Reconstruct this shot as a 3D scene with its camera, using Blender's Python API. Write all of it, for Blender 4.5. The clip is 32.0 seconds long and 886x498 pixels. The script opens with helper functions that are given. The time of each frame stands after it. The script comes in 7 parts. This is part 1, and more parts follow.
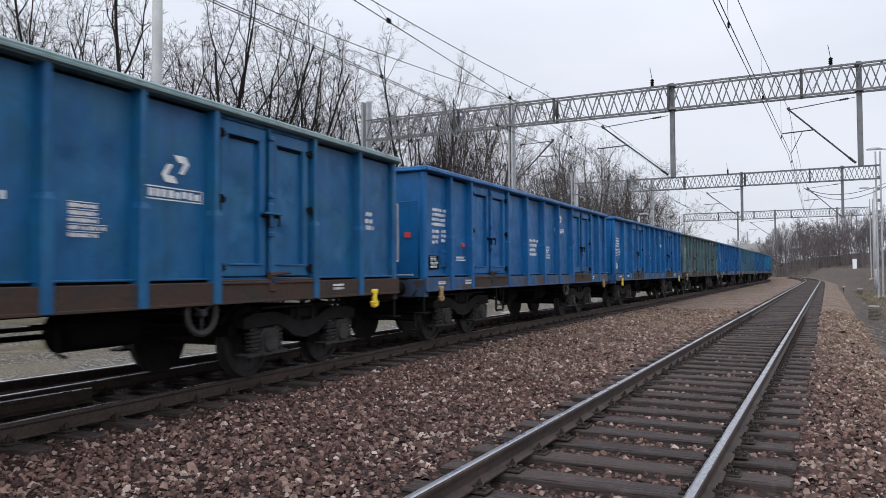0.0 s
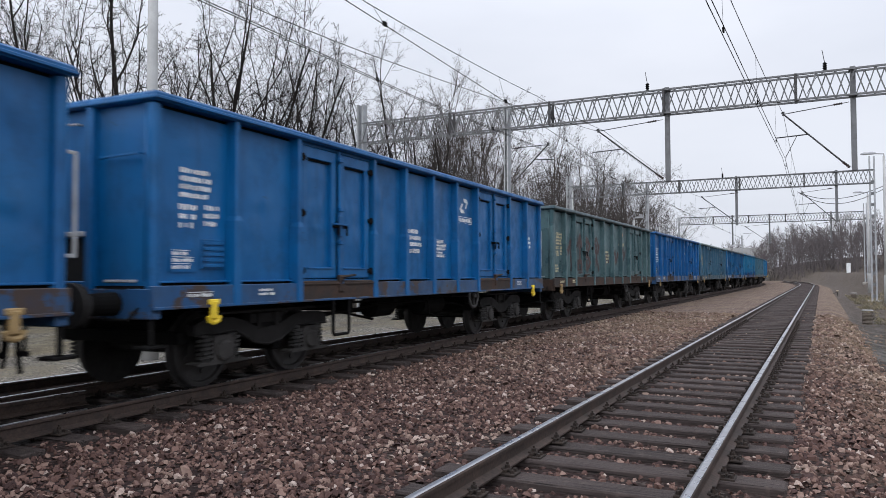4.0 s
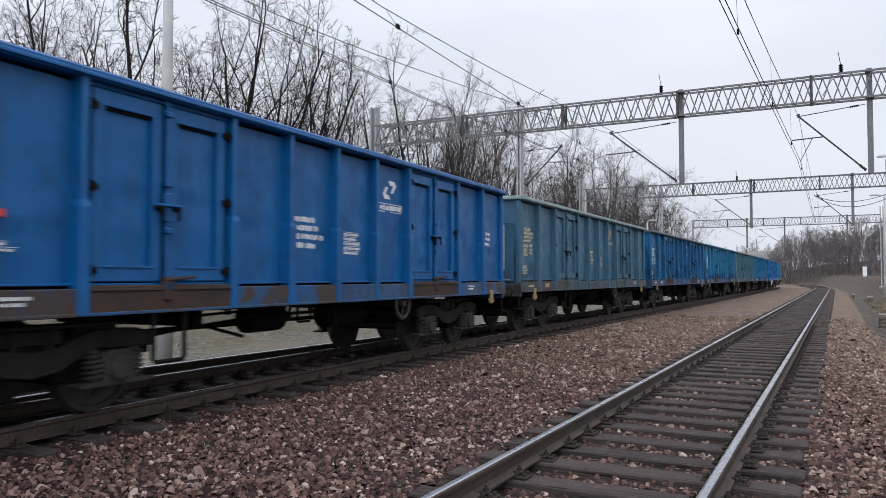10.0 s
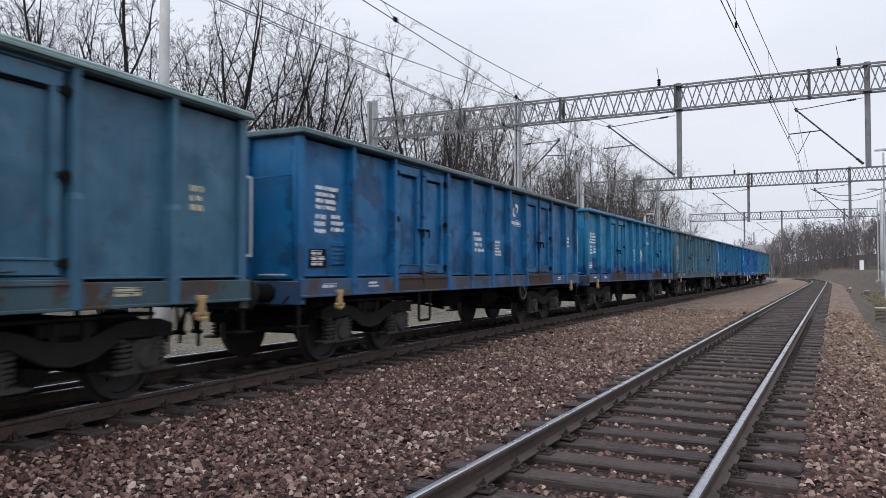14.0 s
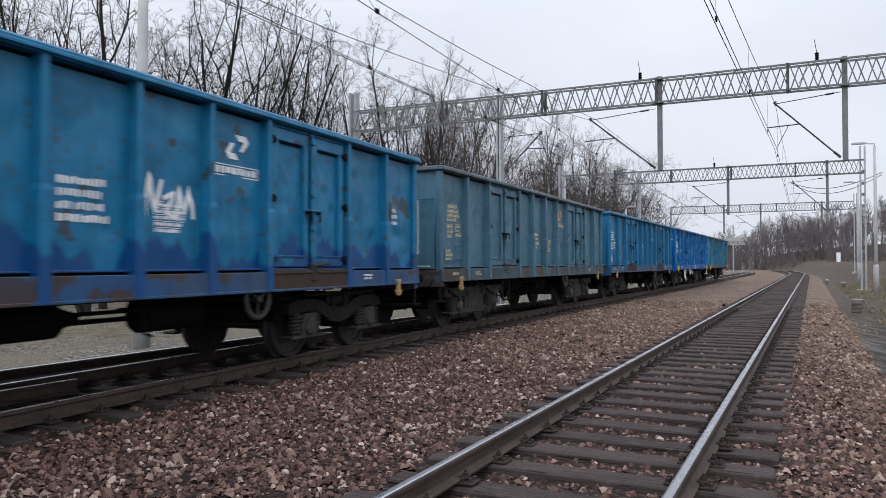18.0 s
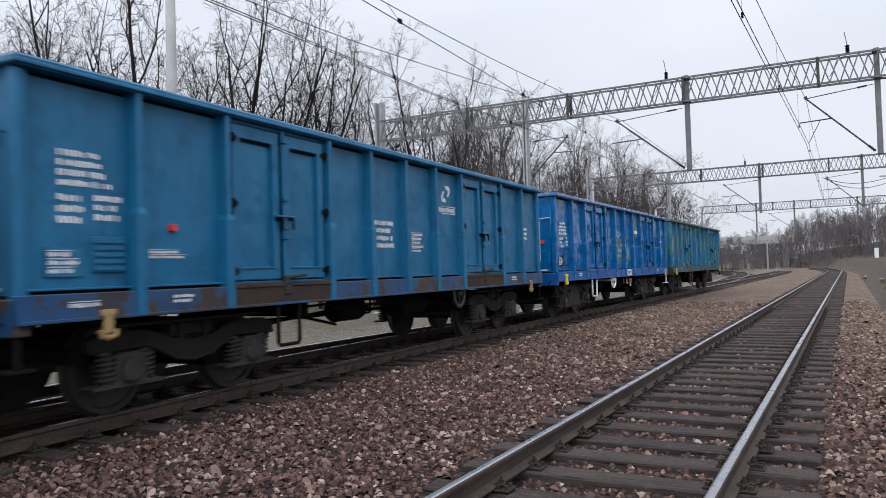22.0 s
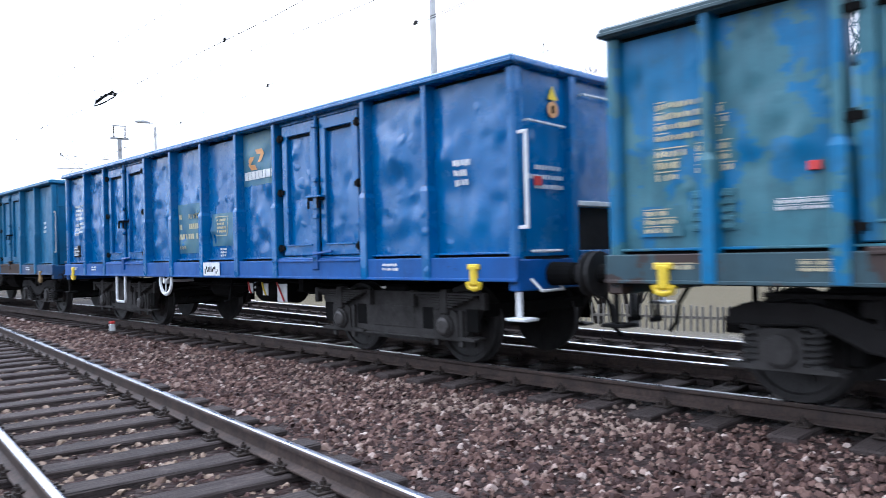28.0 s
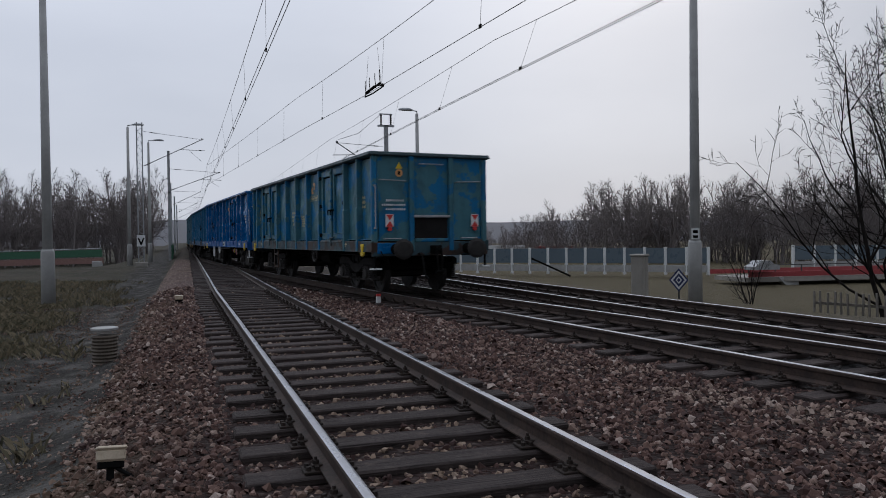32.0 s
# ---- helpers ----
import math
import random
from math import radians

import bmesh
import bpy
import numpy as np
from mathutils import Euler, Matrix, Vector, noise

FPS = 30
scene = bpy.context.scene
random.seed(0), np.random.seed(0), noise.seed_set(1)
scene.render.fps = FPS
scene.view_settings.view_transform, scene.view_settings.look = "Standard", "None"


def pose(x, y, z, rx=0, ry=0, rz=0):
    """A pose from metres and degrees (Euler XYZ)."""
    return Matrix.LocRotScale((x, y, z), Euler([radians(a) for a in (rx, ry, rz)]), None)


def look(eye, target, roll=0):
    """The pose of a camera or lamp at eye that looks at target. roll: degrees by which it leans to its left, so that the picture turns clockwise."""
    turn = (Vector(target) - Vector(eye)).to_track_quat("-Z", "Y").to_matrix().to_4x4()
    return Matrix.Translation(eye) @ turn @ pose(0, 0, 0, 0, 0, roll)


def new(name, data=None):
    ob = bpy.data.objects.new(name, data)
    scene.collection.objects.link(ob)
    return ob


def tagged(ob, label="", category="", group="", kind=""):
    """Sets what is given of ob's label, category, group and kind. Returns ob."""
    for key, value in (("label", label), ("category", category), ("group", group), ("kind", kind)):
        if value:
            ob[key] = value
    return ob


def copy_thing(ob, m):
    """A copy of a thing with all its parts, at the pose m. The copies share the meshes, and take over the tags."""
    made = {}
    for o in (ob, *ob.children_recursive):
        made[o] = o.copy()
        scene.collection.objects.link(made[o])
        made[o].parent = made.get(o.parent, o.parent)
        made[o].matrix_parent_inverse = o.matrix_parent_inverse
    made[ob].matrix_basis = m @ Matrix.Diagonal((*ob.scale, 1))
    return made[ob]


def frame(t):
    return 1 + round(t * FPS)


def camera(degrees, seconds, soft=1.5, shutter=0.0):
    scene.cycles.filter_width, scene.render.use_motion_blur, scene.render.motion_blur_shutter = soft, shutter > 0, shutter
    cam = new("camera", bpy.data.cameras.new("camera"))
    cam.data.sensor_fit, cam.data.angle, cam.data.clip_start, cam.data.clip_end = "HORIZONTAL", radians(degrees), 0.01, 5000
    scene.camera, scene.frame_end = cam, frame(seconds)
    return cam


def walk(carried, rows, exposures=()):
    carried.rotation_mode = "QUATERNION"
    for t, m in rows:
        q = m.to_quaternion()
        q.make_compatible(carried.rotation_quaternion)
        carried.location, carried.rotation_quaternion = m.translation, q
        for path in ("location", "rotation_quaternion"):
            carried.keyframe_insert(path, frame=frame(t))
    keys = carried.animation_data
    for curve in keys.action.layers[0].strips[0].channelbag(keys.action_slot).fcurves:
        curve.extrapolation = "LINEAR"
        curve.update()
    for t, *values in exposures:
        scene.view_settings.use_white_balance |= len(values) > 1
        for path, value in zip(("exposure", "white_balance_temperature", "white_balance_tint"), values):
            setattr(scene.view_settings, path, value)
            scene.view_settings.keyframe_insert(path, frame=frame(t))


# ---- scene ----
import functools

# ---- the camera and its way ----
cam = camera(61.54, 32.0, soft=0.42, shutter=0.4)
EARLY, LATE = (0.0, 0.0, 1.356), (0.131, 0.0, 1.312)
TURNS = [(0, 91.75, 0.33, 27.31), (0.5, 91.83, 0.10, 27.14), (1, 91.80, 0.08, 27.00), (1.5, 91.78, 0.17, 27.10), (2, 91.79, 0.23, 27.30),
         (2.5, 91.87, 0.10, 27.18), (3, 91.88, 0.09, 27.24), (3.5, 91.96, 0.13, 27.08), (5.5, 92.00, 0.25, 26.83), (6, 92.10, 0.30, 26.84),
         (6.5, 92.02, 0.21, 26.83), (7, 91.91, 0.15, 26.94), (7.5, 91.77, 0.15, 27.01), (8, 91.72, 0.02, 26.97), (8.5, 91.73, 0.01, 27.03),
         (9, 91.73, 0.01, 27.17), (9.5, 91.97, 0.05, 27.49), (10, 92.17, 0.01, 27.90), (10.5, 92.13, 0.02, 27.64)]
TURNS += [(11, 92.12, 0.07, 27.54), (11.5, 92.02, 0.03, 27.56), (12, 91.90, 0.04, 27.56), (12.5, 91.92, 0.08, 27.61), (13, 91.90, 0.10, 27.73),
          (13.5, 91.78, -0.01, 27.65), (14, 91.68, 0.01, 27.72), (14.5, 91.60, -0.08, 27.56), (16.5, 91.25, -0.14, 26.45), (17, 91.26, -0.06, 26.38),
          (17.5, 91.15, 0.00, 26.18), (18, 91.12, 0.10, 26.35), (18.5, 91.21, 0.21, 27.04), (19, 91.15, 0.13, 27.19), (19.5, 91.07, 0.35, 27.47),
          (20, 91.11, 0.78, 28.32), (20.5, 91.22, 1.14, 28.39), (21, 91.27, 0.84, 27.58), (21.5, 91.30, 0.99, 27.46)]
TURNS += [(22, 91.69, 1.64, 28.62), (22.5, 91.55, 2.38, 29.92), (23, 91.83, 2.61, 31.48), (23.5, 91.92, 3.18, 32.50), (24, 92.27, 3.61, 34.98),
          (24.5, 92.66, 3.73, 40.82), (26.5, 94.30, 0.83, 110.2), (26.6, 94.05, 0.92, 113.55), (26.8, 93.30, 1.05, 119.6), (27, 92.47, 1.22, 125.15),
          (27.5, 91.42, 0.30, 134.55), (28, 90.25, 1.40, 141.25), (28.5, 89.46, 1.17, 145.99), (29, 89.10, 1.19, 150.06), (29.5, 88.76, 0.97, 152.62),
          (30, 88.82, 0.77, 154.88), (30.5, 88.51, 0.82, 156.89), (31, 88.49, 1.17, 157.88), (31.5, 88.31, 0.72, 159.40), (32, 89.12, 0.70, 160.30)]


def standing(t):
    """Where the camera stands: it shifts a hand's width while it swings round."""
    k = min(max((t - 24.5) / 2.0, 0.0), 1.0)
    k = k * k * (3 - 2 * k)
    return [a + (b - a) * k for a, b in zip(EARLY, LATE)]


EXPOSURES = [(0, 0.0, 6300, 9), (24.0, 0.0, 6300, 9), (24.5, 0.2, 6250, 8), (26.5, 0.85, 5600, 9), (27.5, 0.85, 5600, 9), (28.5, 0.82, 5750, 9), (29.5, 0.55, 5950, 8), (30.3, 0.2, 6100, 8), (30.6, 0.02, 6050, 8), (31.0, -0.58, 5650, 8), (31.5, -1.08, 5950, 9), (32.0, -1.33, 6050, 9)]
walk(cam, [(t, pose(*standing(t), rx, ry, rz)) for t, rx, ry, rz in TURNS], EXPOSURES)

# ---- sky and sun: a bright overcast winter afternoon ----
world = bpy.data.worlds.new("overcast")
scene.world = world
world.use_nodes = True
wn, wl = world.node_tree.nodes, world.node_tree.links
sky = wn.new("ShaderNodeTexSky")
sky.sky_type, sky.sun_disc, sky.sun_elevation, sky.sun_rotation = "NISHITA", False, radians(28), radians(215)
sky.air_density, sky.dust_density = 1.0, 3.0
scaled = wn.new("ShaderNodeVectorMath")
scaled.operation = "SCALE"
scaled.inputs["Scale"].default_value = 0.09
wl.new(sky.outputs[0], scaled.inputs[0])
wcoord = wn.new("ShaderNodeTexCoord")
wmap = wn.new("ShaderNodeMapping")
wmap.inputs["Scale"].default_value = (1.0, 1.0, 3.0)
wl.new(wcoord.outputs["Generated"], wmap.inputs[0])
cloud = wn.new("ShaderNodeTexNoise")
cloud.inputs["Scale"].default_value, cloud.inputs["Detail"].default_value = 1.6, 5.0
wl.new(wmap.outputs[0], cloud.inputs[0])
ramp = wn.new("ShaderNodeValToRGB")
ramp.color_ramp.elements[0].position, ramp.color_ramp.elements[0].color = 0.3, (0.735, 0.755, 0.835, 1)
ramp.color_ramp.elements[1].position, ramp.color_ramp.elements[1].color = 0.7, (0.90, 0.91, 0.98, 1)
wl.new(cloud.outputs[0], ramp.inputs[0])
overcast = wn.new("ShaderNodeMixRGB")
overcast.inputs[0].default_value = 0.9
wl.new(scaled.outputs[0], overcast.inputs[1])
wl.new(ramp.outputs[0], overcast.inputs[2])
# an overcast dome: brighter overhead, and round the hidden sun
wdir = wn.new("ShaderNodeSeparateXYZ")
wl.new(wcoord.outputs["Generated"], wdir.inputs[0])
zenith = wn.new("ShaderNodeMapRange")
zenith.interpolation_type = "SMOOTHSTEP"
wl.new(wdir.outputs[2], zenith.inputs[0])
for socket, v in zip(list(zenith.inputs)[1:5], (0.18, 1.0, 1.0, 2.35)):
    socket.default_value = v
toward = wn.new("ShaderNodeVectorMath")
toward.operation = "DOT_PRODUCT"
toward.inputs[1].default_value = Vector((0.0, -0.88, 0.46)).normalized()
wl.new(wcoord.outputs["Generated"], toward.inputs[0])
glow = wn.new("ShaderNodeMapRange")
glow.interpolation_type = "SMOOTHSTEP"
wl.new(toward.outputs["Value"], glow.inputs[0])
for socket, v in zip(list(glow.inputs)[1:5], (0.1, 1.0, 1.0, 1.9)):
    socket.default_value = v
dome = wn.new("ShaderNodeMath")
dome.operation = "MULTIPLY"
wl.new(zenith.outputs[0], dome.inputs[0])
wl.new(glow.outputs[0], dome.inputs[1])
lit = wn.new("ShaderNodeVectorMath")
lit.operation = "SCALE"
wl.new(overcast.outputs[0], lit.inputs[0])
wl.new(dome.outputs[0], lit.inputs["Scale"])
wl.new(lit.outputs[0], wn["Background"].inputs[0])
wn["Background"].inputs[1].default_value = 1.0
sun = new("sun", bpy.data.lights.new("sun", "SUN"))
sun.data.energy, sun.data.angle, sun.data.color = 0.3, radians(40), (1.0, 0.97, 0.93)
sun.matrix_basis = look((34, -44, 46), (0, 0, 0))


# ---- materials ----
class Nodes:
    """Short hand for a node material with object-space coordinates."""

    def __init__(self, name, rough=0.6, metal=0.0, gloss=0.5):
        self.mat = bpy.data.materials.new(name)
        self.mat.use_nodes = True
        self.n, self.l = self.mat.node_tree.nodes, self.mat.node_tree.links
        self.b = self.n["Principled BSDF"]
        self.b.inputs["Roughness"].default_value, self.b.inputs["Metallic"].default_value = rough, metal
        self.b.inputs["Specular IOR Level"].default_value = gloss
        self.where = self.raw = self.n.new("ShaderNodeTexCoord").outputs["Object"]

    def put(self, socket, value):
        if hasattr(value, "is_output") or hasattr(value, "links"):
            self.l.new(value, socket)
        else:
            socket.default_value = (*value, 1) if isinstance(value, tuple) and len(value) == 3 and socket.type == "RGBA" else value

    def scale(self, s, source=None):
        m = self.n.new("ShaderNodeMapping")
        m.inputs["Scale"].default_value = s if isinstance(s, tuple) else (s, s, s)
        self.l.new(source or self.where, m.inputs[0])
        return m.outputs[0]

    def shifted(self):
        """Coordinates moved by each object's own random number."""
        info = self.n.new("ShaderNodeObjectInfo")
        mul = self.n.new("ShaderNodeVectorMath")
        mul.operation = "MULTIPLY_ADD"
        comb = self.n.new("ShaderNodeCombineXYZ")
        for i in range(3):
            self.l.new(info.outputs["Random"], comb.inputs[i])
        self.l.new(comb.outputs[0], mul.inputs[0])
        mul.inputs[1].default_value = (37.0, 53.0, 71.0)
        self.l.new(self.where, mul.inputs[2])
        self.where = mul.outputs[0]
        return self

    def noise(self, scale, detail=4.0, rough=0.55, stretch=None, source=None):
        x = self.n.new("ShaderNodeTexNoise")
        x.inputs["Scale"].default_value, x.inputs["Detail"].default_value, x.inputs["Roughness"].default_value = scale, detail, rough
        self.l.new(self.scale(stretch, source) if stretch else (source or self.where), x.inputs["Vector"])
        return x.outputs[0]

    def voronoi(self, scale, out="Distance", source=None):
        x = self.n.new("ShaderNodeTexVoronoi")
        x.inputs["Scale"].default_value = scale
        self.l.new(source or self.where, x.inputs["Vector"])
        return x.outputs[out]

    def span(self, value, lo, hi, a=0.0, b=1.0):
        x = self.n.new("ShaderNodeMapRange")
        for i, v in enumerate((lo, hi, a, b)):
            x.inputs[1 + i].default_value = v
        self.l.new(value, x.inputs[0])
        return x.outputs[0]

    def mix(self, f, a, b, how="MIX"):
        x = self.n.new("ShaderNodeMixRGB")
        x.blend_type = how
        for i, v in enumerate((f, a, b)):
            self.put(x.inputs[i], v)
        return x.outputs[0]

    def mul(self, a, b, op="MULTIPLY"):
        x = self.n.new("ShaderNodeMath")
        x.operation = op
        self.put(x.inputs[0], a)
        self.put(x.inputs[1], b)
        return x.outputs[0]

    def random(self):
        return self.n.new("ShaderNodeObjectInfo").outputs["Random"]

    def island(self):
        return self.n.new("ShaderNodeNewGeometry").outputs["Random Per Island"]

    def bump(self, height, strength=0.3, distance=0.01):
        x = self.n.new("ShaderNodeBump")
        x.inputs["Strength"].default_value, x.inputs["Distance"].default_value = strength, distance
        self.l.new(height, x.inputs["Height"])
        self.l.new(x.outputs[0], self.b.inputs["Normal"])

    def done(self, colour, rough=None):
        self.put(self.b.inputs["Base Color"], colour)
        if rough is not None:
            self.put(self.b.inputs["Roughness"], rough)
        return self.mat


def wagon_paint(name, base, faded, worn=0.35, rust=0.25, patch=None, patchy=0.0, dents=0.3, rough=0.40, gloss=0.30, dirt=0.65, band=None, pitted=0.15):
    """Old wagon paint: faded in clouds, scuffed, with rust spots, grime and dirt that ran down."""
    m = Nodes(name, rough, 0.0, gloss).shifted()
    big = m.noise(0.9, 6, 0.62)
    dark = tuple(0.45 * v + 0.004 for v in base)
    c = m.mix(m.span(big, 0.38, 0.68, 0.0, worn), base, faded)
    if patch:
        blots = m.noise(1.5, 8, 0.60)
        c = m.mix(m.span(blots, 0.62 - patchy * 0.22, 0.635 - patchy * 0.22), c, patch)
    if band:
        high = m.n.new("ShaderNodeSeparateXYZ")
        m.l.new(m.raw, high.inputs[0])
        edge = m.mul(high.outputs[2], m.mul(m.noise(1.6, 3, 0.5, (1, 1, 0.15)), 1.5), "ADD")
        c = m.mix(m.span(edge, 2.30, 2.24), c, band)
    mottle = m.noise(2.3, 7, 0.7)
    c = m.mix(m.span(mottle, 0.48, 0.74, 0.0, dirt), c, dark)
    runs = m.noise(3.2, 5, 0.65, (1, 1.6, 0.10))
    c = m.mix(m.span(runs, 0.50, 0.74, 0.0, dirt * 0.8), c, dark)
    scuff = m.noise(5.0, 6, 0.7, (1, 0.45, 2.6))
    c = m.mix(m.span(scuff, 0.66, 0.71, 0.0, 0.75), c, tuple(0.25 * v + 0.006 for v in base))
    chip = m.noise(8.0, 5, 0.7, (1, 0.6, 1.6))
    c = m.mix(m.span(chip, 0.70, 0.74, 0.0, 0.5), c, tuple(min(0.5, 1.6 * v + 0.05) for v in faded))
    spots = m.noise(7.0, 8, 0.75)
    c = m.mix(m.span(spots, 0.68 - 0.1 * rust, 0.74 - 0.08 * rust), c, (0.065, 0.036, 0.025))
    fine = m.noise(60, 2, 0.5)
    c = m.mix(m.span(fine, 0.3, 0.7, 0.0, 0.10), c, (0.015, 0.035, 0.06))
    dent = m.noise(1.7, 2, 0.45)
    warp = m.n.new("ShaderNodeVectorMath")
    warp.operation = "ADD"
    m.l.new(m.where, warp.inputs[0])
    push = m.n.new("ShaderNodeTexNoise")
    push.inputs["Scale"].default_value = 3.0
    m.l.new(m.where, push.inputs["Vector"])
    m.l.new(m.scale(0.2, push.outputs["Color"]), warp.inputs[1])
    pits = m.mul(m.span(m.voronoi(4.2, "Distance", warp.outputs[0]), 0.04, 0.34, 1.0, 0.0), m.span(m.noise(1.3, 2, 0.5), 0.42, 0.62, 0.0, pitted))
    m.bump(m.mul(m.mul(dent, pits, "ADD"), m.mul(fine, 0.015), "ADD"), dents, 0.08)
    return m.done(c, m.span(mottle, 0.35, 0.72, rough - 0.06, rough + 0.22))


def plain_paint(name, colour, rough=0.5, dirt=0.3, metal=0.0, dark=(0.03, 0.028, 0.026), scale=6.0, gloss=0.5):
    m = Nodes(name, rough, metal, gloss).shifted()
    d = m.noise(scale, 6, 0.65)
    f = m.noise(scale * 9, 3, 0.6)
    c = m.mix(m.span(d, 0.42, 0.72, 0.0, dirt), colour, dark)
    c = m.mix(m.span(f, 0.4, 0.75, 0.0, dirt * 0.5), c, dark)
    m.bump(f, 0.15, 0.004)
    return m.done(c, m.span(d, 0.3, 0.7, rough - 0.07, rough + 0.12))


def rusty(name, colour, second, rough=0.75, scale=5.0):
    m = Nodes(name, rough, 0.0, 0.2).shifted()
    a, b = m.noise(scale, 6, 0.65), m.noise(scale * 8, 4, 0.6)
    c = m.mix(m.span(a, 0.35, 0.65), colour, second)
    c = m.mix(m.span(b, 0.4, 0.7, 0.0, 0.5), c, (0.02, 0.017, 0.015))
    m.bump(b, 0.3, 0.005)
    return m.done(c)


def stains_and_shade(m, c):
    """Oil and brake dust along the trains' line, with shade under the train darkened in."""
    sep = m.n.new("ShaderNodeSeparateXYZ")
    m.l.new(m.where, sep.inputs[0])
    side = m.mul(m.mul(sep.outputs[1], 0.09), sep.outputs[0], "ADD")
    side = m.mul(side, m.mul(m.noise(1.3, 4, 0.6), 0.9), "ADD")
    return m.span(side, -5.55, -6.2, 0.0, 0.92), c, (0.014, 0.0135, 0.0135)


def gravel(m, c):
    """Pale grit on the far side of the main line."""
    sep = m.n.new("ShaderNodeSeparateXYZ")
    m.l.new(m.where, sep.inputs[0])
    side = m.mul(sep.outputs[0], m.mul(m.noise(0.8, 5, 0.65), 2.4), "ADD")
    grit = m.mix(m.span(m.noise(34, 3, 0.7), 0.4, 0.62), (0.035, 0.032, 0.029), (0.23, 0.215, 0.19))
    band = m.mul(m.span(side, -9.5, -10.2), m.span(side, -15.0, -13.2))
    return m.mul(band, 0.9), c, grit


def straw(m, c):
    """Dust and rotted straw on the outer shoulder and towards the junction."""
    sep = m.n.new("ShaderNodeSeparateXYZ")
    m.l.new(m.where, sep.inputs[0])
    n = m.span(m.noise(0.7, 5, 0.7), 0.42, 0.62)
    reach = m.mul(m.span(sep.outputs[0], -0.2, 1.4), m.span(sep.outputs[1], -26.0, -34.0), "MAXIMUM")
    return m.mul(m.mul(n, reach), 0.38), c, (0.16, 0.12, 0.07)


def stone_material(name, wash, spread):
    """Crushed porphyry: each stone its own shade of red-brown, violet-grey or pale grey."""
    m = Nodes(name, 0.8, 0.0, 0.25)
    r = m.island()
    ramp_ = m.n.new("ShaderNodeValToRGB")
    ramp_.color_ramp.interpolation = "LINEAR"
    e = ramp_.color_ramp.elements
    e[0].position, e[0].color = 0.0, (0.030, 0.0155, 0.014, 1)
    e[1].position, e[1].color = 1.0, (0.42, 0.345, 0.30, 1)
    for p, col in ((0.3, (0.058, 0.031, 0.025)), (0.55, (0.094, 0.052, 0.041)), (0.8, (0.150, 0.089, 0.070)), (0.93, (0.235, 0.160, 0.128))):
        k = e.new(p)
        k.color = (*col, 1)
    m.l.new(r, ramp_.inputs[0])
    g = m.noise(70, 4, 0.6)
    c = m.mix(m.span(g, 0.35, 0.7, 0.0, 0.35), ramp_.outputs[0], (0.08, 0.048, 0.043))
    zone = m.noise(0.55, 4, 0.65)
    pale = m.mul(m.span(zone, 0.545, 0.62), m.span(r, 0.45, 0.6))
    c = m.mix(m.mul(pale, spread), c, wash)
    where = m.n.new("ShaderNodeSeparateXYZ")
    m.l.new(m.where, where.inputs[0])
    bay = m.span(m.mul(m.mul(where.outputs[0], 1.55, "ADD"), 0.0, "ABSOLUTE"), 1.25, 0.65)
    tan = m.mul(m.mul(bay, m.span(where.outputs[1], 1.0, -4.0)), m.span(r, 0.35, 0.55))
    c = m.mix(m.mul(tan, 0.6), c, (0.27, 0.205, 0.145))
    c = m.mix(m.mul(m.span(where.outputs[1], 8.0, 26.0), m.span(m.noise(1.1, 5, 0.7), 0.40, 0.60, 0.1, 0.55)), c, (0.21, 0.160, 0.105))
    c = m.mix(*stains_and_shade(m, c))
    c = m.mix(*straw(m, c))
    c = m.mix(*gravel(m, c))
    m.bump(g, 0.3, 0.004)
    return m.done(c)


def ballast_material():
    """The bed below the loose stones, darkened near by like shaded gaps, and the ballast far off."""
    m = Nodes("ballast_bed", 0.9, 0.0, 0.15)
    cell = m.voronoi(19.0, "Color")
    edge = m.voronoi(19.0)
    hue = m.n.new("ShaderNodeSeparateColor")
    m.l.new(cell, hue.inputs[0])
    ramp_ = m.n.new("ShaderNodeValToRGB")
    e = ramp_.color_ramp.elements
    e[0].color, e[1].color = (0.05, 0.026, 0.023, 1), (0.40, 0.33, 0.29, 1)
    for p, col in ((0.35, (0.095, 0.051, 0.045)), (0.7, (0.155, 0.094, 0.083))):
        e.new(p).color = (*col, 1)
    m.l.new(hue.outputs[0], ramp_.inputs[0])
    # cell edges darkened like the shade between stones
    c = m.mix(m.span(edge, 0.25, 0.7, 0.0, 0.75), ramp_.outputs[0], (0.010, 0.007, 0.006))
    zone = m.noise(0.35, 4, 0.6)
    c = m.mix(m.span(zone, 0.45, 0.7, 0.0, 0.3), c, (0.20, 0.155, 0.135))
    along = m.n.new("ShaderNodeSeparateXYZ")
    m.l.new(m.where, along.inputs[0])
    # near bed darkened: shade between the loose stones is in the colour
    gap_shade = m.mul(m.span(along.outputs[1], 20.0, 10.0), m.span(along.outputs[1], -17.0, -10.0))
    c = m.mix(m.mul(gap_shade, 0.85), c, (0.012, 0.007, 0.006))
    c = m.mix(m.mul(m.span(along.outputs[1], 12.0, 30.0), m.span(m.noise(1.1, 5, 0.7), 0.40, 0.60, 0.1, 0.5)), c, (0.19, 0.145, 0.095))
    c = m.mix(*stains_and_shade(m, c))
    c = m.mix(*straw(m, c))
    c = m.mix(*gravel(m, c))
    m.bump(m.mul(edge, -1.0), 0.9, 0.03)
    return m.done(c)


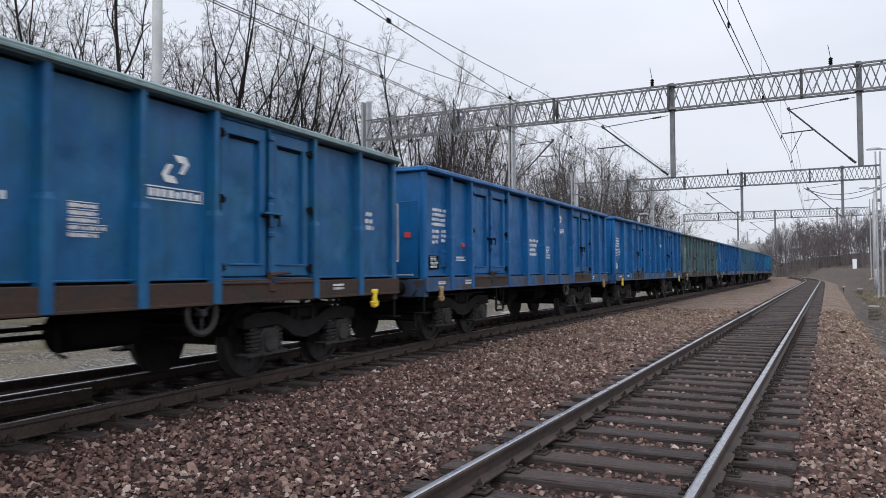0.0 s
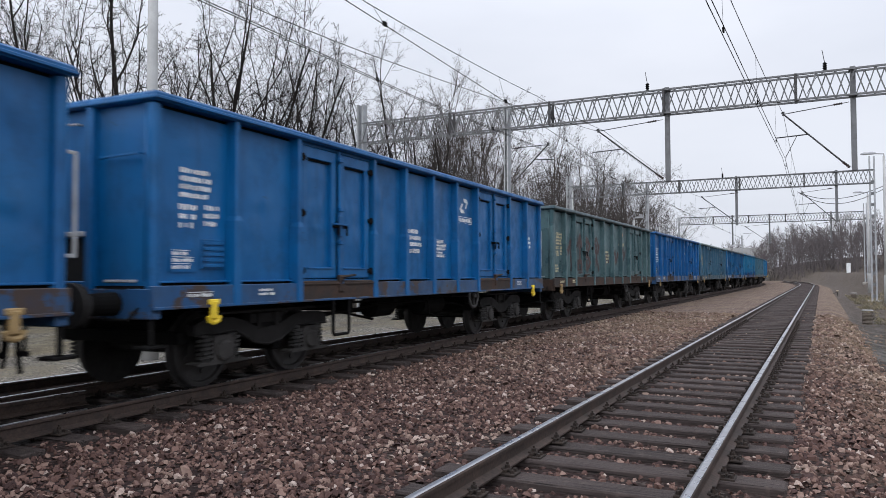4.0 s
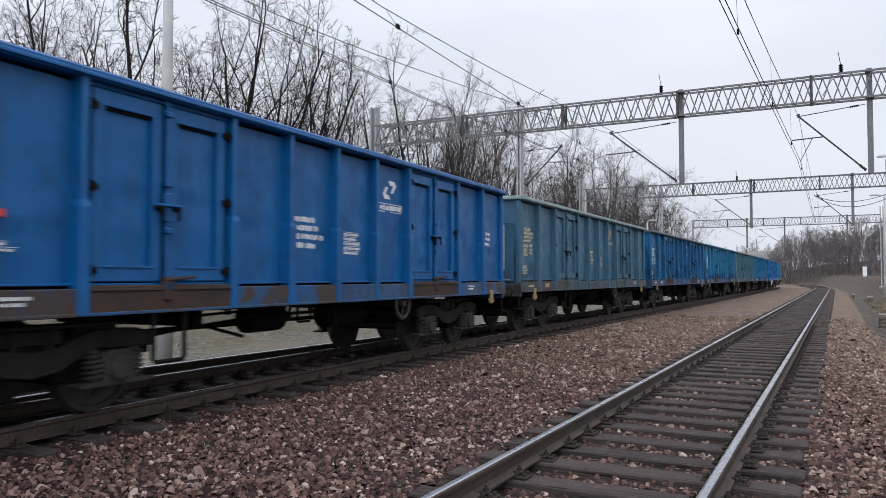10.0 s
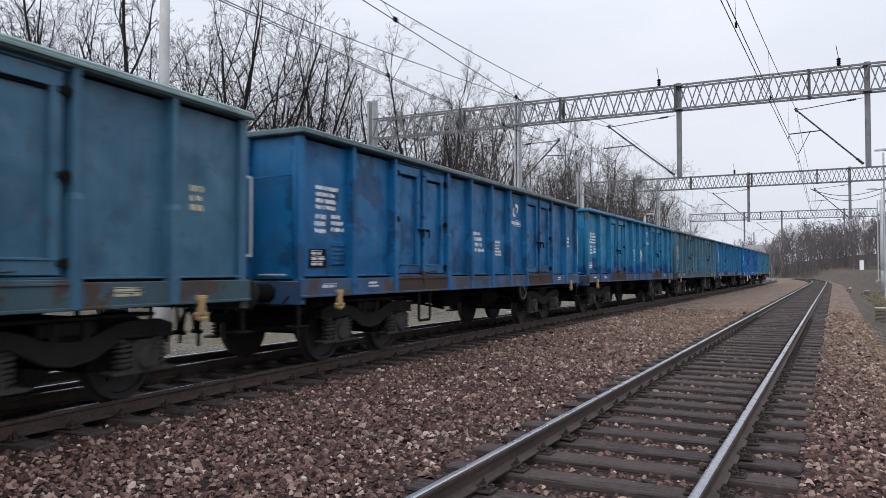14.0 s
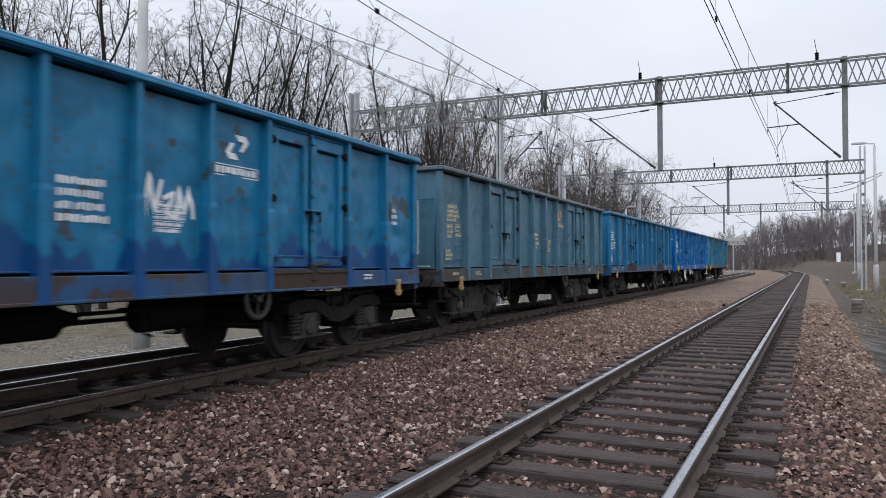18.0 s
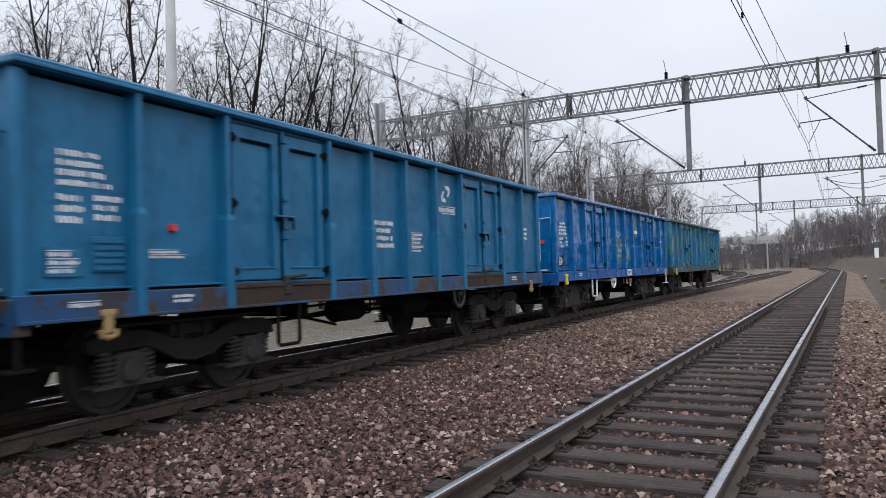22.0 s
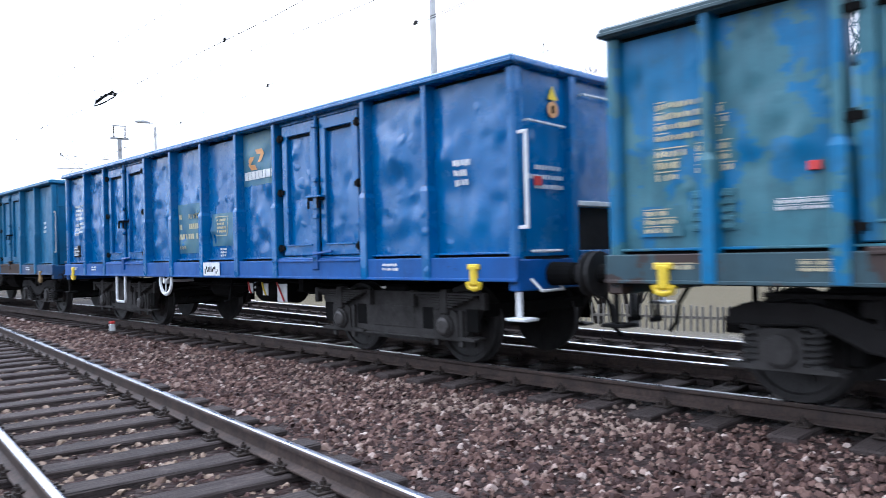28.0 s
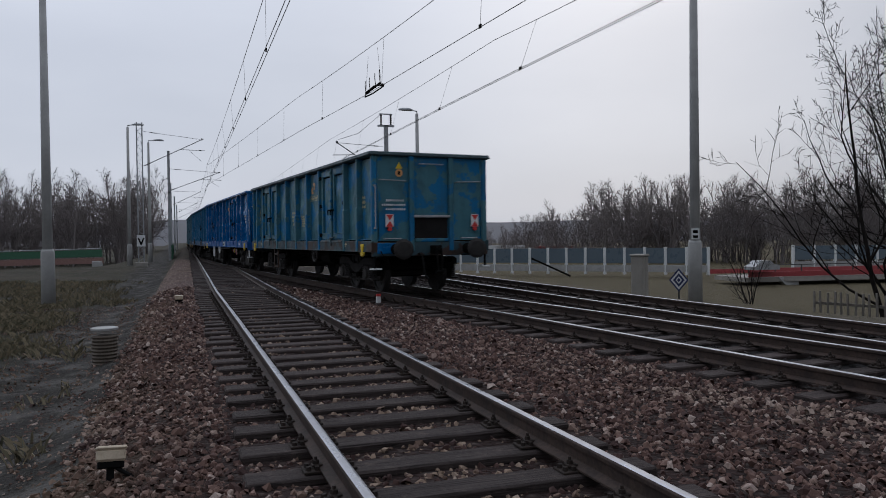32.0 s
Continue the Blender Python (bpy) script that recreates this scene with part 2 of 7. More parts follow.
def ground_material():
    m = Nodes("winter_ground", 0.95, 0.0, 0.15)
    a, b, d = m.noise(0.30, 6, 0.65), m.noise(1.9, 6, 0.7), m.noise(26, 4, 0.7)
    c = m.mix(m.span(a, 0.42, 0.58), (0.060, 0.050, 0.034), (0.028, 0.031, 0.017))
    c = m.mix(m.span(b, 0.47, 0.62), c, (0.034, 0.030, 0.026))
    grit = m.voronoi(21.0, "Color")
    c = m.mix(m.span(m.noise(0.9, 5, 0.65, None, m.scale((1.0, 0.35, 1.0))), 0.56, 0.66), c, m.mix(0.35, (0.085, 0.075, 0.066), grit, "MULTIPLY"))
    c = m.mix(m.span(d, 0.4, 0.75, 0.0, 0.4), c, (0.10, 0.088, 0.065))
    lane = m.n.new("ShaderNodeSeparateXYZ")
    m.l.new(m.where, lane.inputs[0])
    edge = m.mul(lane.outputs[0], m.mul(m.noise(0.5, 4, 0.6), 2.6), "ADD")
    worn = m.mul(m.span(edge, 4.6, 3.6), m.span(lane.outputs[0], 0.2, 1.0))
    c = m.mix(m.mul(worn, 0.85), c, m.mix(m.span(m.noise(1.4, 5, 0.65), 0.48, 0.62), (0.030, 0.028, 0.026), (0.11, 0.105, 0.098)))
    c = m.mix(*gravel(m, c))
    far = m.n.new("ShaderNodeSeparateXYZ")
    m.l.new(m.where, far.inputs[0])
    bank = m.mul(m.span(far.outputs[0], -11.5, -13.0), m.span(far.outputs[1], -8.0, -14.0))
    c = m.mix(m.mul(bank, 0.9), c, m.mix(m.span(d, 0.36, 0.64), m.mix(m.span(b, 0.42, 0.6), (0.030, 0.026, 0.016), (0.055, 0.050, 0.028)), (0.150, 0.122, 0.072)))
    pale = m.mul(m.mul(m.span(far.outputs[0], -10.0, -12.5), m.span(far.outputs[1], -13.0, -6.0, 0.0, 1.0)), m.span(b, 0.36, 0.62, 0.9, 0.35))
    speck = m.n.new("ShaderNodeSeparateColor")
    m.l.new(m.voronoi(23.0, "Color"), speck.inputs[0])
    grit_ = m.mix(m.span(speck.outputs[0], 0.35, 0.9), (0.030, 0.028, 0.024), (0.36, 0.33, 0.28))
    c = m.mix(pale, c, m.mix(m.span(m.noise(0.45, 4, 0.6), 0.42, 0.58), grit_, m.mix(m.span(d, 0.38, 0.62), (0.08, 0.068, 0.045), (0.23, 0.195, 0.13))))
    dry = m.mul(m.span(far.outputs[1], 18.0, 40.0, 0.0, 0.75), m.span(far.outputs[0], -12.0, -10.0))
    c = m.mix(dry, c, m.mix(m.span(b, 0.4, 0.62), (0.060, 0.046, 0.040), (0.125, 0.102, 0.084)))
    cell = m.voronoi(17.0)
    c = m.mix(m.span(cell, 0.12, 0.3, 0.55, 0.0), c, m.mix(m.span(m.noise(9, 2, 0.5), 0.4, 0.6), (0.016, 0.014, 0.013), (0.22, 0.185, 0.155)))
    m.bump(m.mul(d, m.mul(cell, -0.8), "ADD"), 0.9, 0.06)
    return m.done(c)


def wood_material():
    m = Nodes("tarred_oak", 0.8, 0.0, 0.15).shifted()
    grain = m.noise(5, 6, 0.7, (0.6, 14, 14))
    crack = m.noise(3, 5, 0.7, (0.5, 22, 22))
    tone = m.mix(m.random(), (0.013, 0.010, 0.009), (0.045, 0.034, 0.031))
    c = m.mix(m.span(grain, 0.35, 0.7), tone, (0.066, 0.053, 0.049))
    c = m.mix(m.span(crack, 0.56, 0.64), c, (0.008, 0.006, 0.006))
    dust = m.noise(9, 5, 0.7)
    c = m.mix(m.span(dust, 0.55, 0.75, 0.0, 0.5), c, (0.12, 0.09, 0.08))
    m.bump(m.mul(grain, m.mul(crack, -1.3), "ADD"), 0.6, 0.012)
    return m.done(c)


def bark_material(name, colour, light):
    m = Nodes(name, 0.9, 0.0, 0.1).shifted()
    a = m.noise(9, 5, 0.7, (1, 1, 0.3))
    c = m.mix(m.span(a, 0.4, 0.65), colour, light)
    m.bump(a, 0.6, 0.03)
    return m.done(c)


def concrete_material(name, colour, rough=0.85):
    m = Nodes(name, rough).shifted()
    a, b = m.noise(1.6, 5, 0.65), m.noise(30, 4, 0.6)
    c = m.mix(m.span(a, 0.4, 0.7, 0.0, 0.45), colour, tuple(x * 0.5 for x in colour))
    c = m.mix(m.span(b, 0.45, 0.75, 0.0, 0.3), c, tuple(x * 0.6 for x in colour))
    m.bump(b, 0.25, 0.004)
    return m.done(c)


STONE = stone_material("crushed_stone", (0.33, 0.255, 0.205), 0.5)
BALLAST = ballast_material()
GROUND = ground_material()
SLEEPER = wood_material()
RAILHEAD = plain_paint("polished_rail_head", (0.42, 0.43, 0.46), 0.27, 0.4, 1.0, (0.20, 0.18, 0.17), 3.0)
RAILSIDE = rusty("rail_side_rust", (0.070, 0.048, 0.039), (0.036, 0.027, 0.024), 0.7, 4.0)
FASTENER = rusty("fastener_rust", (0.040, 0.028, 0.022), (0.022, 0.018, 0.016), 0.8, 20.0)
# gear grime; gap strips and opening plates wear it too, as painted shade
BLACK = plain_paint("grime_and_shade_black", (0.006, 0.006, 0.006), 0.8, 0.4, 0.0, (0.014, 0.0125, 0.0115), 5.0, 0.06)
GREASE = plain_paint("greasy_steel", (0.040, 0.038, 0.037), 0.55, 0.5, 0.3, (0.012, 0.011, 0.011), 7.0, 0.2)
SILLRUST = rusty("rusty_sill", (0.060, 0.034, 0.023), (0.034, 0.029, 0.027), 0.75, 2.6)
WHITE = plain_paint("white_marking", (0.68, 0.69, 0.68), 0.55, 0.35, 0.0, (0.22, 0.26, 0.32), 9.0)
ORANGE = plain_paint("orange_marking", (0.62, 0.30, 0.10), 0.55, 0.3, 0.0, (0.25, 0.25, 0.22), 9.0)
CREAM = plain_paint("faded_cream_marking", (0.50, 0.44, 0.27), 0.6, 0.4, 0.0, (0.2, 0.22, 0.2), 9.0)
YELLOW = plain_paint("yellow_hook_paint", (0.72, 0.52, 0.02), 0.5, 0.3, 0.0, (0.2, 0.14, 0.03), 8.0)
OCHRE = plain_paint("dirty_yellow_paint", (0.30, 0.20, 0.08), 0.6, 0.5, 0.0, (0.1, 0.07, 0.04), 8.0)
RED = plain_paint("red_marking", (0.55, 0.035, 0.03), 0.5, 0.25, 0.0, (0.2, 0.03, 0.03), 8.0)
TEALPATCH = plain_paint("older_teal_paint", (0.055, 0.150, 0.175), 0.5, 0.7, 0.0, (0.004, 0.09, 0.25), 2.6)
GALV = plain_paint("galvanised_steel", (0.34, 0.35, 0.36), 0.5, 0.4, 0.5, (0.18, 0.18, 0.18), 4.0)
DUST = plain_paint("dusty_cast_steel", (0.046, 0.043, 0.041), 0.75, 0.8, 0.0, (0.014, 0.013, 0.012), 3.5, 0.15)
AXLECAP = plain_paint("worn_axle_cap", (0.07, 0.065, 0.062), 0.4, 0.8, 0.5, (0.03, 0.028, 0.026), 9.0, 0.2)
COIL = plain_paint("worn_spring_steel", (0.046, 0.044, 0.043), 0.6, 0.6, 0.2, (0.014, 0.013, 0.012), 6.0, 0.2)
# grime of the bogie frames; also the painted shade on the end walls
CHEEK = plain_paint("bogie_grime_and_shade", (0.017, 0.016, 0.0155), 0.75, 0.7, 0.0, (0.010, 0.009, 0.009), 3.0, 0.12)
AGEDZINC = plain_paint("aged_galvanised_lattice", (0.135, 0.138, 0.143), 0.6, 0.45, 0.2, (0.05, 0.05, 0.05), 4.0)
DARKSTEEL = plain_paint("weathered_lattice_steel", (0.045, 0.045, 0.047), 0.6, 0.4, 0.3, (0.04, 0.035, 0.03), 4.0)
COPPER = plain_paint("weathered_copper_wire", (0.035, 0.035, 0.035), 0.6, 0.3, 0.5, (0.02, 0.02, 0.02), 2.0)
PORCELAIN = plain_paint("brown_insulator", (0.026, 0.015, 0.013), 0.25, 0.2, 0.0, (0.02, 0.012, 0.01), 8.0)
CONCRETE = concrete_material("pole_concrete", (0.36, 0.36, 0.35))
RIBBED = plain_paint("brown_ribbed_pipe", (0.12, 0.10, 0.08), 0.7, 0.5, 0.0, (0.025, 0.02, 0.017), 6.0, 0.2)
OLDCONCRETE = concrete_material("old_concrete", (0.30, 0.28, 0.25))
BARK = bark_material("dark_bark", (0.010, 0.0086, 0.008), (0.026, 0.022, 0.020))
# the two far-wood barks have distance haze put into their colours
WOODBARK = bark_material("hazed_wood_bark", (0.15, 0.132, 0.128), (0.25, 0.222, 0.214))
HILLBARK = bark_material("hazed_hill_bark", (0.085, 0.074, 0.074), (0.16, 0.142, 0.142))
ROWBARK = bark_material("paler_bark", (0.042, 0.036, 0.033), (0.085, 0.074, 0.068))
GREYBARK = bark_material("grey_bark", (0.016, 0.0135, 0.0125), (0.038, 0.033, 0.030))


# ---- mesh building ----
class Geo:
    """Collects vertices and faces; several shapes joined become one part."""

    def __init__(self):
        self.v, self.f, self.m = [], [], []

    def add(self, verts, faces, mat=0):
        o = len(self.v)
        self.v += [tuple(p) for p in verts]
        self.f += [tuple(o + i for i in q) for q in faces]
        self.m += [mat] * len(faces)
        return self

    def box(self, x0, x1, y0, y1, z0, z1, c=0.0, mat=0):
        if c <= 0:
            v = [(x, y, z) for z in (z0, z1) for y in (y0, y1) for x in (x0, x1)]
            return self.add(v, [(0, 2, 3, 1), (4, 5, 7, 6), (0, 1, 5, 4), (2, 6, 7, 3), (0, 4, 6, 2), (1, 3, 7, 5)], mat)
        c = min(c, 0.45 * (x1 - x0), 0.45 * (y1 - y0), 0.45 * (z1 - z0))
        v, idx = [], {}
        for i, (x, sx) in enumerate(((x0, 1), (x1, -1))):
            for j, (y, sy) in enumerate(((y0, 1), (y1, -1))):
                for k, (z, sz) in enumerate(((z0, 1), (z1, -1))):
                    for a in range(3):
                        idx[i, j, k, a] = len(v)
                        v.append((x if a == 0 else x + sx * c, y if a == 1 else y + sy * c, z if a == 2 else z + sz * c))
        f = []
        for i in (0, 1):
            f.append([idx[i, j, k, 0] for j, k in ((0, 0), (1, 0), (1, 1), (0, 1))][::1 if i else -1])
            f.append([idx[j, i, k, 1] for j, k in ((0, 0), (1, 0), (1, 1), (0, 1))][::-1 if i else 1])
            f.append([idx[j, k, i, 2] for j, k in ((0, 0), (1, 0), (1, 1), (0, 1))][::1 if i else -1])
        for p in (0, 1):
            for q in (0, 1):
                f.append((idx[p, q, 0, 0], idx[p, q, 1, 0], idx[p, q, 1, 1], idx[p, q, 0, 1]))
                f.append((idx[p, 0, q, 0], idx[p, 1, q, 0], idx[p, 1, q, 2], idx[p, 0, q, 2]))
                f.append((idx[0, p, q, 1], idx[1, p, q, 1], idx[1, p, q, 2], idx[0, p, q, 2]))
                for r in (0, 1):
                    f.append((idx[p, q, r, 0], idx[p, q, r, 1], idx[p, q, r, 2]))
        return self.add(v, f, mat)

    def tube(self, path, r, sides=6, mat=0, caps=True):
        """A round bar along points; r is a number or one radius for each point."""
        pts = [Vector(p) for p in path]
        rs = r if isinstance(r, (list, tuple)) else [r] * len(pts)
        v, f, side = [], [], None
        for i, p in enumerate(pts):
            d = (pts[min(i + 1, len(pts) - 1)] - pts[max(i - 1, 0)]).normalized()
            if side is None:
                side = d.orthogonal().normalized()
            side = (side - d * side.dot(d)).normalized()
            up = d.cross(side)
            for k in range(sides):
                a = 2 * math.pi * k / sides
                v.append(p + (side * math.cos(a) + up * math.sin(a)) * rs[i])
        for i in range(len(pts) - 1):
            for k in range(sides):
                n = (k + 1) % sides
                f.append((i * sides + k, i * sides + n, (i + 1) * sides + n, (i + 1) * sides + k))
        if caps:
            f.append(tuple(range(sides))[::-1])
            f.append(tuple((len(pts) - 1) * sides + k for k in range(sides)))
        return self.add(v, f, mat)

    def bar(self, a, b, w, h=None, mat=0):
        """A square bar between two points."""
        a, b, h = Vector(a), Vector(b), h or w
        d = (b - a).normalized()
        s = d.cross(Vector((0, 0, 1)))
        s = s.normalized() if s.length > 1e-4 else Vector((1, 0, 0))
        u = s.cross(d)
        v = [p + s * (i * w / 2) + u * (j * h / 2) for p in (a, b) for i, j in ((-1, -1), (1, -1), (1, 1), (-1, 1))]
        return self.add(v, [(3, 2, 1, 0), (4, 5, 6, 7), (0, 1, 5, 4), (1, 2, 6, 5), (2, 3, 7, 6), (3, 0, 4, 7)], mat)

    def prism(self, outline, axis, lo, hi, mat=0):
        """An outline in two axes, carried along the third."""
        n, v = len(outline), []
        for w in (lo, hi):
            for a, b in outline:
                v.append({"x": (w, a, b), "y": (a, w, b), "z": (a, b, w)}[axis])
        f = [tuple(range(n))[::-1], tuple(range(n, 2 * n))] + [(i, (i + 1) % n, n + (i + 1) % n, n + i) for i in range(n)]
        return self.add(v, f, mat)

    def turned(self, profile, centre, axis, sides=16, mat=0):
        """A profile of (along, radius) turned about an axis through centre."""
        v, f = [], []
        for along, r in profile:
            for k in range(sides):
                a = 2 * math.pi * k / sides
                p, q = r * math.cos(a), r * math.sin(a)
                o = {"x": (along, p, q), "y": (q, along, p), "z": (p, q, along)}[axis]
                v.append((centre[0] + o[0], centre[1] + o[1], centre[2] + o[2]))
        for i in range(len(profile) - 1):
            for k in range(sides):
                n = (k + 1) % sides
                f.append((i * sides + k, i * sides + n, (i + 1) * sides + n, (i + 1) * sides + k))
        f.append(tuple(range(sides))[::-1])
        f.append(tuple((len(profile) - 1) * sides + k for k in range(sides)))
        return self.add(v, f, mat)

    def ring(self, centre, axis, radius, thick, sides=20, mat=0):
        pts = []
        for k in range(sides + 1):
            a = 2 * math.pi * k / sides
            p, q = radius * math.cos(a), radius * math.sin(a)
            o = {"x": (0, p, q), "y": (q, 0, p), "z": (p, q, 0)}[axis]
            pts.append([centre[i] + o[i] for i in range(3)])
        return self.tube(pts, thick, 6, mat, caps=False)

    def mesh(self, name, materials, smooth=False):
        me = bpy.data.meshes.new(name)
        me.from_pydata(self.v, [], self.f)
        for m in materials:
            me.materials.append(m)
        if len(materials) > 1:
            me.polygons.foreach_set("material_index", self.m)
        if smooth:
            me.polygons.foreach_set("use_smooth", [True] * len(me.polygons))
        me.update()
        return me


def part(name, geo, material, parent=None, label="", at=None, smooth=False):
    """Links a Geo or a mesh as one object under a thing or a part."""
    mats = material if isinstance(material, (list, tuple)) else [material]
    me = geo if isinstance(geo, bpy.types.Mesh) else geo.mesh(name, mats, smooth)
    ob = new(name, me)
    ob.parent = parent
    if at is not None:
        ob.matrix_basis = at
    return tagged(ob, label)


def thing(name, label, category, group="", kind="", at=None):
    ob = new(name)
    ob.empty_display_size = 0.2
    if at is not None:
        ob.matrix_basis = at
    return tagged(ob, label, category, group, kind)


# ---- the lines of the tracks: x for each y ----
def smooth_step(a, b, y):
    k = min(max((y - a) / (b - a), 0.0), 1.0)
    return k * k * (3 - 2 * k)


def bend(y, start, radius):
    return -(max(y - start, 0.0) ** 2) / (2 * radius)


def line_near(y):
    return -1.52 - 0.06 * smooth_step(0, -20, y) - 0.0125 * max(-20 - y, 0) + bend(y, 95, 380)


def line_main(y):
    return -8.6 + 0.55 * smooth_step(0, 50, y) - 0.0125 * max(-20 - y, 0) + bend(y, 98, 372)


def line_side(y):
    return line_main(y) - 0.055 * max(y - 50, 0) * smooth_step(45, 75, y) + bend(y, 70, 420)


def cross_slope(y):
    if y < -38:
        return 0.0125 + 0.0915 * min(max((y + 66) / 28, 0.0), 1.0)
    return 0.104 * min(max((26 - y) / 40, 0.0), 1.0)


CROSS = [line_near(-70.0)]
for step in range(192):
    CROSS.append(CROSS[-1] - 0.5 * cross_slope(-69.75 + step * 0.5))
CROSS_SHIFT = -8.05 - CROSS[-1]


def line_cross(y):
    """The crossover on which the train runs: off the main line onto the near line."""
    if y <= -70:
        return line_near(y)
    if y >= 26:
        return -8.05 + bend(y, 98, 372)
    k = (y + 70) / 0.5
    i = min(int(k), 191)
    x = CROSS[i] + (CROSS[i + 1] - CROSS[i]) * (k - i)
    return x + CROSS_SHIFT * smooth_step(-66, -24, y) + 0.10 * smooth_step(4, -7, y) * smooth_step(-50, -24, y) + 0.14 * smooth_step(5, -6, y) * smooth_step(-66, -36, y)


def heading(line, y):
    return math.atan2(line(y + 0.5) - line(y - 0.5), 1.0)


def beside(line, y, u):
    """The point u metres to the right of a line at y."""
    a = heading(line, y)
    return line(y) + u * math.cos(a), y - u * math.sin(a)


# ---- ground and ballast ----
def ground_height(x, y):
    u = x - line_near(y)
    z = -0.30 - 0.35 * smooth_step(1.6, 3.4, u) - 0.3 * smooth_step(9.0, 11.5, -u)
    fall = smooth_step(6, -14, y) * smooth_step(-13.5, -30, x)
    z -= 3.6 * fall
    z -= 2.2 * smooth_step(-60, -100, y) * smooth_step(4, 9, x)
    z += 0.9 * smooth_step(4.5, 9, u) * smooth_step(20, 45, y)
    z += 1.3 * smooth_step(3.8, 8.5, u) * smooth_step(60, 115, y)
    if y > 165.0:
        # the wooded bank round the outside of the bend
        z += 4.5 * smooth_step(-35, 20, x) * smooth_step(0, 34, y - 181.0 + 0.2 * x) * max(smooth_step(5, 13, u), smooth_step(16, 26, -u))
    z += 0.12 * (noise.noise((x * 0.25, y * 0.25, 0)) + 0.5 * noise.noise((x * 0.9, y * 0.9, 3))) * smooth_step(1.5, 4, abs(u + 4) - 5)
    return z


def spread(lo, hi, fine, step):
    """Grid lines, fine near nought and wider outwards."""
    out, p, s = [0.0], 0.0, fine
    while p < hi:
        p, s = p + s, (fine if p < step else s * 1.13)
        out.append(p)
    p, s = 0.0, fine
    while p > lo:
        p, s = p - s, (fine if -p < step else s * 1.13)
        out.insert(0, p)
    return out


def build_ground():
    xs, ys = spread(-900, 900, 0.6, 22), spread(-900, 900, 0.8, 30)
    v = [(x - 4, y, ground_height(x - 4, y) - (0.0 if abs(x) < 600 else 4)) for y in ys for x in xs]
    n = len(xs)
    f = [(j * n + i, j * n + i + 1, (j + 1) * n + i + 1, (j + 1) * n + i) for j in range(len(ys) - 1) for i in range(n - 1)]
    g = Geo().add(v, f)
    tagged(part("ground", g, GROUND, smooth=True), "dull winter grass and bare soil beside the tracks", "ground", kind="structure")


def ballast_height(u, y):
    """Top of the ballast, u from the near line: level between the tracks, shoulders outside."""
    z = -0.235
    z -= 0.42 * smooth_step(1.75, 3.1, u) + 0.45 * smooth_step(8.7, 10.4, -u)
    return z


def build_ballast():
    for name, y0, y1, dy, du in (("ballast", -26.0, 34.0, 0.14, 0.14), ("ballast", 34.0, 240.0, 1.0, 0.5), ("ballast", -190.0, -26.0, 1.0, 0.5)):
        us = list(np.arange(-10.6, 3.3, du))
        ys = list(np.arange(y0, y1 + dy * 0.5, dy))
        v = []
        for y in ys:
            for u in us:
                x, yy = beside(line_near, y, u)
                z = ballast_height(u, y)
                if dy < 0.5:
                    z += 0.018 * noise.noise((x * 9, yy * 9, 0)) + 0.02 * noise.noise((x * 1.3, yy * 1.3, 5))
                v.append((x, yy, z))
        n = len(us)
        f = [(j * n + i, j * n + i + 1, (j + 1) * n + i + 1, (j + 1) * n + i) for j in range(len(ys) - 1) for i in range(n - 1)]
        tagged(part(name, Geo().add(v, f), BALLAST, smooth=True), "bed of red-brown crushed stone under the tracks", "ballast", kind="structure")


# ---- tracks ----
RAIL = [(-0.036, -0.016), (-0.029, -0.005), (-0.016, 0.0), (0.016, 0.0), (0.029, -0.005), (0.036, -0.016), (0.034, -0.040), (0.010, -0.052), (0.009, -0.125),
        (0.070, -0.148), (0.070, -0.160), (-0.070, -0.160), (-0.070, -0.148), (-0.009, -0.125), (-0.010, -0.052), (-0.034, -0.040)]


def rail_along(line, ys, offset):
    g, n = Geo(), len(RAIL)
    v, f, m = [], [], []
    for y in ys:
        for u, z in RAIL:
            x, yy = beside(line, y, offset + u)
            v.append((x, yy, z))
    for j in range(len(ys) - 1):
        for i in range(n):
            k = (i + 1) % n
            f.append((j * n + i, j * n + k, (j + 1) * n + k, (j + 1) * n + i))
            m.append(1 if i in (1, 2, 3) else 0)
    g.v, g.f, g.m = v, f, m
    return g


def sleeper_mesh():
    g = Geo().box(-1.27, 1.27, -0.125, 0.125, -0.335, -0.178, 0.014)
    return g.mesh("sleeper", [SLEEPER])


def fastening_mesh():
    """A ribbed base plate with clips, bolts and nuts on both sides of the rail's foot."""
    g = Geo().box(-0.17, 0.17, -0.075, 0.075, -0.178, -0.160, 0.004)
    for s in (-1, 1):
        g.box(*sorted((s * 0.075, s * 0.10)), -0.06, 0.06, -0.162, -0.135)
        g.box(*sorted((s * 0.045, s * 0.115)), -0.032, 0.032, -0.146, -0.130, 0.004)
        g.turned([(-0.131, 0.022), (-0.105, 0.022)], (s * 0.088, 0, 0), "z", 6)
        g.turned([(-0.106, 0.011), (-0.085, 0.011)], (s * 0.088, 0, 0), "z", 6)
        g.turned([(-0.162, 0.02), (-0.135, 0.017)], (s * 0.14, 0.035, 0), "z", 6)
        g.turned([(-0.162, 0.02), (-0.135, 0.017)], (s * 0.14, -0.035, 0), "z", 6)
    return g.mesh("fastening", [FASTENER])


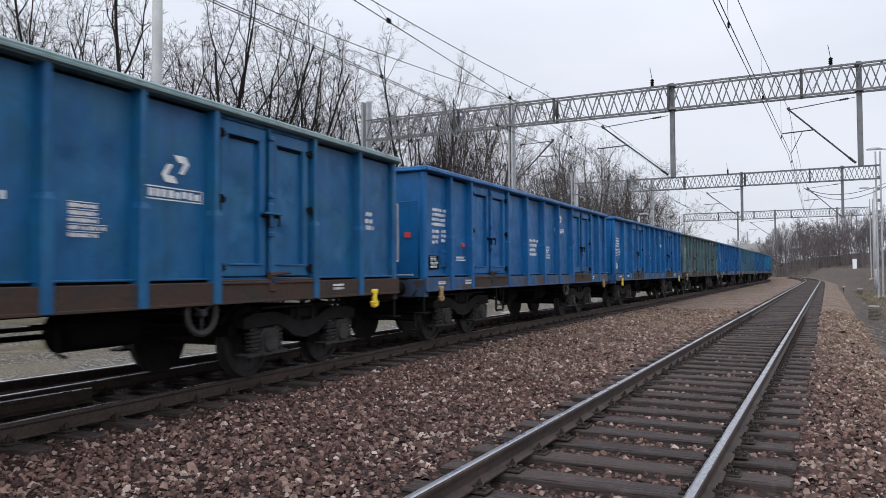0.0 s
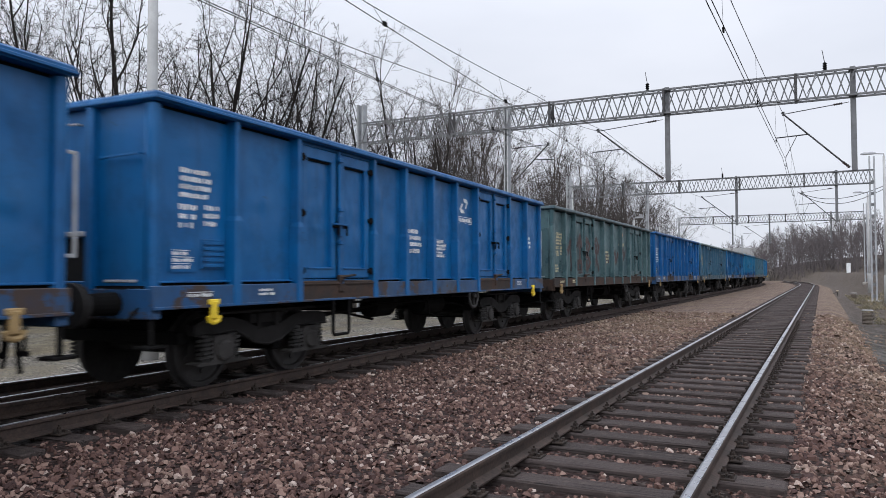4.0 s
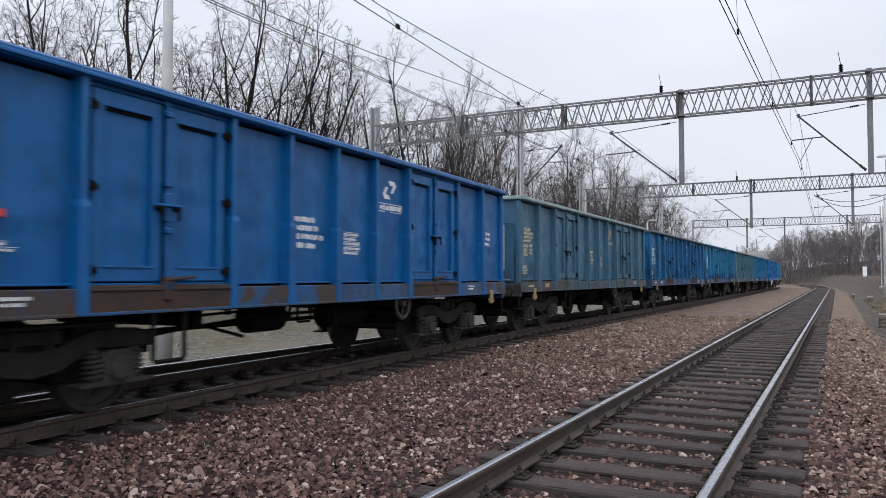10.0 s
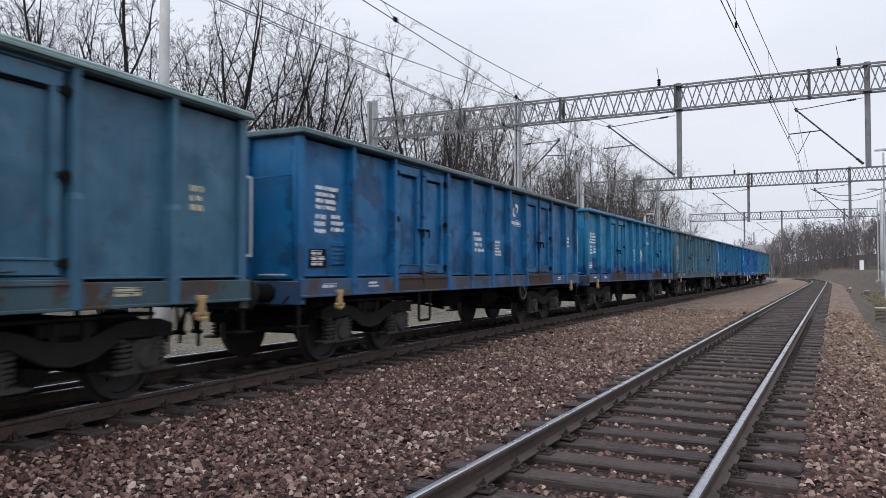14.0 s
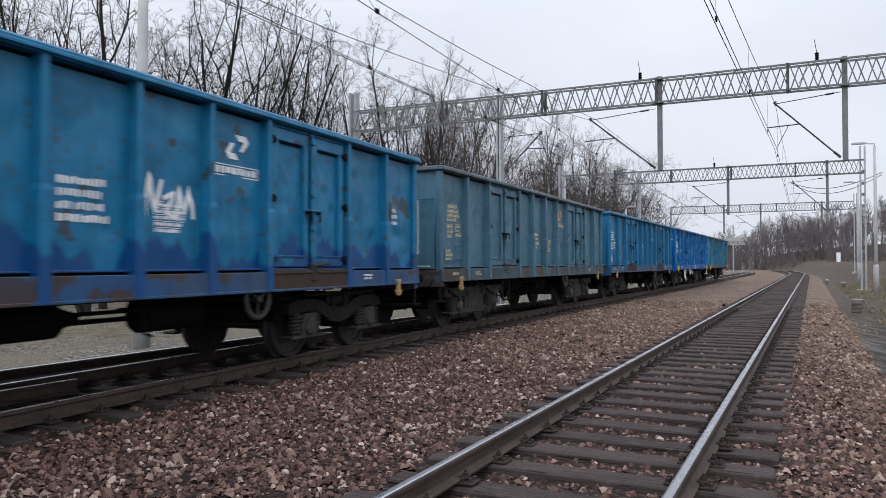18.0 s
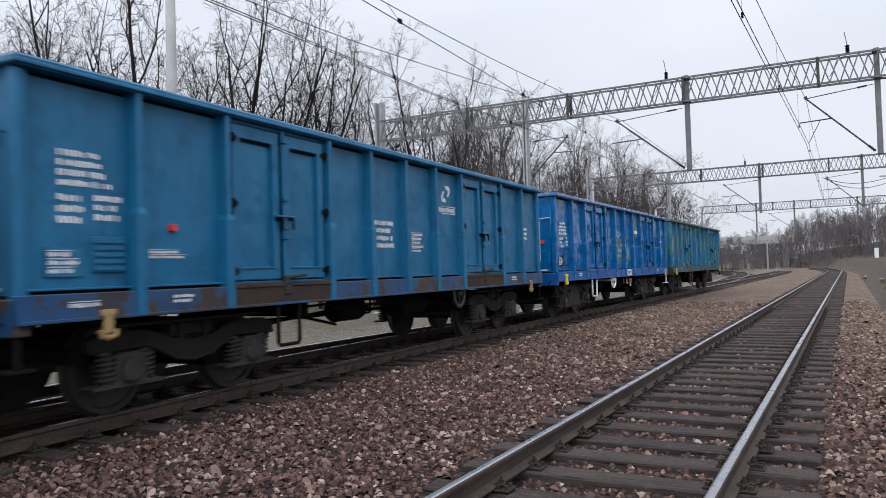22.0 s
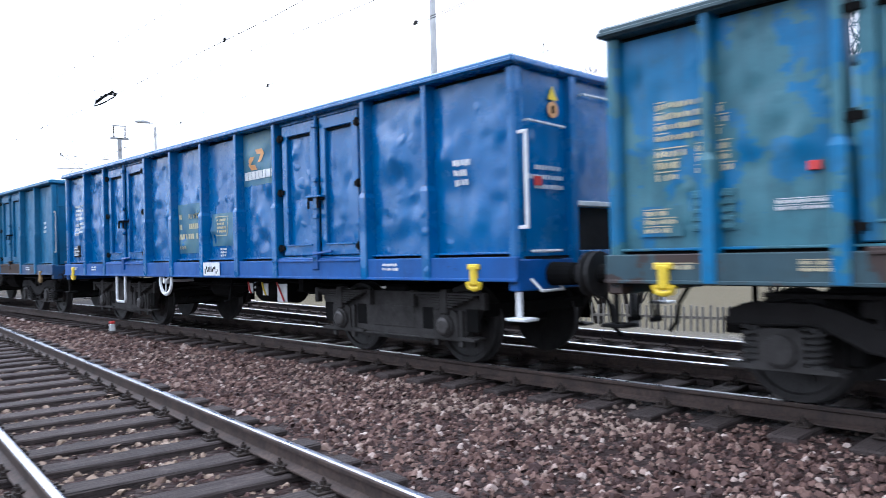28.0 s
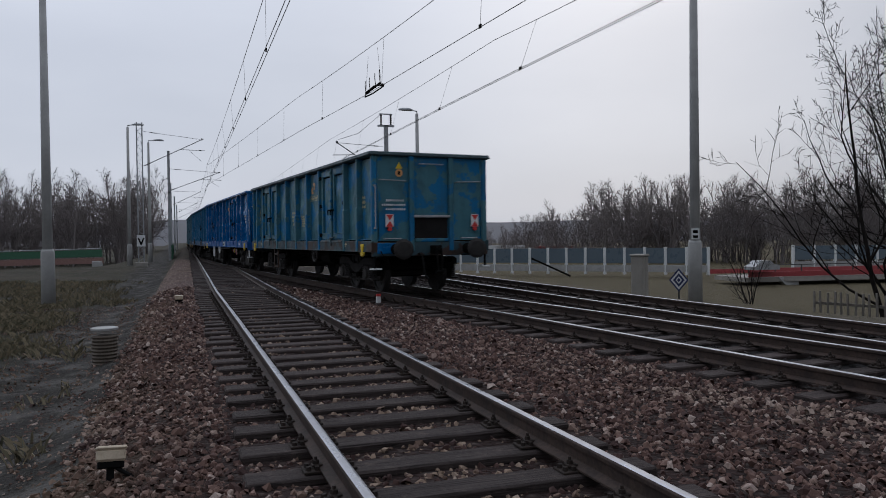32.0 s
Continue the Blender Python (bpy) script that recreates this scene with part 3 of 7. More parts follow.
def build_track(name, label, line, y0, y1, near, rails=(-0.7535, 0.7535), skip=None):
    tr = thing(name, label, "track", kind="structure")
    step = 0.5
    ys = list(np.arange(y0, y1 + 0.01, step))
    for o in rails:
        part("rail", rail_along(line, ys, o), [RAILSIDE, RAILHEAD], tr, "steel rail with a bright worn head")
    sm, fm = sleeper_mesh(), fastening_mesh()
    rnd = random.Random(len(name) * 7 + int(y1))
    count = 0
    y = y0 + 0.3
    while y < y1:
        a = heading(line, y)
        if not (skip and skip(y)):
            part("sleeper", sm, SLEEPER, tr, at=pose(line(y) + rnd.uniform(-0.04, 0.04), y, rnd.uniform(-0.012, 0.004), 0, 0, -math.degrees(a) + rnd.uniform(-0.8, 0.8)))
            count += 1
            if near[0] < y < near[1]:
                for o in rails:
                    x, yy = beside(line, y, o)
                    part("fastening", fm, FASTENER, tr, at=pose(x, yy, 0, 0, 0, -math.degrees(a)))
        y += 0.6 + rnd.uniform(-0.02, 0.02)
    return tr


def build_tracks():
    build_track("track_near", "straight railway track with wooden sleepers and shiny rails", line_near, -110, 150, (-22, 26))
    build_track("track_crossover", "railway crossover on wooden sleepers that carries the train", line_cross, -62, 130, (-18, 26))
    main = build_track("track_main", "railway main line with dark greasy rails", line_main, -110, 6, (-26, 0))
    part("stock_rail", rail_along(line_main, list(np.arange(6.0, 38.1, 0.5)), -0.7535), [RAILSIDE, RAILHEAD], main, "outer rail that runs on into the turnout")
    build_track("track_siding", "railway track that branches off into the distance", line_side, 56, 200, (0, 0))


def build_stones():
    """Loose ballast stones that cover the bed, packed close near the camera's stand and thinner further off."""
    rng = np.random.default_rng(5)
    shapes = []
    tri = np.array([(0, 1, 2)] + [(0, 3, 4), (0, 4, 1), (1, 4, 5), (1, 5, 6), (1, 6, 2), (2, 6, 7), (2, 7, 0), (0, 7, 3)])
    for k in range(24):
        top = np.array([0.3, 2.4, 4.5]) + rng.uniform(-0.5, 0.5, 3)
        ring = np.array([-0.2, 1.1, 2.4, 3.7, 5.0]) + rng.uniform(-0.35, 0.35, 5)
        rt, rb = rng.uniform(0.35, 0.75, 3), rng.uniform(0.8, 1.15, 5)
        pts = [(math.cos(w) * r, math.sin(w) * r, z) for w, r, z in zip(top, rt, rng.uniform(0.35, 0.75, 3))]
        pts += [(math.cos(w) * r, math.sin(w) * r, z) for w, r, z in zip(ring, rb, rng.uniform(-0.55, -0.05, 5))]
        shapes.append(np.array(pts) * (1.0, rng.uniform(0.65, 1.0), rng.uniform(0.8, 1.1)))
    shapes = np.array(shapes)
    xs, ys, sizes = [], [], []
    for y0 in range(-26, 32):
        for u0 in np.arange(-9.8, 2.9, 0.5):
            x0 = line_near(y0 + 0.5) + u0 + 0.25
            r = math.hypot(x0, y0 + 0.5)
            per = 590.0 * min(1.0, (9.5 / r) ** 1.6) if r > 3.4 else 420.0
            if u0 < -5.6:
                per *= 0.42
            n = int(rng.poisson(per * 0.5))
            xs.append(u0 + rng.uniform(0, 0.5, n))
            ys.append(y0 + rng.uniform(0, 1.0, n))
            sizes.append(rng.gamma(8.0, 0.0034, n) * max(1.0, (r / 9.5) ** 0.36))
    u, y, size = np.concatenate(xs), np.concatenate(ys), np.concatenate(sizes)
    x = np.array([line_near(float(v)) for v in y]) + u
    side = x - np.array([line_cross(float(v)) for v in y])
    main = x - np.array([line_main(float(v)) for v in y])
    clear = (np.abs(np.abs(u) - 0.75) > 0.085) & (np.abs(np.abs(side) - 0.75) > 0.085) & ((np.abs(np.abs(main) - 0.75) > 0.085) | (y > 6))
    on = (np.abs(u) < 1.32) | (np.abs(side) < 1.32) | ((np.abs(main) < 1.32) & (y < 6))
    keep = clear & ~(on & (rng.random(len(x)) < 0.12))
    u, y, x, size, on = u[keep], y[keep], x[keep], size[keep], on[keep]
    z = np.array([ballast_height(float(a), float(b)) + 0.02 * noise.noise((float(c) * 1.3, float(b) * 1.3, 5)) for a, b, c in zip(u, y, x)])
    z += rng.uniform(-0.022, 0.026, len(x)) - np.where(on, 0.016, 0.0)
    # strays on the soil beside the shoulder
    sx, sy = rng.uniform(1.2, 5.5, 9500), rng.uniform(-24.0, -4.5, 9500)
    stay = rng.random(9500) > (sx - 1.2) / 3.9
    sx, sy = sx[stay], sy[stay]
    x, y, size = np.concatenate([x, sx]), np.concatenate([y, sy]), np.concatenate([size, rng.gamma(5.0, 0.0036, len(sx))])
    z = np.concatenate([z, [ground_height(float(a), float(b)) + 0.008 for a, b in zip(sx, sy)]])
    n = len(x)
    turn, lean, toward_ = rng.uniform(0, 6.283, n), np.abs(rng.normal(0, 0.6, n)), rng.uniform(0, 6.283, n)
    P = shapes[rng.integers(0, len(shapes), n)] * size[:, None, None]
    c, q = np.cos(turn)[:, None], np.sin(turn)[:, None]
    P = np.stack([P[:, :, 0] * c - P[:, :, 1] * q, P[:, :, 0] * q + P[:, :, 1] * c, P[:, :, 2]], axis=2)
    ax = np.stack([np.cos(toward_), np.sin(toward_), np.zeros(n)], axis=1)[:, None, :]
    c, q = np.cos(lean)[:, None, None], np.sin(lean)[:, None, None]
    P = P * c + np.cross(np.broadcast_to(ax, P.shape), P) * q + ax * (P * ax).sum(axis=2, keepdims=True) * (1 - c)
    V = (P + np.stack([x, y, z], axis=1)[:, None, :]).reshape(-1, 3)
    F = (tri[None] + (np.arange(n) * 8)[:, None, None]).reshape(-1, 3)
    me = bpy.data.meshes.new("ballast_stones")
    me.vertices.add(len(V))
    me.vertices.foreach_set("co", V.astype(np.float32).ravel())
    me.loops.add(F.size)
    me.loops.foreach_set("vertex_index", F.astype(np.int32).ravel())
    me.polygons.add(len(F))
    me.polygons.foreach_set("loop_start", np.arange(0, F.size, 3, dtype=np.int32))
    me.polygons.foreach_set("use_smooth", np.zeros(len(F), dtype=bool))
    me.update(calc_edges=True)
    me.materials.append(STONE)
    tagged(new("ballast_stones", me), "loose angular red-brown and grey ballast stones", "ballast", kind="stuff")


build_ground()
build_ballast()
build_tracks()
build_stones()


# ---- the train ----
HALF, WIDE, TOP, SILL, FLOOR, PITCH = 6.68, 1.46, 3.28, 1.01, 1.25, 14.4
PLAN_A, PLAN_B, PLAN_C, PLAN_D = (5.40, 4.16, 2.16, 1.08), (5.60, 4.63, 2.57, 1.285), (5.37, 4.26, 2.23, 1.14), (5.70, 4.71, 2.51, 1.245)
MESHES = {}


def shared(key, build, materials, smooth=False):
    """One mesh for all alike parts of one paint."""
    if key not in MESHES:
        MESHES[key] = build().mesh(str(key[0]), materials, smooth)
    return MESHES[key]


SHEET = 1.310


@functools.lru_cache(maxsize=None)
def dent_hits(y0, y1, z0, z1, seed):
    rnd = random.Random(seed)
    return [(rnd.uniform(y0, y1), rnd.uniform(z0 + 0.1, z1), rnd.uniform(0.05, 0.24), rnd.uniform(-0.6, 1.0), rnd.uniform(0.6, 1.8)) for _ in range(13)] + [(rnd.uniform(y0, y1), rnd.uniform(z0 + 0.2, z1), rnd.uniform(0.045, 0.10), rnd.choice((-1.3, 1.0)), rnd.uniform(0.4, 2.4)) for _ in range(14)]


def bulge(y0, y1, z0, z1, dent, seed, y, z):
    """How far a loaded steel sheet stands out at a point: pushed out as a whole, dented and creased."""
    i, j = (y - y0) / (y1 - y0), (z - z0) / (z1 - z0)
    edge = min(1.0, 5 * max(0.0, min(i, 1 - i))) * min(1.0, 6 * max(0.0, min(j, 1 - j)))
    o = 0.25
    for cy, cz, r, a, k in dent_hits(y0, y1, z0, z1, seed):
        d = ((y - cy) ** 2 * k + (z - cz) ** 2 / k) / (r * r)
        if d < 9:
            o += a * math.exp(-d) * (0.5 + r * 3)
    o += 0.6 * noise.noise((y * 2.2, z * 2.2, seed * 1.7)) + 0.9 * max(0.0, 0.22 - abs(noise.noise((y * 2.6 + z * 0.9, z * 3.4, seed * 2.3)))) * dent
    return dent * (0.034 if dent < 0.8 else 0.050) * o * edge


def panel_geo(y0, y1, z0, z1, x, dent, seed, s=1):
    """A steel sheet between two posts."""
    ny, nz = (18, 28) if s > 0 else (5, 7)
    v = []
    for j in range(nz + 1):
        for i in range(ny + 1):
            y, z = y0 + (y1 - y0) * i / ny, z0 + (z1 - z0) * j / nz
            v.append((x + s * bulge(y0, y1, z0, z1, dent, seed, y, z), y, z))
    n = ny + 1
    f = [(j * n + i, j * n + i + 1, (j + 1) * n + i + 1, (j + 1) * n + i)[::s] for j in range(nz) for i in range(ny)]
    g = Geo().add(v, f)
    g.box(min(x - s * 0.07, x - s * 0.05), max(x - s * 0.07, x - s * 0.05), y0, y1, z0, z1)
    return g


def post_geo(s):
    """A pressed post: wide and deep below, slimmer above, with a bevelled step between."""
    g = Geo()
    lo = s * 1.27
    for z0, z1, w, hi in ((SILL, 2.00, 0.062, s * 1.455), (2.06, 3.19, 0.038, s * 1.438)):
        o = [(lo, -w - 0.012), (hi - s * 0.012, -w), (hi, -w + 0.012), (hi, w - 0.012), (hi - s * 0.012, w), (lo, w + 0.012)]
        g.prism(o if s > 0 else o[::-1], "z", z0, z1)
    v = [(lo, -0.062, 2.0), (s * 1.455, -0.062, 2.0), (s * 1.455, 0.062, 2.0), (lo, 0.062, 2.0), (lo, -0.038, 2.06), (s * 1.438, -0.038, 2.06), (s * 1.438, 0.038, 2.06), (lo, 0.038, 2.06)]
    g.add(v, [(i, (i + 1) % 4, 4 + (i + 1) % 4, 4 + i)[::s] for i in range(4)])
    return g


def leaf_geo(w, s):
    """A door leaf of width w: a raised frame round a sunken sheet, one folded piece."""
    z0, z1, r = 1.31, 3.13, 0.125
    rings = [(1.330, 0.0, z0, w, z1), (1.372, 0.0, z0, w, z1), (1.384, 0.012, z0 + 0.012, w - 0.012, z1 - 0.012),
             (1.384, r - 0.008, z0 + 0.15, w - r + 0.008, z1 - 0.15), (1.376, r, z0 + 0.158, w - r, z1 - 0.158), (1.318, r, z0 + 0.158, w - r, z1 - 0.158)]
    v, f = [], []
    for x, y0, a, y1, b in rings:
        v += [(s * x, y0, a), (s * x, y1, a), (s * x, y1, b), (s * x, y0, b)]
    for k in range(len(rings) - 1):
        for i in range(4):
            j = (i + 1) % 4
            f.append((4 * k + i, 4 * k + j, 4 * k + 4 + j, 4 * k + 4 + i)[::s])
    return Geo().add(v, f)


def boogie_frame_geo(s):
    """The near or far cheek of a bogie: level over the axle boxes, sagging in the middle."""
    x0, x1 = sorted((s * 0.97, s * 1.10))
    upper = [(-1.50, 0.78), (-1.30, 0.84), (-0.75, 0.84), (-0.52, 0.79), (-0.30, 0.71), (0.0, 0.68), (0.30, 0.71), (0.52, 0.79), (0.75, 0.84), (1.30, 0.84), (1.50, 0.78)]
    lower = [(1.50, 0.66), (0.72, 0.68), (0.52, 0.60), (0.30, 0.50), (0.0, 0.46), (-0.30, 0.50), (-0.52, 0.60), (-0.72, 0.68), (-1.50, 0.66)]
    g = Geo().prism((upper + lower)[::-1], "x", x0, x1)
    g.tube([(s * 1.10, y, z) for y, z in lower], 0.016, 5)
    g.box(*sorted((s * 0.9, s * 1.14)), -1.15, 1.15, 0.885, 0.92, 0.006)
    g.box(*sorted((s * 0.95, s * 1.08)), -0.36, 0.36, 0.74, 0.87, 0.01)
    for y in (-0.2, 0.2):
        g.box(*sorted((s * 1.02, s * 1.11)), y - 0.04, y + 0.04, 0.66, 0.90, 0.01)
    return g


def old_frame_geo(s):
    """A bogie cheek of the older kind, with leaf springs over the axle boxes."""
    x0, x1 = sorted((s * 0.97, s * 1.09))
    g = Geo().prism([(-1.50, 0.72), (-1.42, 0.84), (1.42, 0.84), (1.50, 0.72), (1.24, 0.32), (1.16, 0.30), (0.80, 0.30), (0.62, 0.25), (-0.62, 0.25), (-0.80, 0.30), (-1.16, 0.30), (-1.24, 0.32)][::-1], "x", x0, x1)
    for y in (-1.0, 1.0):
        for k in range(6):
            w = 0.56 - 0.085 * k
            g.box(*sorted((s * 1.085, s * 1.185)), y - w, y + w, 0.82 - 0.030 * k, 0.844 - 0.030 * k, 0.003)
        g.box(*sorted((s * 1.07, s * 1.20)), y - 0.06, y + 0.06, 0.60, 0.88, 0.01)
        for d in (-0.58, 0.58):
            g.box(*sorted((s * 1.08, s * 1.16)), y + d - 0.04, y + d + 0.04, 0.66, 0.86, 0.01)
        g.box(*sorted((s * 1.08, s * 1.13)), y - 0.24, y - 0.17, 0.22, 0.64, 0.008)
        g.box(*sorted((s * 1.08, s * 1.13)), y + 0.17, y + 0.24, 0.22, 0.64, 0.008)
    g.box(*sorted((s * 1.085, s * 1.10)), -0.40, 0.40, 0.40, 0.66, 0.006)
    g.box(*sorted((s * 1.08, s * 1.13)), -1.24, 1.24, 0.285, 0.305, 0.004)
    return g


def spring_geo(s):
    pts = []
    for k in range(46):
        a = k * 0.83
        pts.append((s * 1.06 + 0.085 * math.cos(a), 0.085 * math.sin(a), 0.345 + 0.30 * k / 45))
    g = Geo().tube(pts, 0.019, 5)
    g.turned([(0.335, 0.055), (0.65, 0.055)], (s * 1.06, 0, 0), "z", 8)
    return g


def axle_box_geo(s):
    """A cast axle box with wings that carry the springs, and its round cover."""
    o = [(-0.44, 0.300), (0.44, 0.300), (0.46, 0.325), (0.40, 0.338), (0.19, 0.345), (0.175, 0.60), (0.12, 0.64), (-0.12, 0.64), (-0.175, 0.60), (-0.19, 0.345), (-0.40, 0.338), (-0.46, 0.325)]
    g = Geo().prism(o, "x", *sorted((s * 0.96, s * 1.15)))
    g.turned([(0, 0.135), (0.03, 0.13), (0.045, 0.10), (0.048, 0.05)] if s > 0 else [(0, 0.135), (-0.03, 0.13), (-0.045, 0.10), (-0.048, 0.05)], (s * 1.15, 0, 0.46), "x", 16)
    for k in range(4):
        a = math.pi * (0.25 + 0.5 * k)
        g.turned([(0, 0.016), (s * 0.045, 0.016)], (s * 1.15, 0.11 * math.cos(a), 0.46 + 0.11 * math.sin(a)), "x", 6)
    return g


def wheelset_geo():
    g = Geo().turned([(-1.05, 0.07), (1.05, 0.07)], (0, 0, 0), "x", 10)
    for s in (-1, 1):
        p = [(0.680, 0.30), (0.682, 0.485), (0.708, 0.49), (0.722, 0.466), (0.815, 0.458), (0.818, 0.40), (0.79, 0.385), (0.765, 0.20), (0.80, 0.14), (0.80, 0.08)]
        g.turned([(s * a, r) for a, r in (p if s > 0 else p)], (0, 0, 0), "x", 32)
        for k in range(5):
            a = 2 * math.pi * k / 5
            g.turned([(s * 0.785, 0.035), (s * 0.80, 0.03)], (0, 0.27 * math.cos(a), 0.27 * math.sin(a)), "x", 6)
    return g


def buffer_geo():
    """A side buffer, its plate towards +y."""
    g = Geo().box(-0.17, 0.17, -0.03, 0.0, -0.17, 0.17, 0.01)
    g.turned([(0.0, 0.125), (0.30, 0.115), (0.305, 0.095), (0.46, 0.095)], (0, 0, 0), "y", 16)
    return g


def buffer_plate_geo():
    return Geo().turned([(0.455, 0.12), (0.465, 0.225), (0.49, 0.23), (0.515, 0.17), (0.52, 0.05)], (0, 0, 0), "y", 20)


def coupling_geo():
    g = Geo().box(-0.05, 0.05, -0.02, 0.28, -0.10, 0.10, 0.02)
    g.prism([(0.22, -0.10), (0.40, -0.10), (0.46, 0.0), (0.44, 0.10), (0.38, 0.02), (0.22, 0.10)], "x", -0.035, 0.035)
    for x in (-0.06, 0.06):
        g.tube([(x, 0.36, 0.0), (x, 0.42, -0.25), (x * 0.6, 0.40, -0.50)], 0.02, 6)
    g.turned([(-0.09, 0.03), (0.09, 0.03)], (0, 0.40, -0.50), "x", 8)
    return g


def hose_geo(x):
    return Geo().tube([(x, 0.0, -0.05), (x, 0.18, -0.10), (x + 0.03, 0.33, -0.30), (x + 0.02, 0.36, -0.52), (x - 0.03, 0.42, -0.62)], 0.026, 7)


def hook_geo(s):
    """The yellow tow hook under the sill."""
    g = Geo().box(*sorted((s * 1.40, s * 1.47)), -0.05, 0.05, 0.86, 1.08, 0.02)
    g.tube([(s * 1.44, -0.09, 0.90), (s * 1.44, -0.07, 0.845), (s * 1.44, 0.0, 0.825), (s * 1.44, 0.07, 0.845), (s * 1.44, 0.09, 0.90)], 0.028, 7)
    g.box(*sorted((s * 1.39, s * 1.46)), -0.085, 0.085, 1.03, 1.09, 0.01)
    return g


def step_geo(s, w=0.42, drop=0.55):
    x = s * 1.40
    return Geo().tube([(x, -w / 2, 1.05), (x, -w / 2, 1.05 - drop + 0.03), (x, -w / 2 + 0.03, 1.05 - drop), (x, w / 2 - 0.03, 1.05 - drop), (x, w / 2, 1.05 - drop + 0.03), (x, w / 2, 1.05)], 0.026, 6)


def handwheel_geo(s):
    x = s * 1.40
    g = Geo().turned([(s * p, r) for p, r in ((-0.012, 0.195), (0.014, 0.20), (0.022, 0.235), (0.010, 0.262), (-0.016, 0.262), (-0.020, 0.23), (-0.012, 0.195))], (x, 0, 0.92), "x", 24)
    del g.f[-2:], g.m[-2:]
    for k in range(3):
        a = 2.1 * k + 0.5
        g.tube([(x, 0, 0.92), (x, 0.24 * math.cos(a), 0.92 + 0.24 * math.sin(a))], 0.016, 5)
    g.turned([(-0.05, 0.05), (0.04, 0.04)] if s > 0 else [(0.05, 0.05), (-0.04, 0.04)], (x, 0, 0.92), "x", 10)
    g.tube([(x, 0, 0.92), (s * 0.9, 0, 0.92)], 0.025, 6)
    return g


def grab_geo(s, e):
    """The long flat grab rail at the corner of a wagon's end."""
    x = s * 1.36
    g = Geo().box(*sorted((x - 0.008, x + 0.008)), *sorted((e * 6.745, e * 6.79)), 1.54, 2.50, 0.004)
    g.box(*sorted((x - 0.008, x + 0.008)), *sorted((e * 6.66, e * 6.79)), 2.48, 2.515, 0.004)
    g.box(*sorted((x - 0.008, x + 0.008)), *sorted((e * 6.66, e * 6.79)), 1.525, 1.56, 0.004)
    return g


def glyph(g, side, y0, y1, z0, z1, rnd):
    """One sign that cannot be read: a plain bar of its size."""
    w, h = y1 - y0, z1 - z0
    g.box(*side, y0, y1 - w * rnd.uniform(0.0, 0.3), z0 + h * rnd.choice((0.0, 0.0, 0.12)), z1 - h * rnd.choice((0.0, 0.0, 0.15)))


def text_lines(rows, s, y0, z0, wide, high, rnd, x=SHEET + 0.004, ruled=False):
    """Unreadable lettering: short bars in rows, on some wagons with ruled lines between."""
    g = Geo()
    step = high / rows
    side = sorted((s * x, s * (x + 0.004)))
    for r in range(rows):
        y = y0
        top = z0 + high - step * r
        end = y0 + wide * rnd.uniform(0.65, 1.0)
        z0_, z1_ = top - step * (0.84 if ruled else 0.78), top - step * (0.30 if ruled else 0.14)
        while y < end:
            w = (z1_ - z0_) * rnd.uniform(0.45, 0.7)
            glyph(g, side, y, min(y + w, end + 0.02), z0_, z1_, rnd)
            y += w * (1.3 if rnd.random() < 0.85 else 2.1)
        if ruled:
            g.box(*side, y0, end + 0.02, top - step * 0.14, top - step * 0.04)
    return g


def swoosh_geo(s, y, z, k=1.0):
    """The operator's mark as a plain shape: two hooked blades."""
    g = Geo()
    blade = (((-0.03, 0.15), (0.15, 0.15), (0.21, 0.075), (0.03, 0.075)), ((0.125, 0.075), (0.21, 0.075), (0.12, -0.045), (0.045, -0.045)))
    for sign in (1, -1):
        for quad in blade:
            pts = [Vector((s * (SHEET + 0.012), y + sign * p * k, z + sign * q * k)) for p, q in quad]
            grid = [pts[0].lerp(pts[1], i / 4).lerp(pts[3].lerp(pts[2], i / 4), j / 4) for j in range(5) for i in range(5)]
            g.add([tuple(v) for v in grid], [(j * 5 + i, j * 5 + i + 1, j * 5 + i + 6, j * 5 + i + 5) for j in range(4) for i in range(4)])
    return g


def end_text_geo(rnd):
    """Rows of unreadable signs on a wagon's end."""
    g = Geo()
    for z, y0, n in ((2.15, 0.66, 9), (2.05, 0.62, 12), (1.95, 0.62, 10)):
        for k in range(n):
            x = y0 + k * 0.047
            g.box(x, x + rnd.uniform(0.02, 0.036), 6.632, 6.636, z, z + 0.045)
    return g


def caption_geo(s, y, z, rnd):
    """The operator's name as unreadable signs in a thin frame."""
    g = Geo()
    side = sorted((s * (SHEET + 0.004), s * (SHEET + 0.008)))
    a, b, c, d = y - 0.42, y + 0.42, z, z + 0.14
    for y0, y1, z0, z1 in ((a, b, c, c + 0.012), (a, b, d - 0.012, d), (a, a + 0.012, c + 0.012, d - 0.012), (b - 0.012, b, c + 0.012, d - 0.012)):
        g.box(*side, y0, y1, z0, z1)
    for k in range(8):
        glyph(g, side, a + 0.04 + k * 0.097, a + 0.115 + k * 0.097, c + 0.03, d - 0.03, rnd)
    return g


def vent_frame_geo(s):
    g = Geo()
    x = lambda a, b: sorted((s * a, s * b))
    g.box(*x(1.30, 1.335), -0.19, 0.19, -0.17, 0.17, 0.006)
    for k in range(5):
        g.box(*x(1.33, 1.352), -0.17, 0.17, -0.15 + 0.064 * k, -0.115 + 0.064 * k, 0.003)
    return g


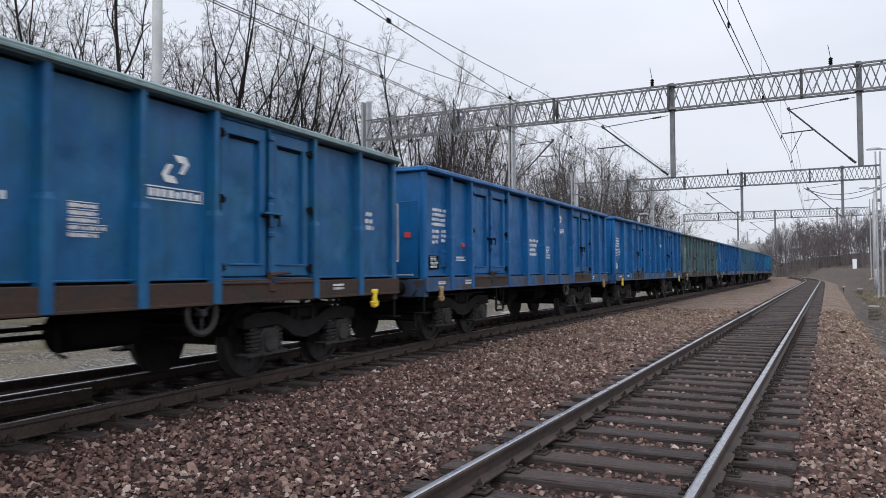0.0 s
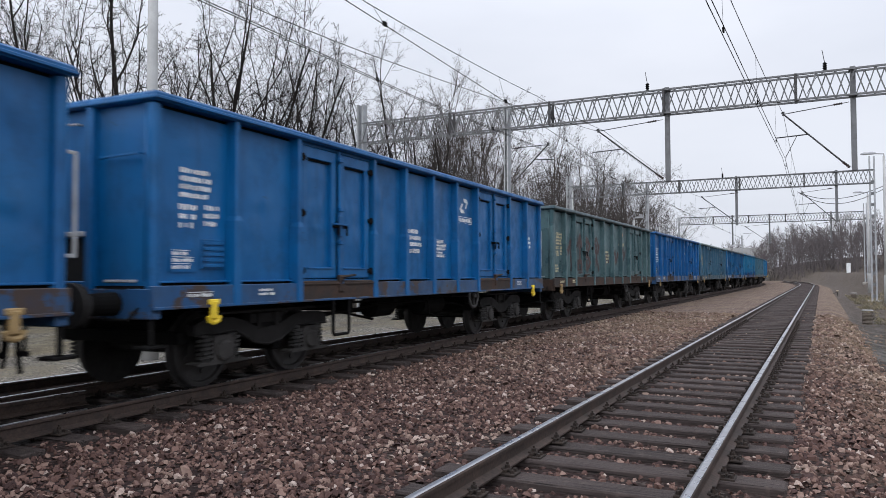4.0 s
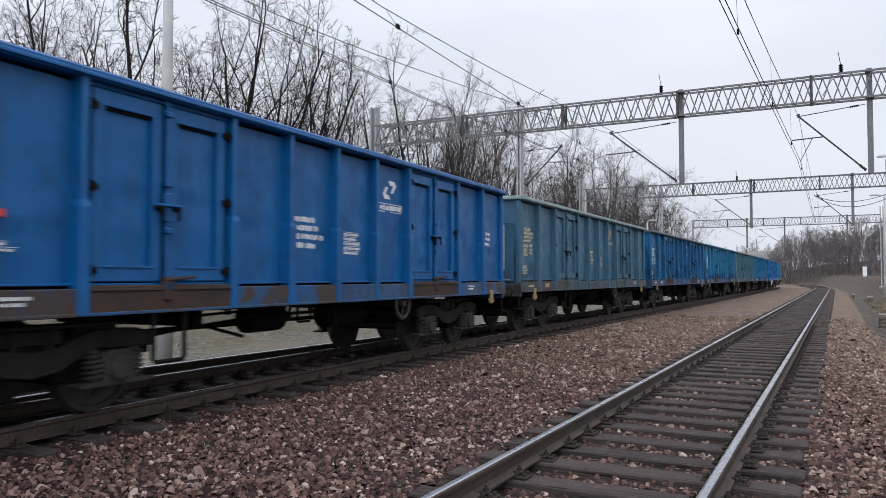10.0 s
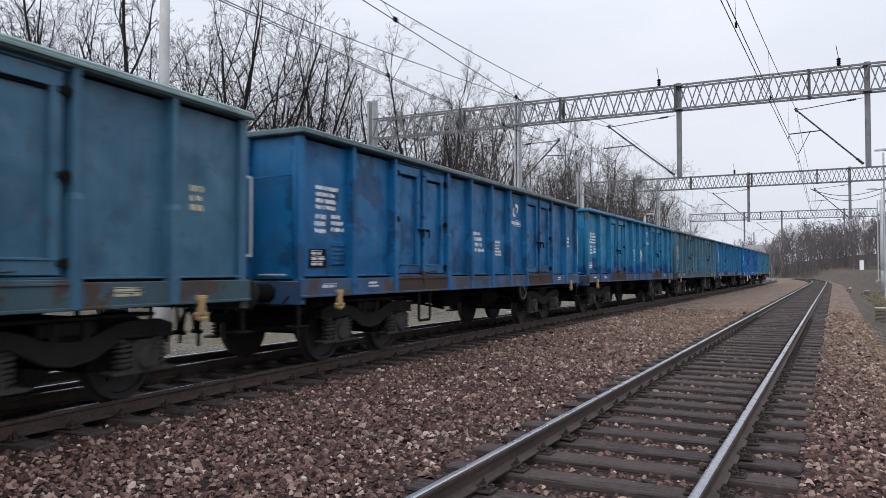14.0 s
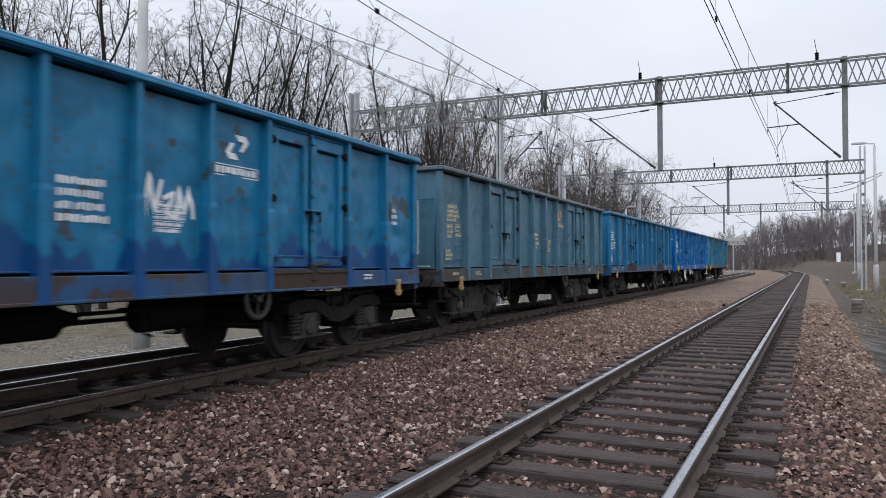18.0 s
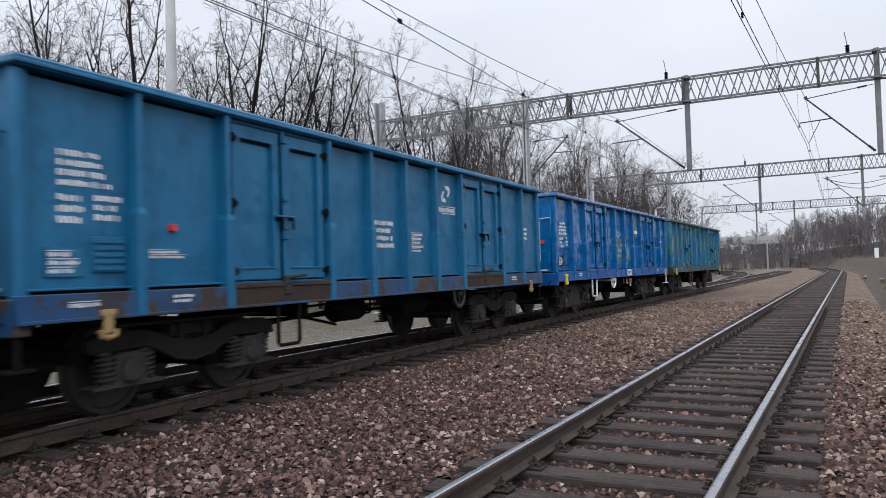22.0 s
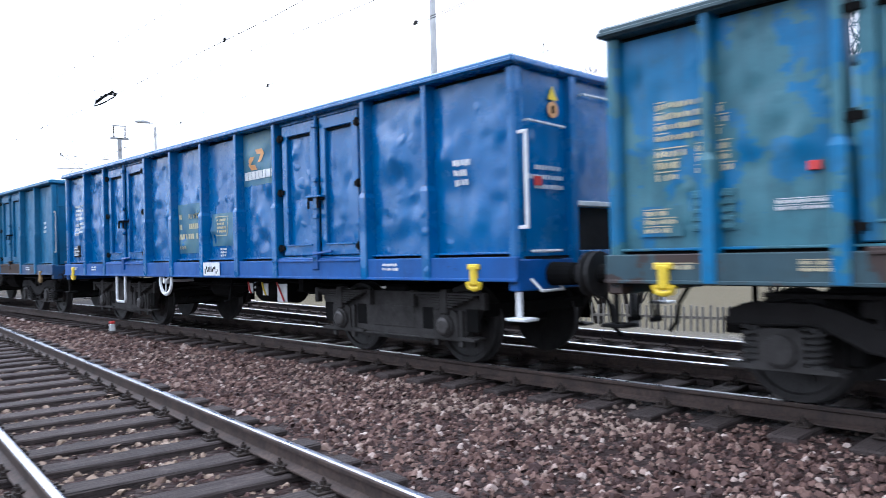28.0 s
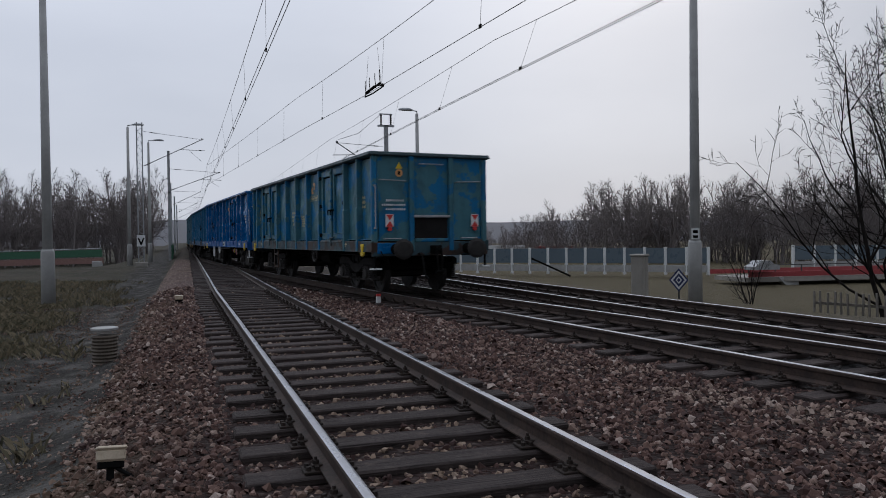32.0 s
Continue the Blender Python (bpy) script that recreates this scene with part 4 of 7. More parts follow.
class Livery:
    def __init__(self, key, paint, sill, marks, label, rim=None, dent=0.5, logo=None, old=False, hook=None, seed=1, frames=None, wheel=None, hand=1.95, plan=PLAN_A, ruled=False, hand_step=-3.1):
        self.ruled, self.hand_step = ruled, hand_step
        self.key, self.paint, self.sill, self.marks, self.label = key, paint, sill, marks, label
        self.rim, self.dent, self.logo, self.old, self.hook, self.seed = rim or paint, dent, logo or marks, old, hook or OCHRE, seed
        self.frames, self.wheel, self.hand, self.plan = frames or GRAB, wheel or GREASE, hand, plan
        c5, c4, c2, c1 = plan
        self.bays = ((-6.63, -c5), (-c5, -c4), (-c2, -c1), (-c1, 0.0), (0.0, c1), (c1, c2), (c4, c5), (c5, 6.63))

    def panel_seed(self, s, i):
        return (self.seed if self.dent > 0.7 else self.seed % 3) * 31 + i + 11 * s

    def laid(self, g, s):
        """Lays flat lettering onto the dented sheets."""
        out = []
        for x, y, z in g.v:
            for i, (y0, y1) in enumerate(self.bays):
                if y0 <= y <= y1:
                    x += s * bulge(y0, y1, FLOOR + 0.045, 3.145, self.dent, self.panel_seed(s, i), y, z)
                    break
            out.append((x, y, z))
        g.v = out
        return g


def build_wagon(lv, last=False, detail=True):
    """A four-axle open goods wagon; local y runs along it (+ is its rear in this train), x to the camera's side."""
    w = thing("open_wagon", lv.label, "wagon", group="wagons of the coal train")
    c5, c4, c2, c1 = lv.plan
    posts = (-c5, -c4, -c2, -c1, 0.0, c1, c2, c4, c5)
    bays = lv.bays
    P, K, rnd = lv.paint, lv.key, random.Random(lv.seed)

    def own(name, key, build, mat, label="", at=None, parent=w, smooth=False):
        return part(name, shared((name, key, mat.name if not isinstance(mat, list) else mat[0].name), build, mat if isinstance(mat, list) else [mat], smooth), mat, parent, label, at)

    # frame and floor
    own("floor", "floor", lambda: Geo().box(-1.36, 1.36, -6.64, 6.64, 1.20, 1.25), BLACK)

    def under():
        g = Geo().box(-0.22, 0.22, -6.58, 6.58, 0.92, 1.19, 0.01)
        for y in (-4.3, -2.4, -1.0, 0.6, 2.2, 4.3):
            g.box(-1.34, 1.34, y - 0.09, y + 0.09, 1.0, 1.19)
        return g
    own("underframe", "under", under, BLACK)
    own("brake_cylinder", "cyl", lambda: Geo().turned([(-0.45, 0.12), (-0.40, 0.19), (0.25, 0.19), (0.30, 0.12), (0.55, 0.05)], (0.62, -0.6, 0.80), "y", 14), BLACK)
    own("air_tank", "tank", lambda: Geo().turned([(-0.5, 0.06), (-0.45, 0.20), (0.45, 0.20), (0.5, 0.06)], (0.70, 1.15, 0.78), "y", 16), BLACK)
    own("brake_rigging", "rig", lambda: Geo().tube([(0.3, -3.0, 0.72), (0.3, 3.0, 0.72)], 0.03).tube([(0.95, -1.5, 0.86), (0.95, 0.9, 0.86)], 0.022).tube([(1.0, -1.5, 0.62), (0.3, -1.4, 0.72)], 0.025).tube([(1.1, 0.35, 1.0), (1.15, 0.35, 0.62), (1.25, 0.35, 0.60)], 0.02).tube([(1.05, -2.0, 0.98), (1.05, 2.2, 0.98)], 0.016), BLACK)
    for s in (-1, 1):
        own("side_sill", ("sill", s), lambda: Geo().box(*sorted((s * 1.36, s * 1.43)), -6.68, 6.68, SILL, FLOOR, 0.008).box(*sorted((s * 1.36, s * 1.445)), -6.68, 6.68, SILL - 0.012, SILL + 0.02, 0.005), lv.sill, "sill with rust and flaked paint")
        own("bottom_lip", ("lip", s), lambda: Geo().box(*sorted((s * 1.29, s * 1.375)), -6.60, 6.60, FLOOR + 0.028, FLOOR + 0.05, 0.005), P)
        # black strips stand in for shade below the sheets and under the rail
        own("gap_strip", ("gap", s), lambda: Geo().box(*sorted((s * 1.27, s * 1.315)), -6.60, 6.60, FLOOR + 0.002, FLOOR + 0.026), BLACK)
        own("rail_gap", ("railgap", s), lambda: Geo().box(*sorted((s * 1.262, s * 1.285)), -6.60, 6.60, 3.135, 3.186), BLACK)
        own("top_rail", ("rail", s), lambda: Geo().box(*sorted((s * 1.27, s * 1.46)), -6.70, 6.70, 3.18, TOP, 0.022).box(*sorted((s * 1.455, s * 1.475)), -6.70, 6.70, 3.195, 3.23, 0.006), lv.rim)
        for i, (y0, y1) in enumerate(bays):
            key = ("panel", s, i, lv.plan, lv.dent, lv.panel_seed(s, i))
            own("panel", key, lambda: panel_geo(y0, y1, FLOOR + 0.045, 3.145, s * SHEET, lv.dent, lv.panel_seed(s, i), s), P, smooth=True)
        for y in posts:
            own("post", ("post", s), lambda: post_geo(s), P, at=pose(0, y, 0))
        for e in (-1, 1):
            own("corner_post", ("corner", s, e), lambda: Geo().box(*sorted((s * 1.27, s * 1.40)), *sorted((e * 6.54, e * 6.665)), SILL - 0.08, 3.19, 0.03), P)
            yc = e * (c2 + c4) / 2
            for d in (-1, 1):
                lw = (c4 - c2) / 2 - (0.195 if lv.plan is PLAN_C else 0.160)
                leaf = own("door", ("leaf", s, lw), lambda: leaf_geo(lw, s), P, at=pose(0, yc + (-lw - 0.045 if d < 0 else 0.045), 0))
                own("door_sheet", ("sheet", s, d, e, lw, lv.dent, lv.seed if lv.dent > 0.7 else lv.seed % 3), lambda: panel_geo(0.11, lw - 0.11, 1.455, 2.985, s * 1.325, lv.dent * 0.8, lv.seed + d + 5 * e, s), P, parent=leaf, smooth=True)
                # black strip for the dark under the leaf frame's top edge
                own("sheet_slot", ("slot", s, lw), lambda: Geo().box(*sorted((s * 1.322, s * 1.352)), 0.128, lw - 0.128, 2.945, 2.970), BLACK, parent=leaf)
                own("drip_strip", ("drip", s, lw), lambda: Geo().box(*sorted((s * 1.372, s * 1.402)), 0.11, lw - 0.11, 1.445, 1.468, 0.004), P, parent=leaf)
                for z in (1.42, 2.2, 2.96):
                    own("hinge", ("hinge", s), lambda: Geo().box(*sorted((s * 1.37, s * 1.412)), -0.075, 0.075, -0.03, 0.03, 0.006).turned([(-0.05, 0.026), (0.05, 0.026)], (s * 1.405, 0.0, 0), "z", 8), BLACK, parent=leaf, at=pose(0, -0.02 if d < 0 else lw + 0.02, z))
                own("door_latch", ("latch", s), lambda: Geo().box(*sorted((s * 1.375, s * 1.45)), -0.05, 0.05, 2.04, 2.10, 0.01).tube([(s * 1.44, 0, 2.08), (s * 1.47, 0, 2.06), (s * 1.47, 0, 1.93)], 0.016, 6), BLACK, parent=leaf, at=pose(0, lw - 0.06 if d < 0 else 0.06, 0))
            own("locking_bar", ("bar", s), lambda: Geo().tube([(s * 1.40, 0, 1.10), (s * 1.40, 0, 3.16)], 0.026, 7).box(*sorted((s * 1.40, s * 1.45)), -0.05, 0.05, 3.0, 3.06, 0.01).box(*sorted((s * 1.40, s * 1.46)), -0.055, 0.055, 1.22, 1.30, 0.01).box(*sorted((s * 1.40, s * 1.455)), -0.045, 0.045, 2.28, 2.34, 0.008).box(*sorted((s * 1.40, s * 1.455)), -0.045, 0.045, 1.80, 1.86, 0.008), P, at=pose(0, yc, 0))
            own("latch_plate", ("latchplate", s), lambda: Geo().box(*sorted((s * 1.40, s * 1.475)), -0.17, 0.17, 2.075, 2.10, 0.006).box(*sorted((s * 1.40, s * 1.44)), -0.05, 0.05, 1.92, 2.22, 0.01), P, at=pose(0, yc, 0))
            # backing sheet painted black: the shade seen through the door gaps
            own("door_backing", ("back", s), lambda: Geo().box(*sorted((s * 1.24, s * 1.27)), -1.0, 1.0, FLOOR, 3.185), BLACK, at=pose(0, yc, 0))
            own("door_lintel", ("lintel", s), lambda: Geo().box(*sorted((s * 1.31, s * 1.36)), -0.96, 0.96, 3.14, 3.185, 0.006), P, at=pose(0, yc, 0))
            own("door_flap", ("flap", s), lambda: Geo().box(*sorted((s * 1.385, s * 1.436)), -0.94, 0.94, SILL + 0.005, 1.28, 0.012).box(*sorted((s * 1.43, s * 1.452)), -0.93, 0.93, 1.225, 1.25, 0.004).tube([(s * 1.45, -0.05, 1.33), (s * 1.45, 0.38, 1.36)], 0.018, 6).box(*sorted((s * 1.40, s * 1.46)), -0.06, 0.06, 1.12, 1.36, 0.01), SILLRUST if lv.sill is SILLBLUE else lv.sill, at=pose(0, yc, 0))
            own("tow_hook", ("hook", s), lambda: hook_geo(s), lv.hook, "yellow tow hook", at=pose(0, e * (5.8 if lv.plan is PLAN_A else 6.1), 0.09 if lv.plan in (PLAN_C, PLAN_D) else 0))
        own("step", ("step", s), lambda: step_geo(s), (WHITE if lv.key == "w10" else BLACK), at=pose(0, lv.hand_step if s > 0 else 3.1, 0))
        own("brake_handwheel", ("hand", s), lambda: handwheel_geo(s), lv.wheel, "spoked brake handwheel", at=pose(0, s * lv.hand, 0))
    # ends
    for e in (-1, 1):
        def end_wall():
            g = Geo().box(-1.30, 1.30, *sorted((e * 6.57, e * 6.612)), 1.2, 3.19)
            return g
        own("end_wall", ("end", e), end_wall, P)
        for x in (-0.48, 0.48):
            own("end_post", ("endpost", e), lambda: Geo().box(-0.055, 0.055, *sorted((e * 6.59, e * 6.695)), SILL, 3.19, 0.012), P, at=pose(x, 0, 0))
        own("end_rail", ("endrail", e), lambda: Geo().box(-1.327, 1.327, *sorted((e * 6.55, e * 6.70)), 3.18, TOP - 0.002, 0.022).box(-1.46, 1.46, *sorted((e * 6.70, e * 6.716)), 3.195, 3.23, 0.006), lv.rim)
        own("headstock", ("head", e), lambda: Geo().box(-1.40, 1.40, *sorted((e * 6.54, e * 6.68)), 0.90, 1.22, 0.012), lv.sill)
        own("end_beam", ("beam", e), lambda: Geo().box(-0.44, 0.44, *sorted((e * 6.62, e * 6.71)), 1.78, 1.84, 0.01), lv.frames)
        for x in (-1, 1):
            bf = own("buffer", "buffer", buffer_geo, BLACK, at=pose(x * 0.875, e * 6.675, 1.06, 0, 0, 0 if e > 0 else 180), smooth=False)
            own("buffer_plate", "plate", buffer_plate_geo, GREASE, parent=bf)
            if x == e:
                own("grab_rail", ("grab", x, e), lambda: grab_geo(x, e), lv.frames)
            pale = WHITE if e > 0 and lv.key in ("w10", "w11") else BLACK
            own("end_step", ("endstep", x, e), lambda: Geo().tube([(x * 1.22, e * 6.68, 1.02), (x * 1.20, e * 6.80, 0.90), (x * 0.86, e * 6.80, 0.90), (x * 0.84, e * 6.68, 1.02)], 0.016, 6).box(*sorted((x * 1.33, x * 1.37)), *sorted((e * 6.60, e * 6.66)), 0.632, 0.94, 0.008), pale if lv.key == "w10" else BLACK)
            own("step_plate", ("stepplate", x, e), lambda: Geo().box(*sorted((x * 1.22, x * 1.42)), *sorted((e * 6.50, e * 6.76)), 0.60, 0.632, 0.006), pale)
            own("end_rung", ("rung", x, e), lambda: Geo().tube([(x * 0.62, e * 6.62, 2.62), (x * 0.62, e * 6.68, 2.62), (x * 1.22, e * 6.68, 2.64), (x * 1.22, e * 6.62, 2.64)], 0.013, 6), lv.frames if lv.key in ("w10", "w11") else P)
            own("low_rung", ("lowrung", x, e), lambda: Geo().tube([(x * 0.74, e * 6.62, 1.30), (x * 0.74, e * 6.69, 1.30), (x * 1.12, e * 6.69, 1.30), (x * 1.12, e * 6.62, 1.30)], 0.016, 6), lv.frames)
            own("corner_gusset", ("gusset", x, e), lambda: Geo().prism([(x * 1.36, 3.0), (x * 1.36, 3.185), (x * 1.18, 3.185)], "y", *sorted((e * 6.61, e * 6.63))), P)
        own("top_bar", ("topbar", e), lambda: Geo().tube([(-0.28, e * 6.62, 3.02), (-0.28, e * 6.68, 3.02), (0.28, e * 6.68, 3.02), (0.28, e * 6.62, 3.02)], 0.014, 6), lv.frames)
        own("end_ledge", ("ledge", e), lambda: Geo().box(-0.41, 0.41, *sorted((e * 6.62, e * 6.69)), 1.22, 1.30, 0.01), P)
        # thin dark plate on the end wall: a recess's shade as flat colour
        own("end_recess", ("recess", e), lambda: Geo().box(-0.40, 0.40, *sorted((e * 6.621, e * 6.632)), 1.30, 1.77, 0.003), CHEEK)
        own("screw_coupling", "coup", coupling_geo, BLACK, at=pose(0, e * 6.68, 1.04, 0, 0, 0 if e > 0 else 180))
        own("air_hose", "hose", lambda: hose_geo(0.32), BLACK, at=pose(0, e * 6.68, 1.0, 0, 0, 0 if e > 0 else 180))
    # gear under the floor at the bogies' inner ends
    for e in (-1, 1):
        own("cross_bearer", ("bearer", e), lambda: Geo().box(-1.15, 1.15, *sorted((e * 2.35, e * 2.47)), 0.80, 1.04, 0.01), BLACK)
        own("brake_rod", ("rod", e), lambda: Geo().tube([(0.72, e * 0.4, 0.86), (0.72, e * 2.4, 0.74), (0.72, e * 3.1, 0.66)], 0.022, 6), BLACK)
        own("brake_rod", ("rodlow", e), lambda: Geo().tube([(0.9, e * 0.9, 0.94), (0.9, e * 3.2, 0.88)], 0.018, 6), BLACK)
    # bogies
    pivot = 4.3 if lv.old else 4.4
    wide = 1.05 if lv.plan in (PLAN_C, PLAN_D) else 1.0
    w.scale = (wide, 1, 1)
    for e in (-1, 1):
        y, base = e * pivot, 1.0 if lv.old else 0.9
        bg = new("bogie")
        bg.parent, bg.matrix_basis = w, pose(0, y, 0) @ Matrix.Diagonal((1 / wide, 1, 1, 1))
        bg.empty_display_size = 0.1
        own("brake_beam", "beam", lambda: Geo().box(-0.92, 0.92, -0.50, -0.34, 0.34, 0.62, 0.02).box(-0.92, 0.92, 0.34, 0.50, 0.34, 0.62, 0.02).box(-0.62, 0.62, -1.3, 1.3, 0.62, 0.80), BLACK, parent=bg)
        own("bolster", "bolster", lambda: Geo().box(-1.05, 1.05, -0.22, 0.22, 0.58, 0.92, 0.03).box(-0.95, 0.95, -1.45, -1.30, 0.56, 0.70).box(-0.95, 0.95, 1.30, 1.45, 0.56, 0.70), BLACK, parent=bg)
        for s in (-1, 1):
            own("side_frame", ("cheek", s, lv.old), lambda: old_frame_geo(s) if lv.old else boogie_frame_geo(s), DUST if lv.old else CHEEK, parent=bg, at=pose(0, 0, 0) @ Matrix.Diagonal((1, base, 1, 1)))
            for d in (-base, base):
                own("axle_box", ("abox", s), lambda: axle_box_geo(s), DUST, parent=bg, at=pose(0, d, 0))
                if lv.old:
                    own("axle_cap", ("cap", s), lambda: Geo().turned([(s * 1.195, 0.105), (s * 1.215, 0.10), (s * 1.225, 0.07)], (0, 0, 0.46), "x", 16), AXLECAP, parent=bg, at=pose(0, d, 0), label="worn grey axle cap")
                    for q in (-1, 1):
                        # no hole is cut: a black plate gives the opening's shade
                        own("frame_opening", ("opening", s, q), lambda: Geo().box(*sorted((s * 1.08, s * 1.094)), *sorted((q * 0.27, q * 0.46)), 0.40, 0.66, 0.004), BLACK, parent=bg, at=pose(0, d, 0), label="black plate painted as the shade of an opening beside an axle box")
                else:
                    for q in (-0.24, 0.24):
                        own("spring", ("spring", s), lambda: spring_geo(s), COIL, parent=bg, at=pose(0, d + q, 0))
    w_sets = []
    for e in (-1, 1):
        for d in (-base, base):
            ws = own("wheelset", "wheelset", wheelset_geo, GREASE, at=pose(0, e * pivot + d, 0.46))
            ws.scale = (1 / wide, 1, 1)
            w_sets.append((ws, e * pivot + d))
    # lettering, all unreadable from the lineside, on both sides
    for s in (1, -1):
        f = lambda y: y if s > 0 else -y

        def words(name, n, rows, ya, yb, z, wide, high, x=None, ruled=lv.ruled):
            text = lambda: text_lines(rows, s, min(f(ya), f(yb)), z, wide, high, random.Random(lv.seed * 9 + n), *(() if x is None else (x,)), ruled=ruled)
            own(name, (name, n, s, K), (lambda: lv.laid(text(), s)) if x is None else text, lv.marks)
        words("lettering", 1, 4, -6.22, -5.52, 2.20, 0.66, 0.36)
        words("lettering", 2, 3, -6.22, -5.92, 1.86, 0.28, 0.30)
        words("lettering", 3, 3, -5.84, -5.52, 1.90, 0.30, 0.27)
        if lv.key != "w10":
            words("lettering", 4, 4, -0.88, -0.2, 1.72, 0.66, 0.46, ruled=False)
            words("load_table", 5, 5, 0.3, 0.8, 1.68, 0.44, 0.34, ruled=True)
            low = -0.28 if lv.key == "w0" else 0.0
            own("brand_lettering", ("brand", s, K), lambda: lv.laid(caption_geo(s, f(1.62), 2.40 + low, random.Random(lv.seed)), s), lv.marks)
        words("lettering", 7, 3, 5.75, 6.0, 2.0, 0.24, 0.32, ruled=False)
        own("brand_mark", ("mark", s, K), lambda: lv.laid(swoosh_geo(s, f(1.62), 2.46 if lv.key == "w0" else 2.76), s), lv.logo)
        words("sill_lettering", 8, 2, 5.0, 4.6, 1.10, 0.34, 0.10, 1.432)
        words("sill_lettering", 9, 2, -5.0, -4.6, 1.10, 0.34, 0.10, 1.432)
        words("sill_lettering", 10, 1, -6.2, -5.7, 1.11, 0.42, 0.07, 1.432, True)
        for ob in w.children:
            if "lettering" in ob.name or ob.name.startswith("load_table"):
                tagged(ob, kind="stuff")
        own("placard_frame", ("placard", s), lambda: vent_frame_geo(s), P, at=pose(0, f(-5.70), 1.60))
        own("placard", ("card", s), lambda: Geo().box(*sorted((s * 1.30, s * 1.334)), -0.19, 0.19, -0.13, 0.13), BLACK if lv.key in ("w1", "w4", "w6", "w10") else P, at=pose(0, f(-6.17), 1.53))
        own("placard_text", ("cardtext", s), lambda: text_lines(3, s, -0.16, -0.11, 0.30, 0.22, random.Random(3), 1.335, True), lv.marks, at=pose(0, f(-6.17), 1.53))
    dress(lv, w, own, last)
    return w, w_sets


def text_mesh(words, size, material):
    """Words in the built-in font as a flat mesh that faces +x."""
    cu = bpy.data.curves.new("words", "FONT")
    cu.body, cu.size, cu.extrude = words, size, 0.002
    ob = new("words", cu)
    me = bpy.data.meshes.new_from_object(ob.evaluated_get(bpy.context.evaluated_depsgraph_get()))
    bpy.data.objects.remove(ob)
    me.transform(Matrix(((0, 0, 1, 0), (1, 0, 0, 0), (0, 1, 0, 0), (0, 0, 0, 1))))
    me.materials.clear()
    me.materials.append(material)
    return me


def stroke(lv, points, width):
    """A sprayed line that follows the side's sheets and doors."""
    g = Geo()
    c5, c4, c2, c1 = lv.plan
    line = [Vector(points[0])]
    for q in points[1:]:
        start, run = line[-1].copy(), Vector(q) - line[-1]
        n = max(2, int(run.length / 0.08))
        line += [start + run * ((k + 1) / n) for k in range(n)]
    v = []
    for i, p in enumerate(line):
        d = (line[min(i + 1, len(line) - 1)] - line[max(i - 1, 0)]).normalized() * width * 0.5
        x = 1.388 if c2 < abs(p.x) < c4 else SHEET + 0.008
        v += [(x, p.x - d.y, p.y + d.x), (x, p.x + d.y, p.y - d.x)]
    g.add(v, [(2 * i, 2 * i + 1, 2 * i + 3, 2 * i + 2) for i in range(len(line) - 1)])
    return lv.laid(g, 1)


def sprayed(lv, bits, name, material, w, label, width=0.085):
    for at, pts in bits:
        part(name, stroke(lv, [(at + y, 1.45 + z) for y, z in pts], width), material, w, label)


def patch_geo(lv, y0, y1, z0, z1, lift=0.003):
    """A thin coat of other paint on a sheet."""
    g = Geo()
    n, m = 14, 14
    v = [(SHEET + lift, y0 + (y1 - y0) * i / n, z0 + (z1 - z0) * j / m) for j in range(m + 1) for i in range(n + 1)]
    return lv.laid(g.add(v, [(j * (n + 1) + i, j * (n + 1) + i + 1, (j + 1) * (n + 1) + i + 1, (j + 1) * (n + 1) + i) for j in range(m) for i in range(n)]), 1)


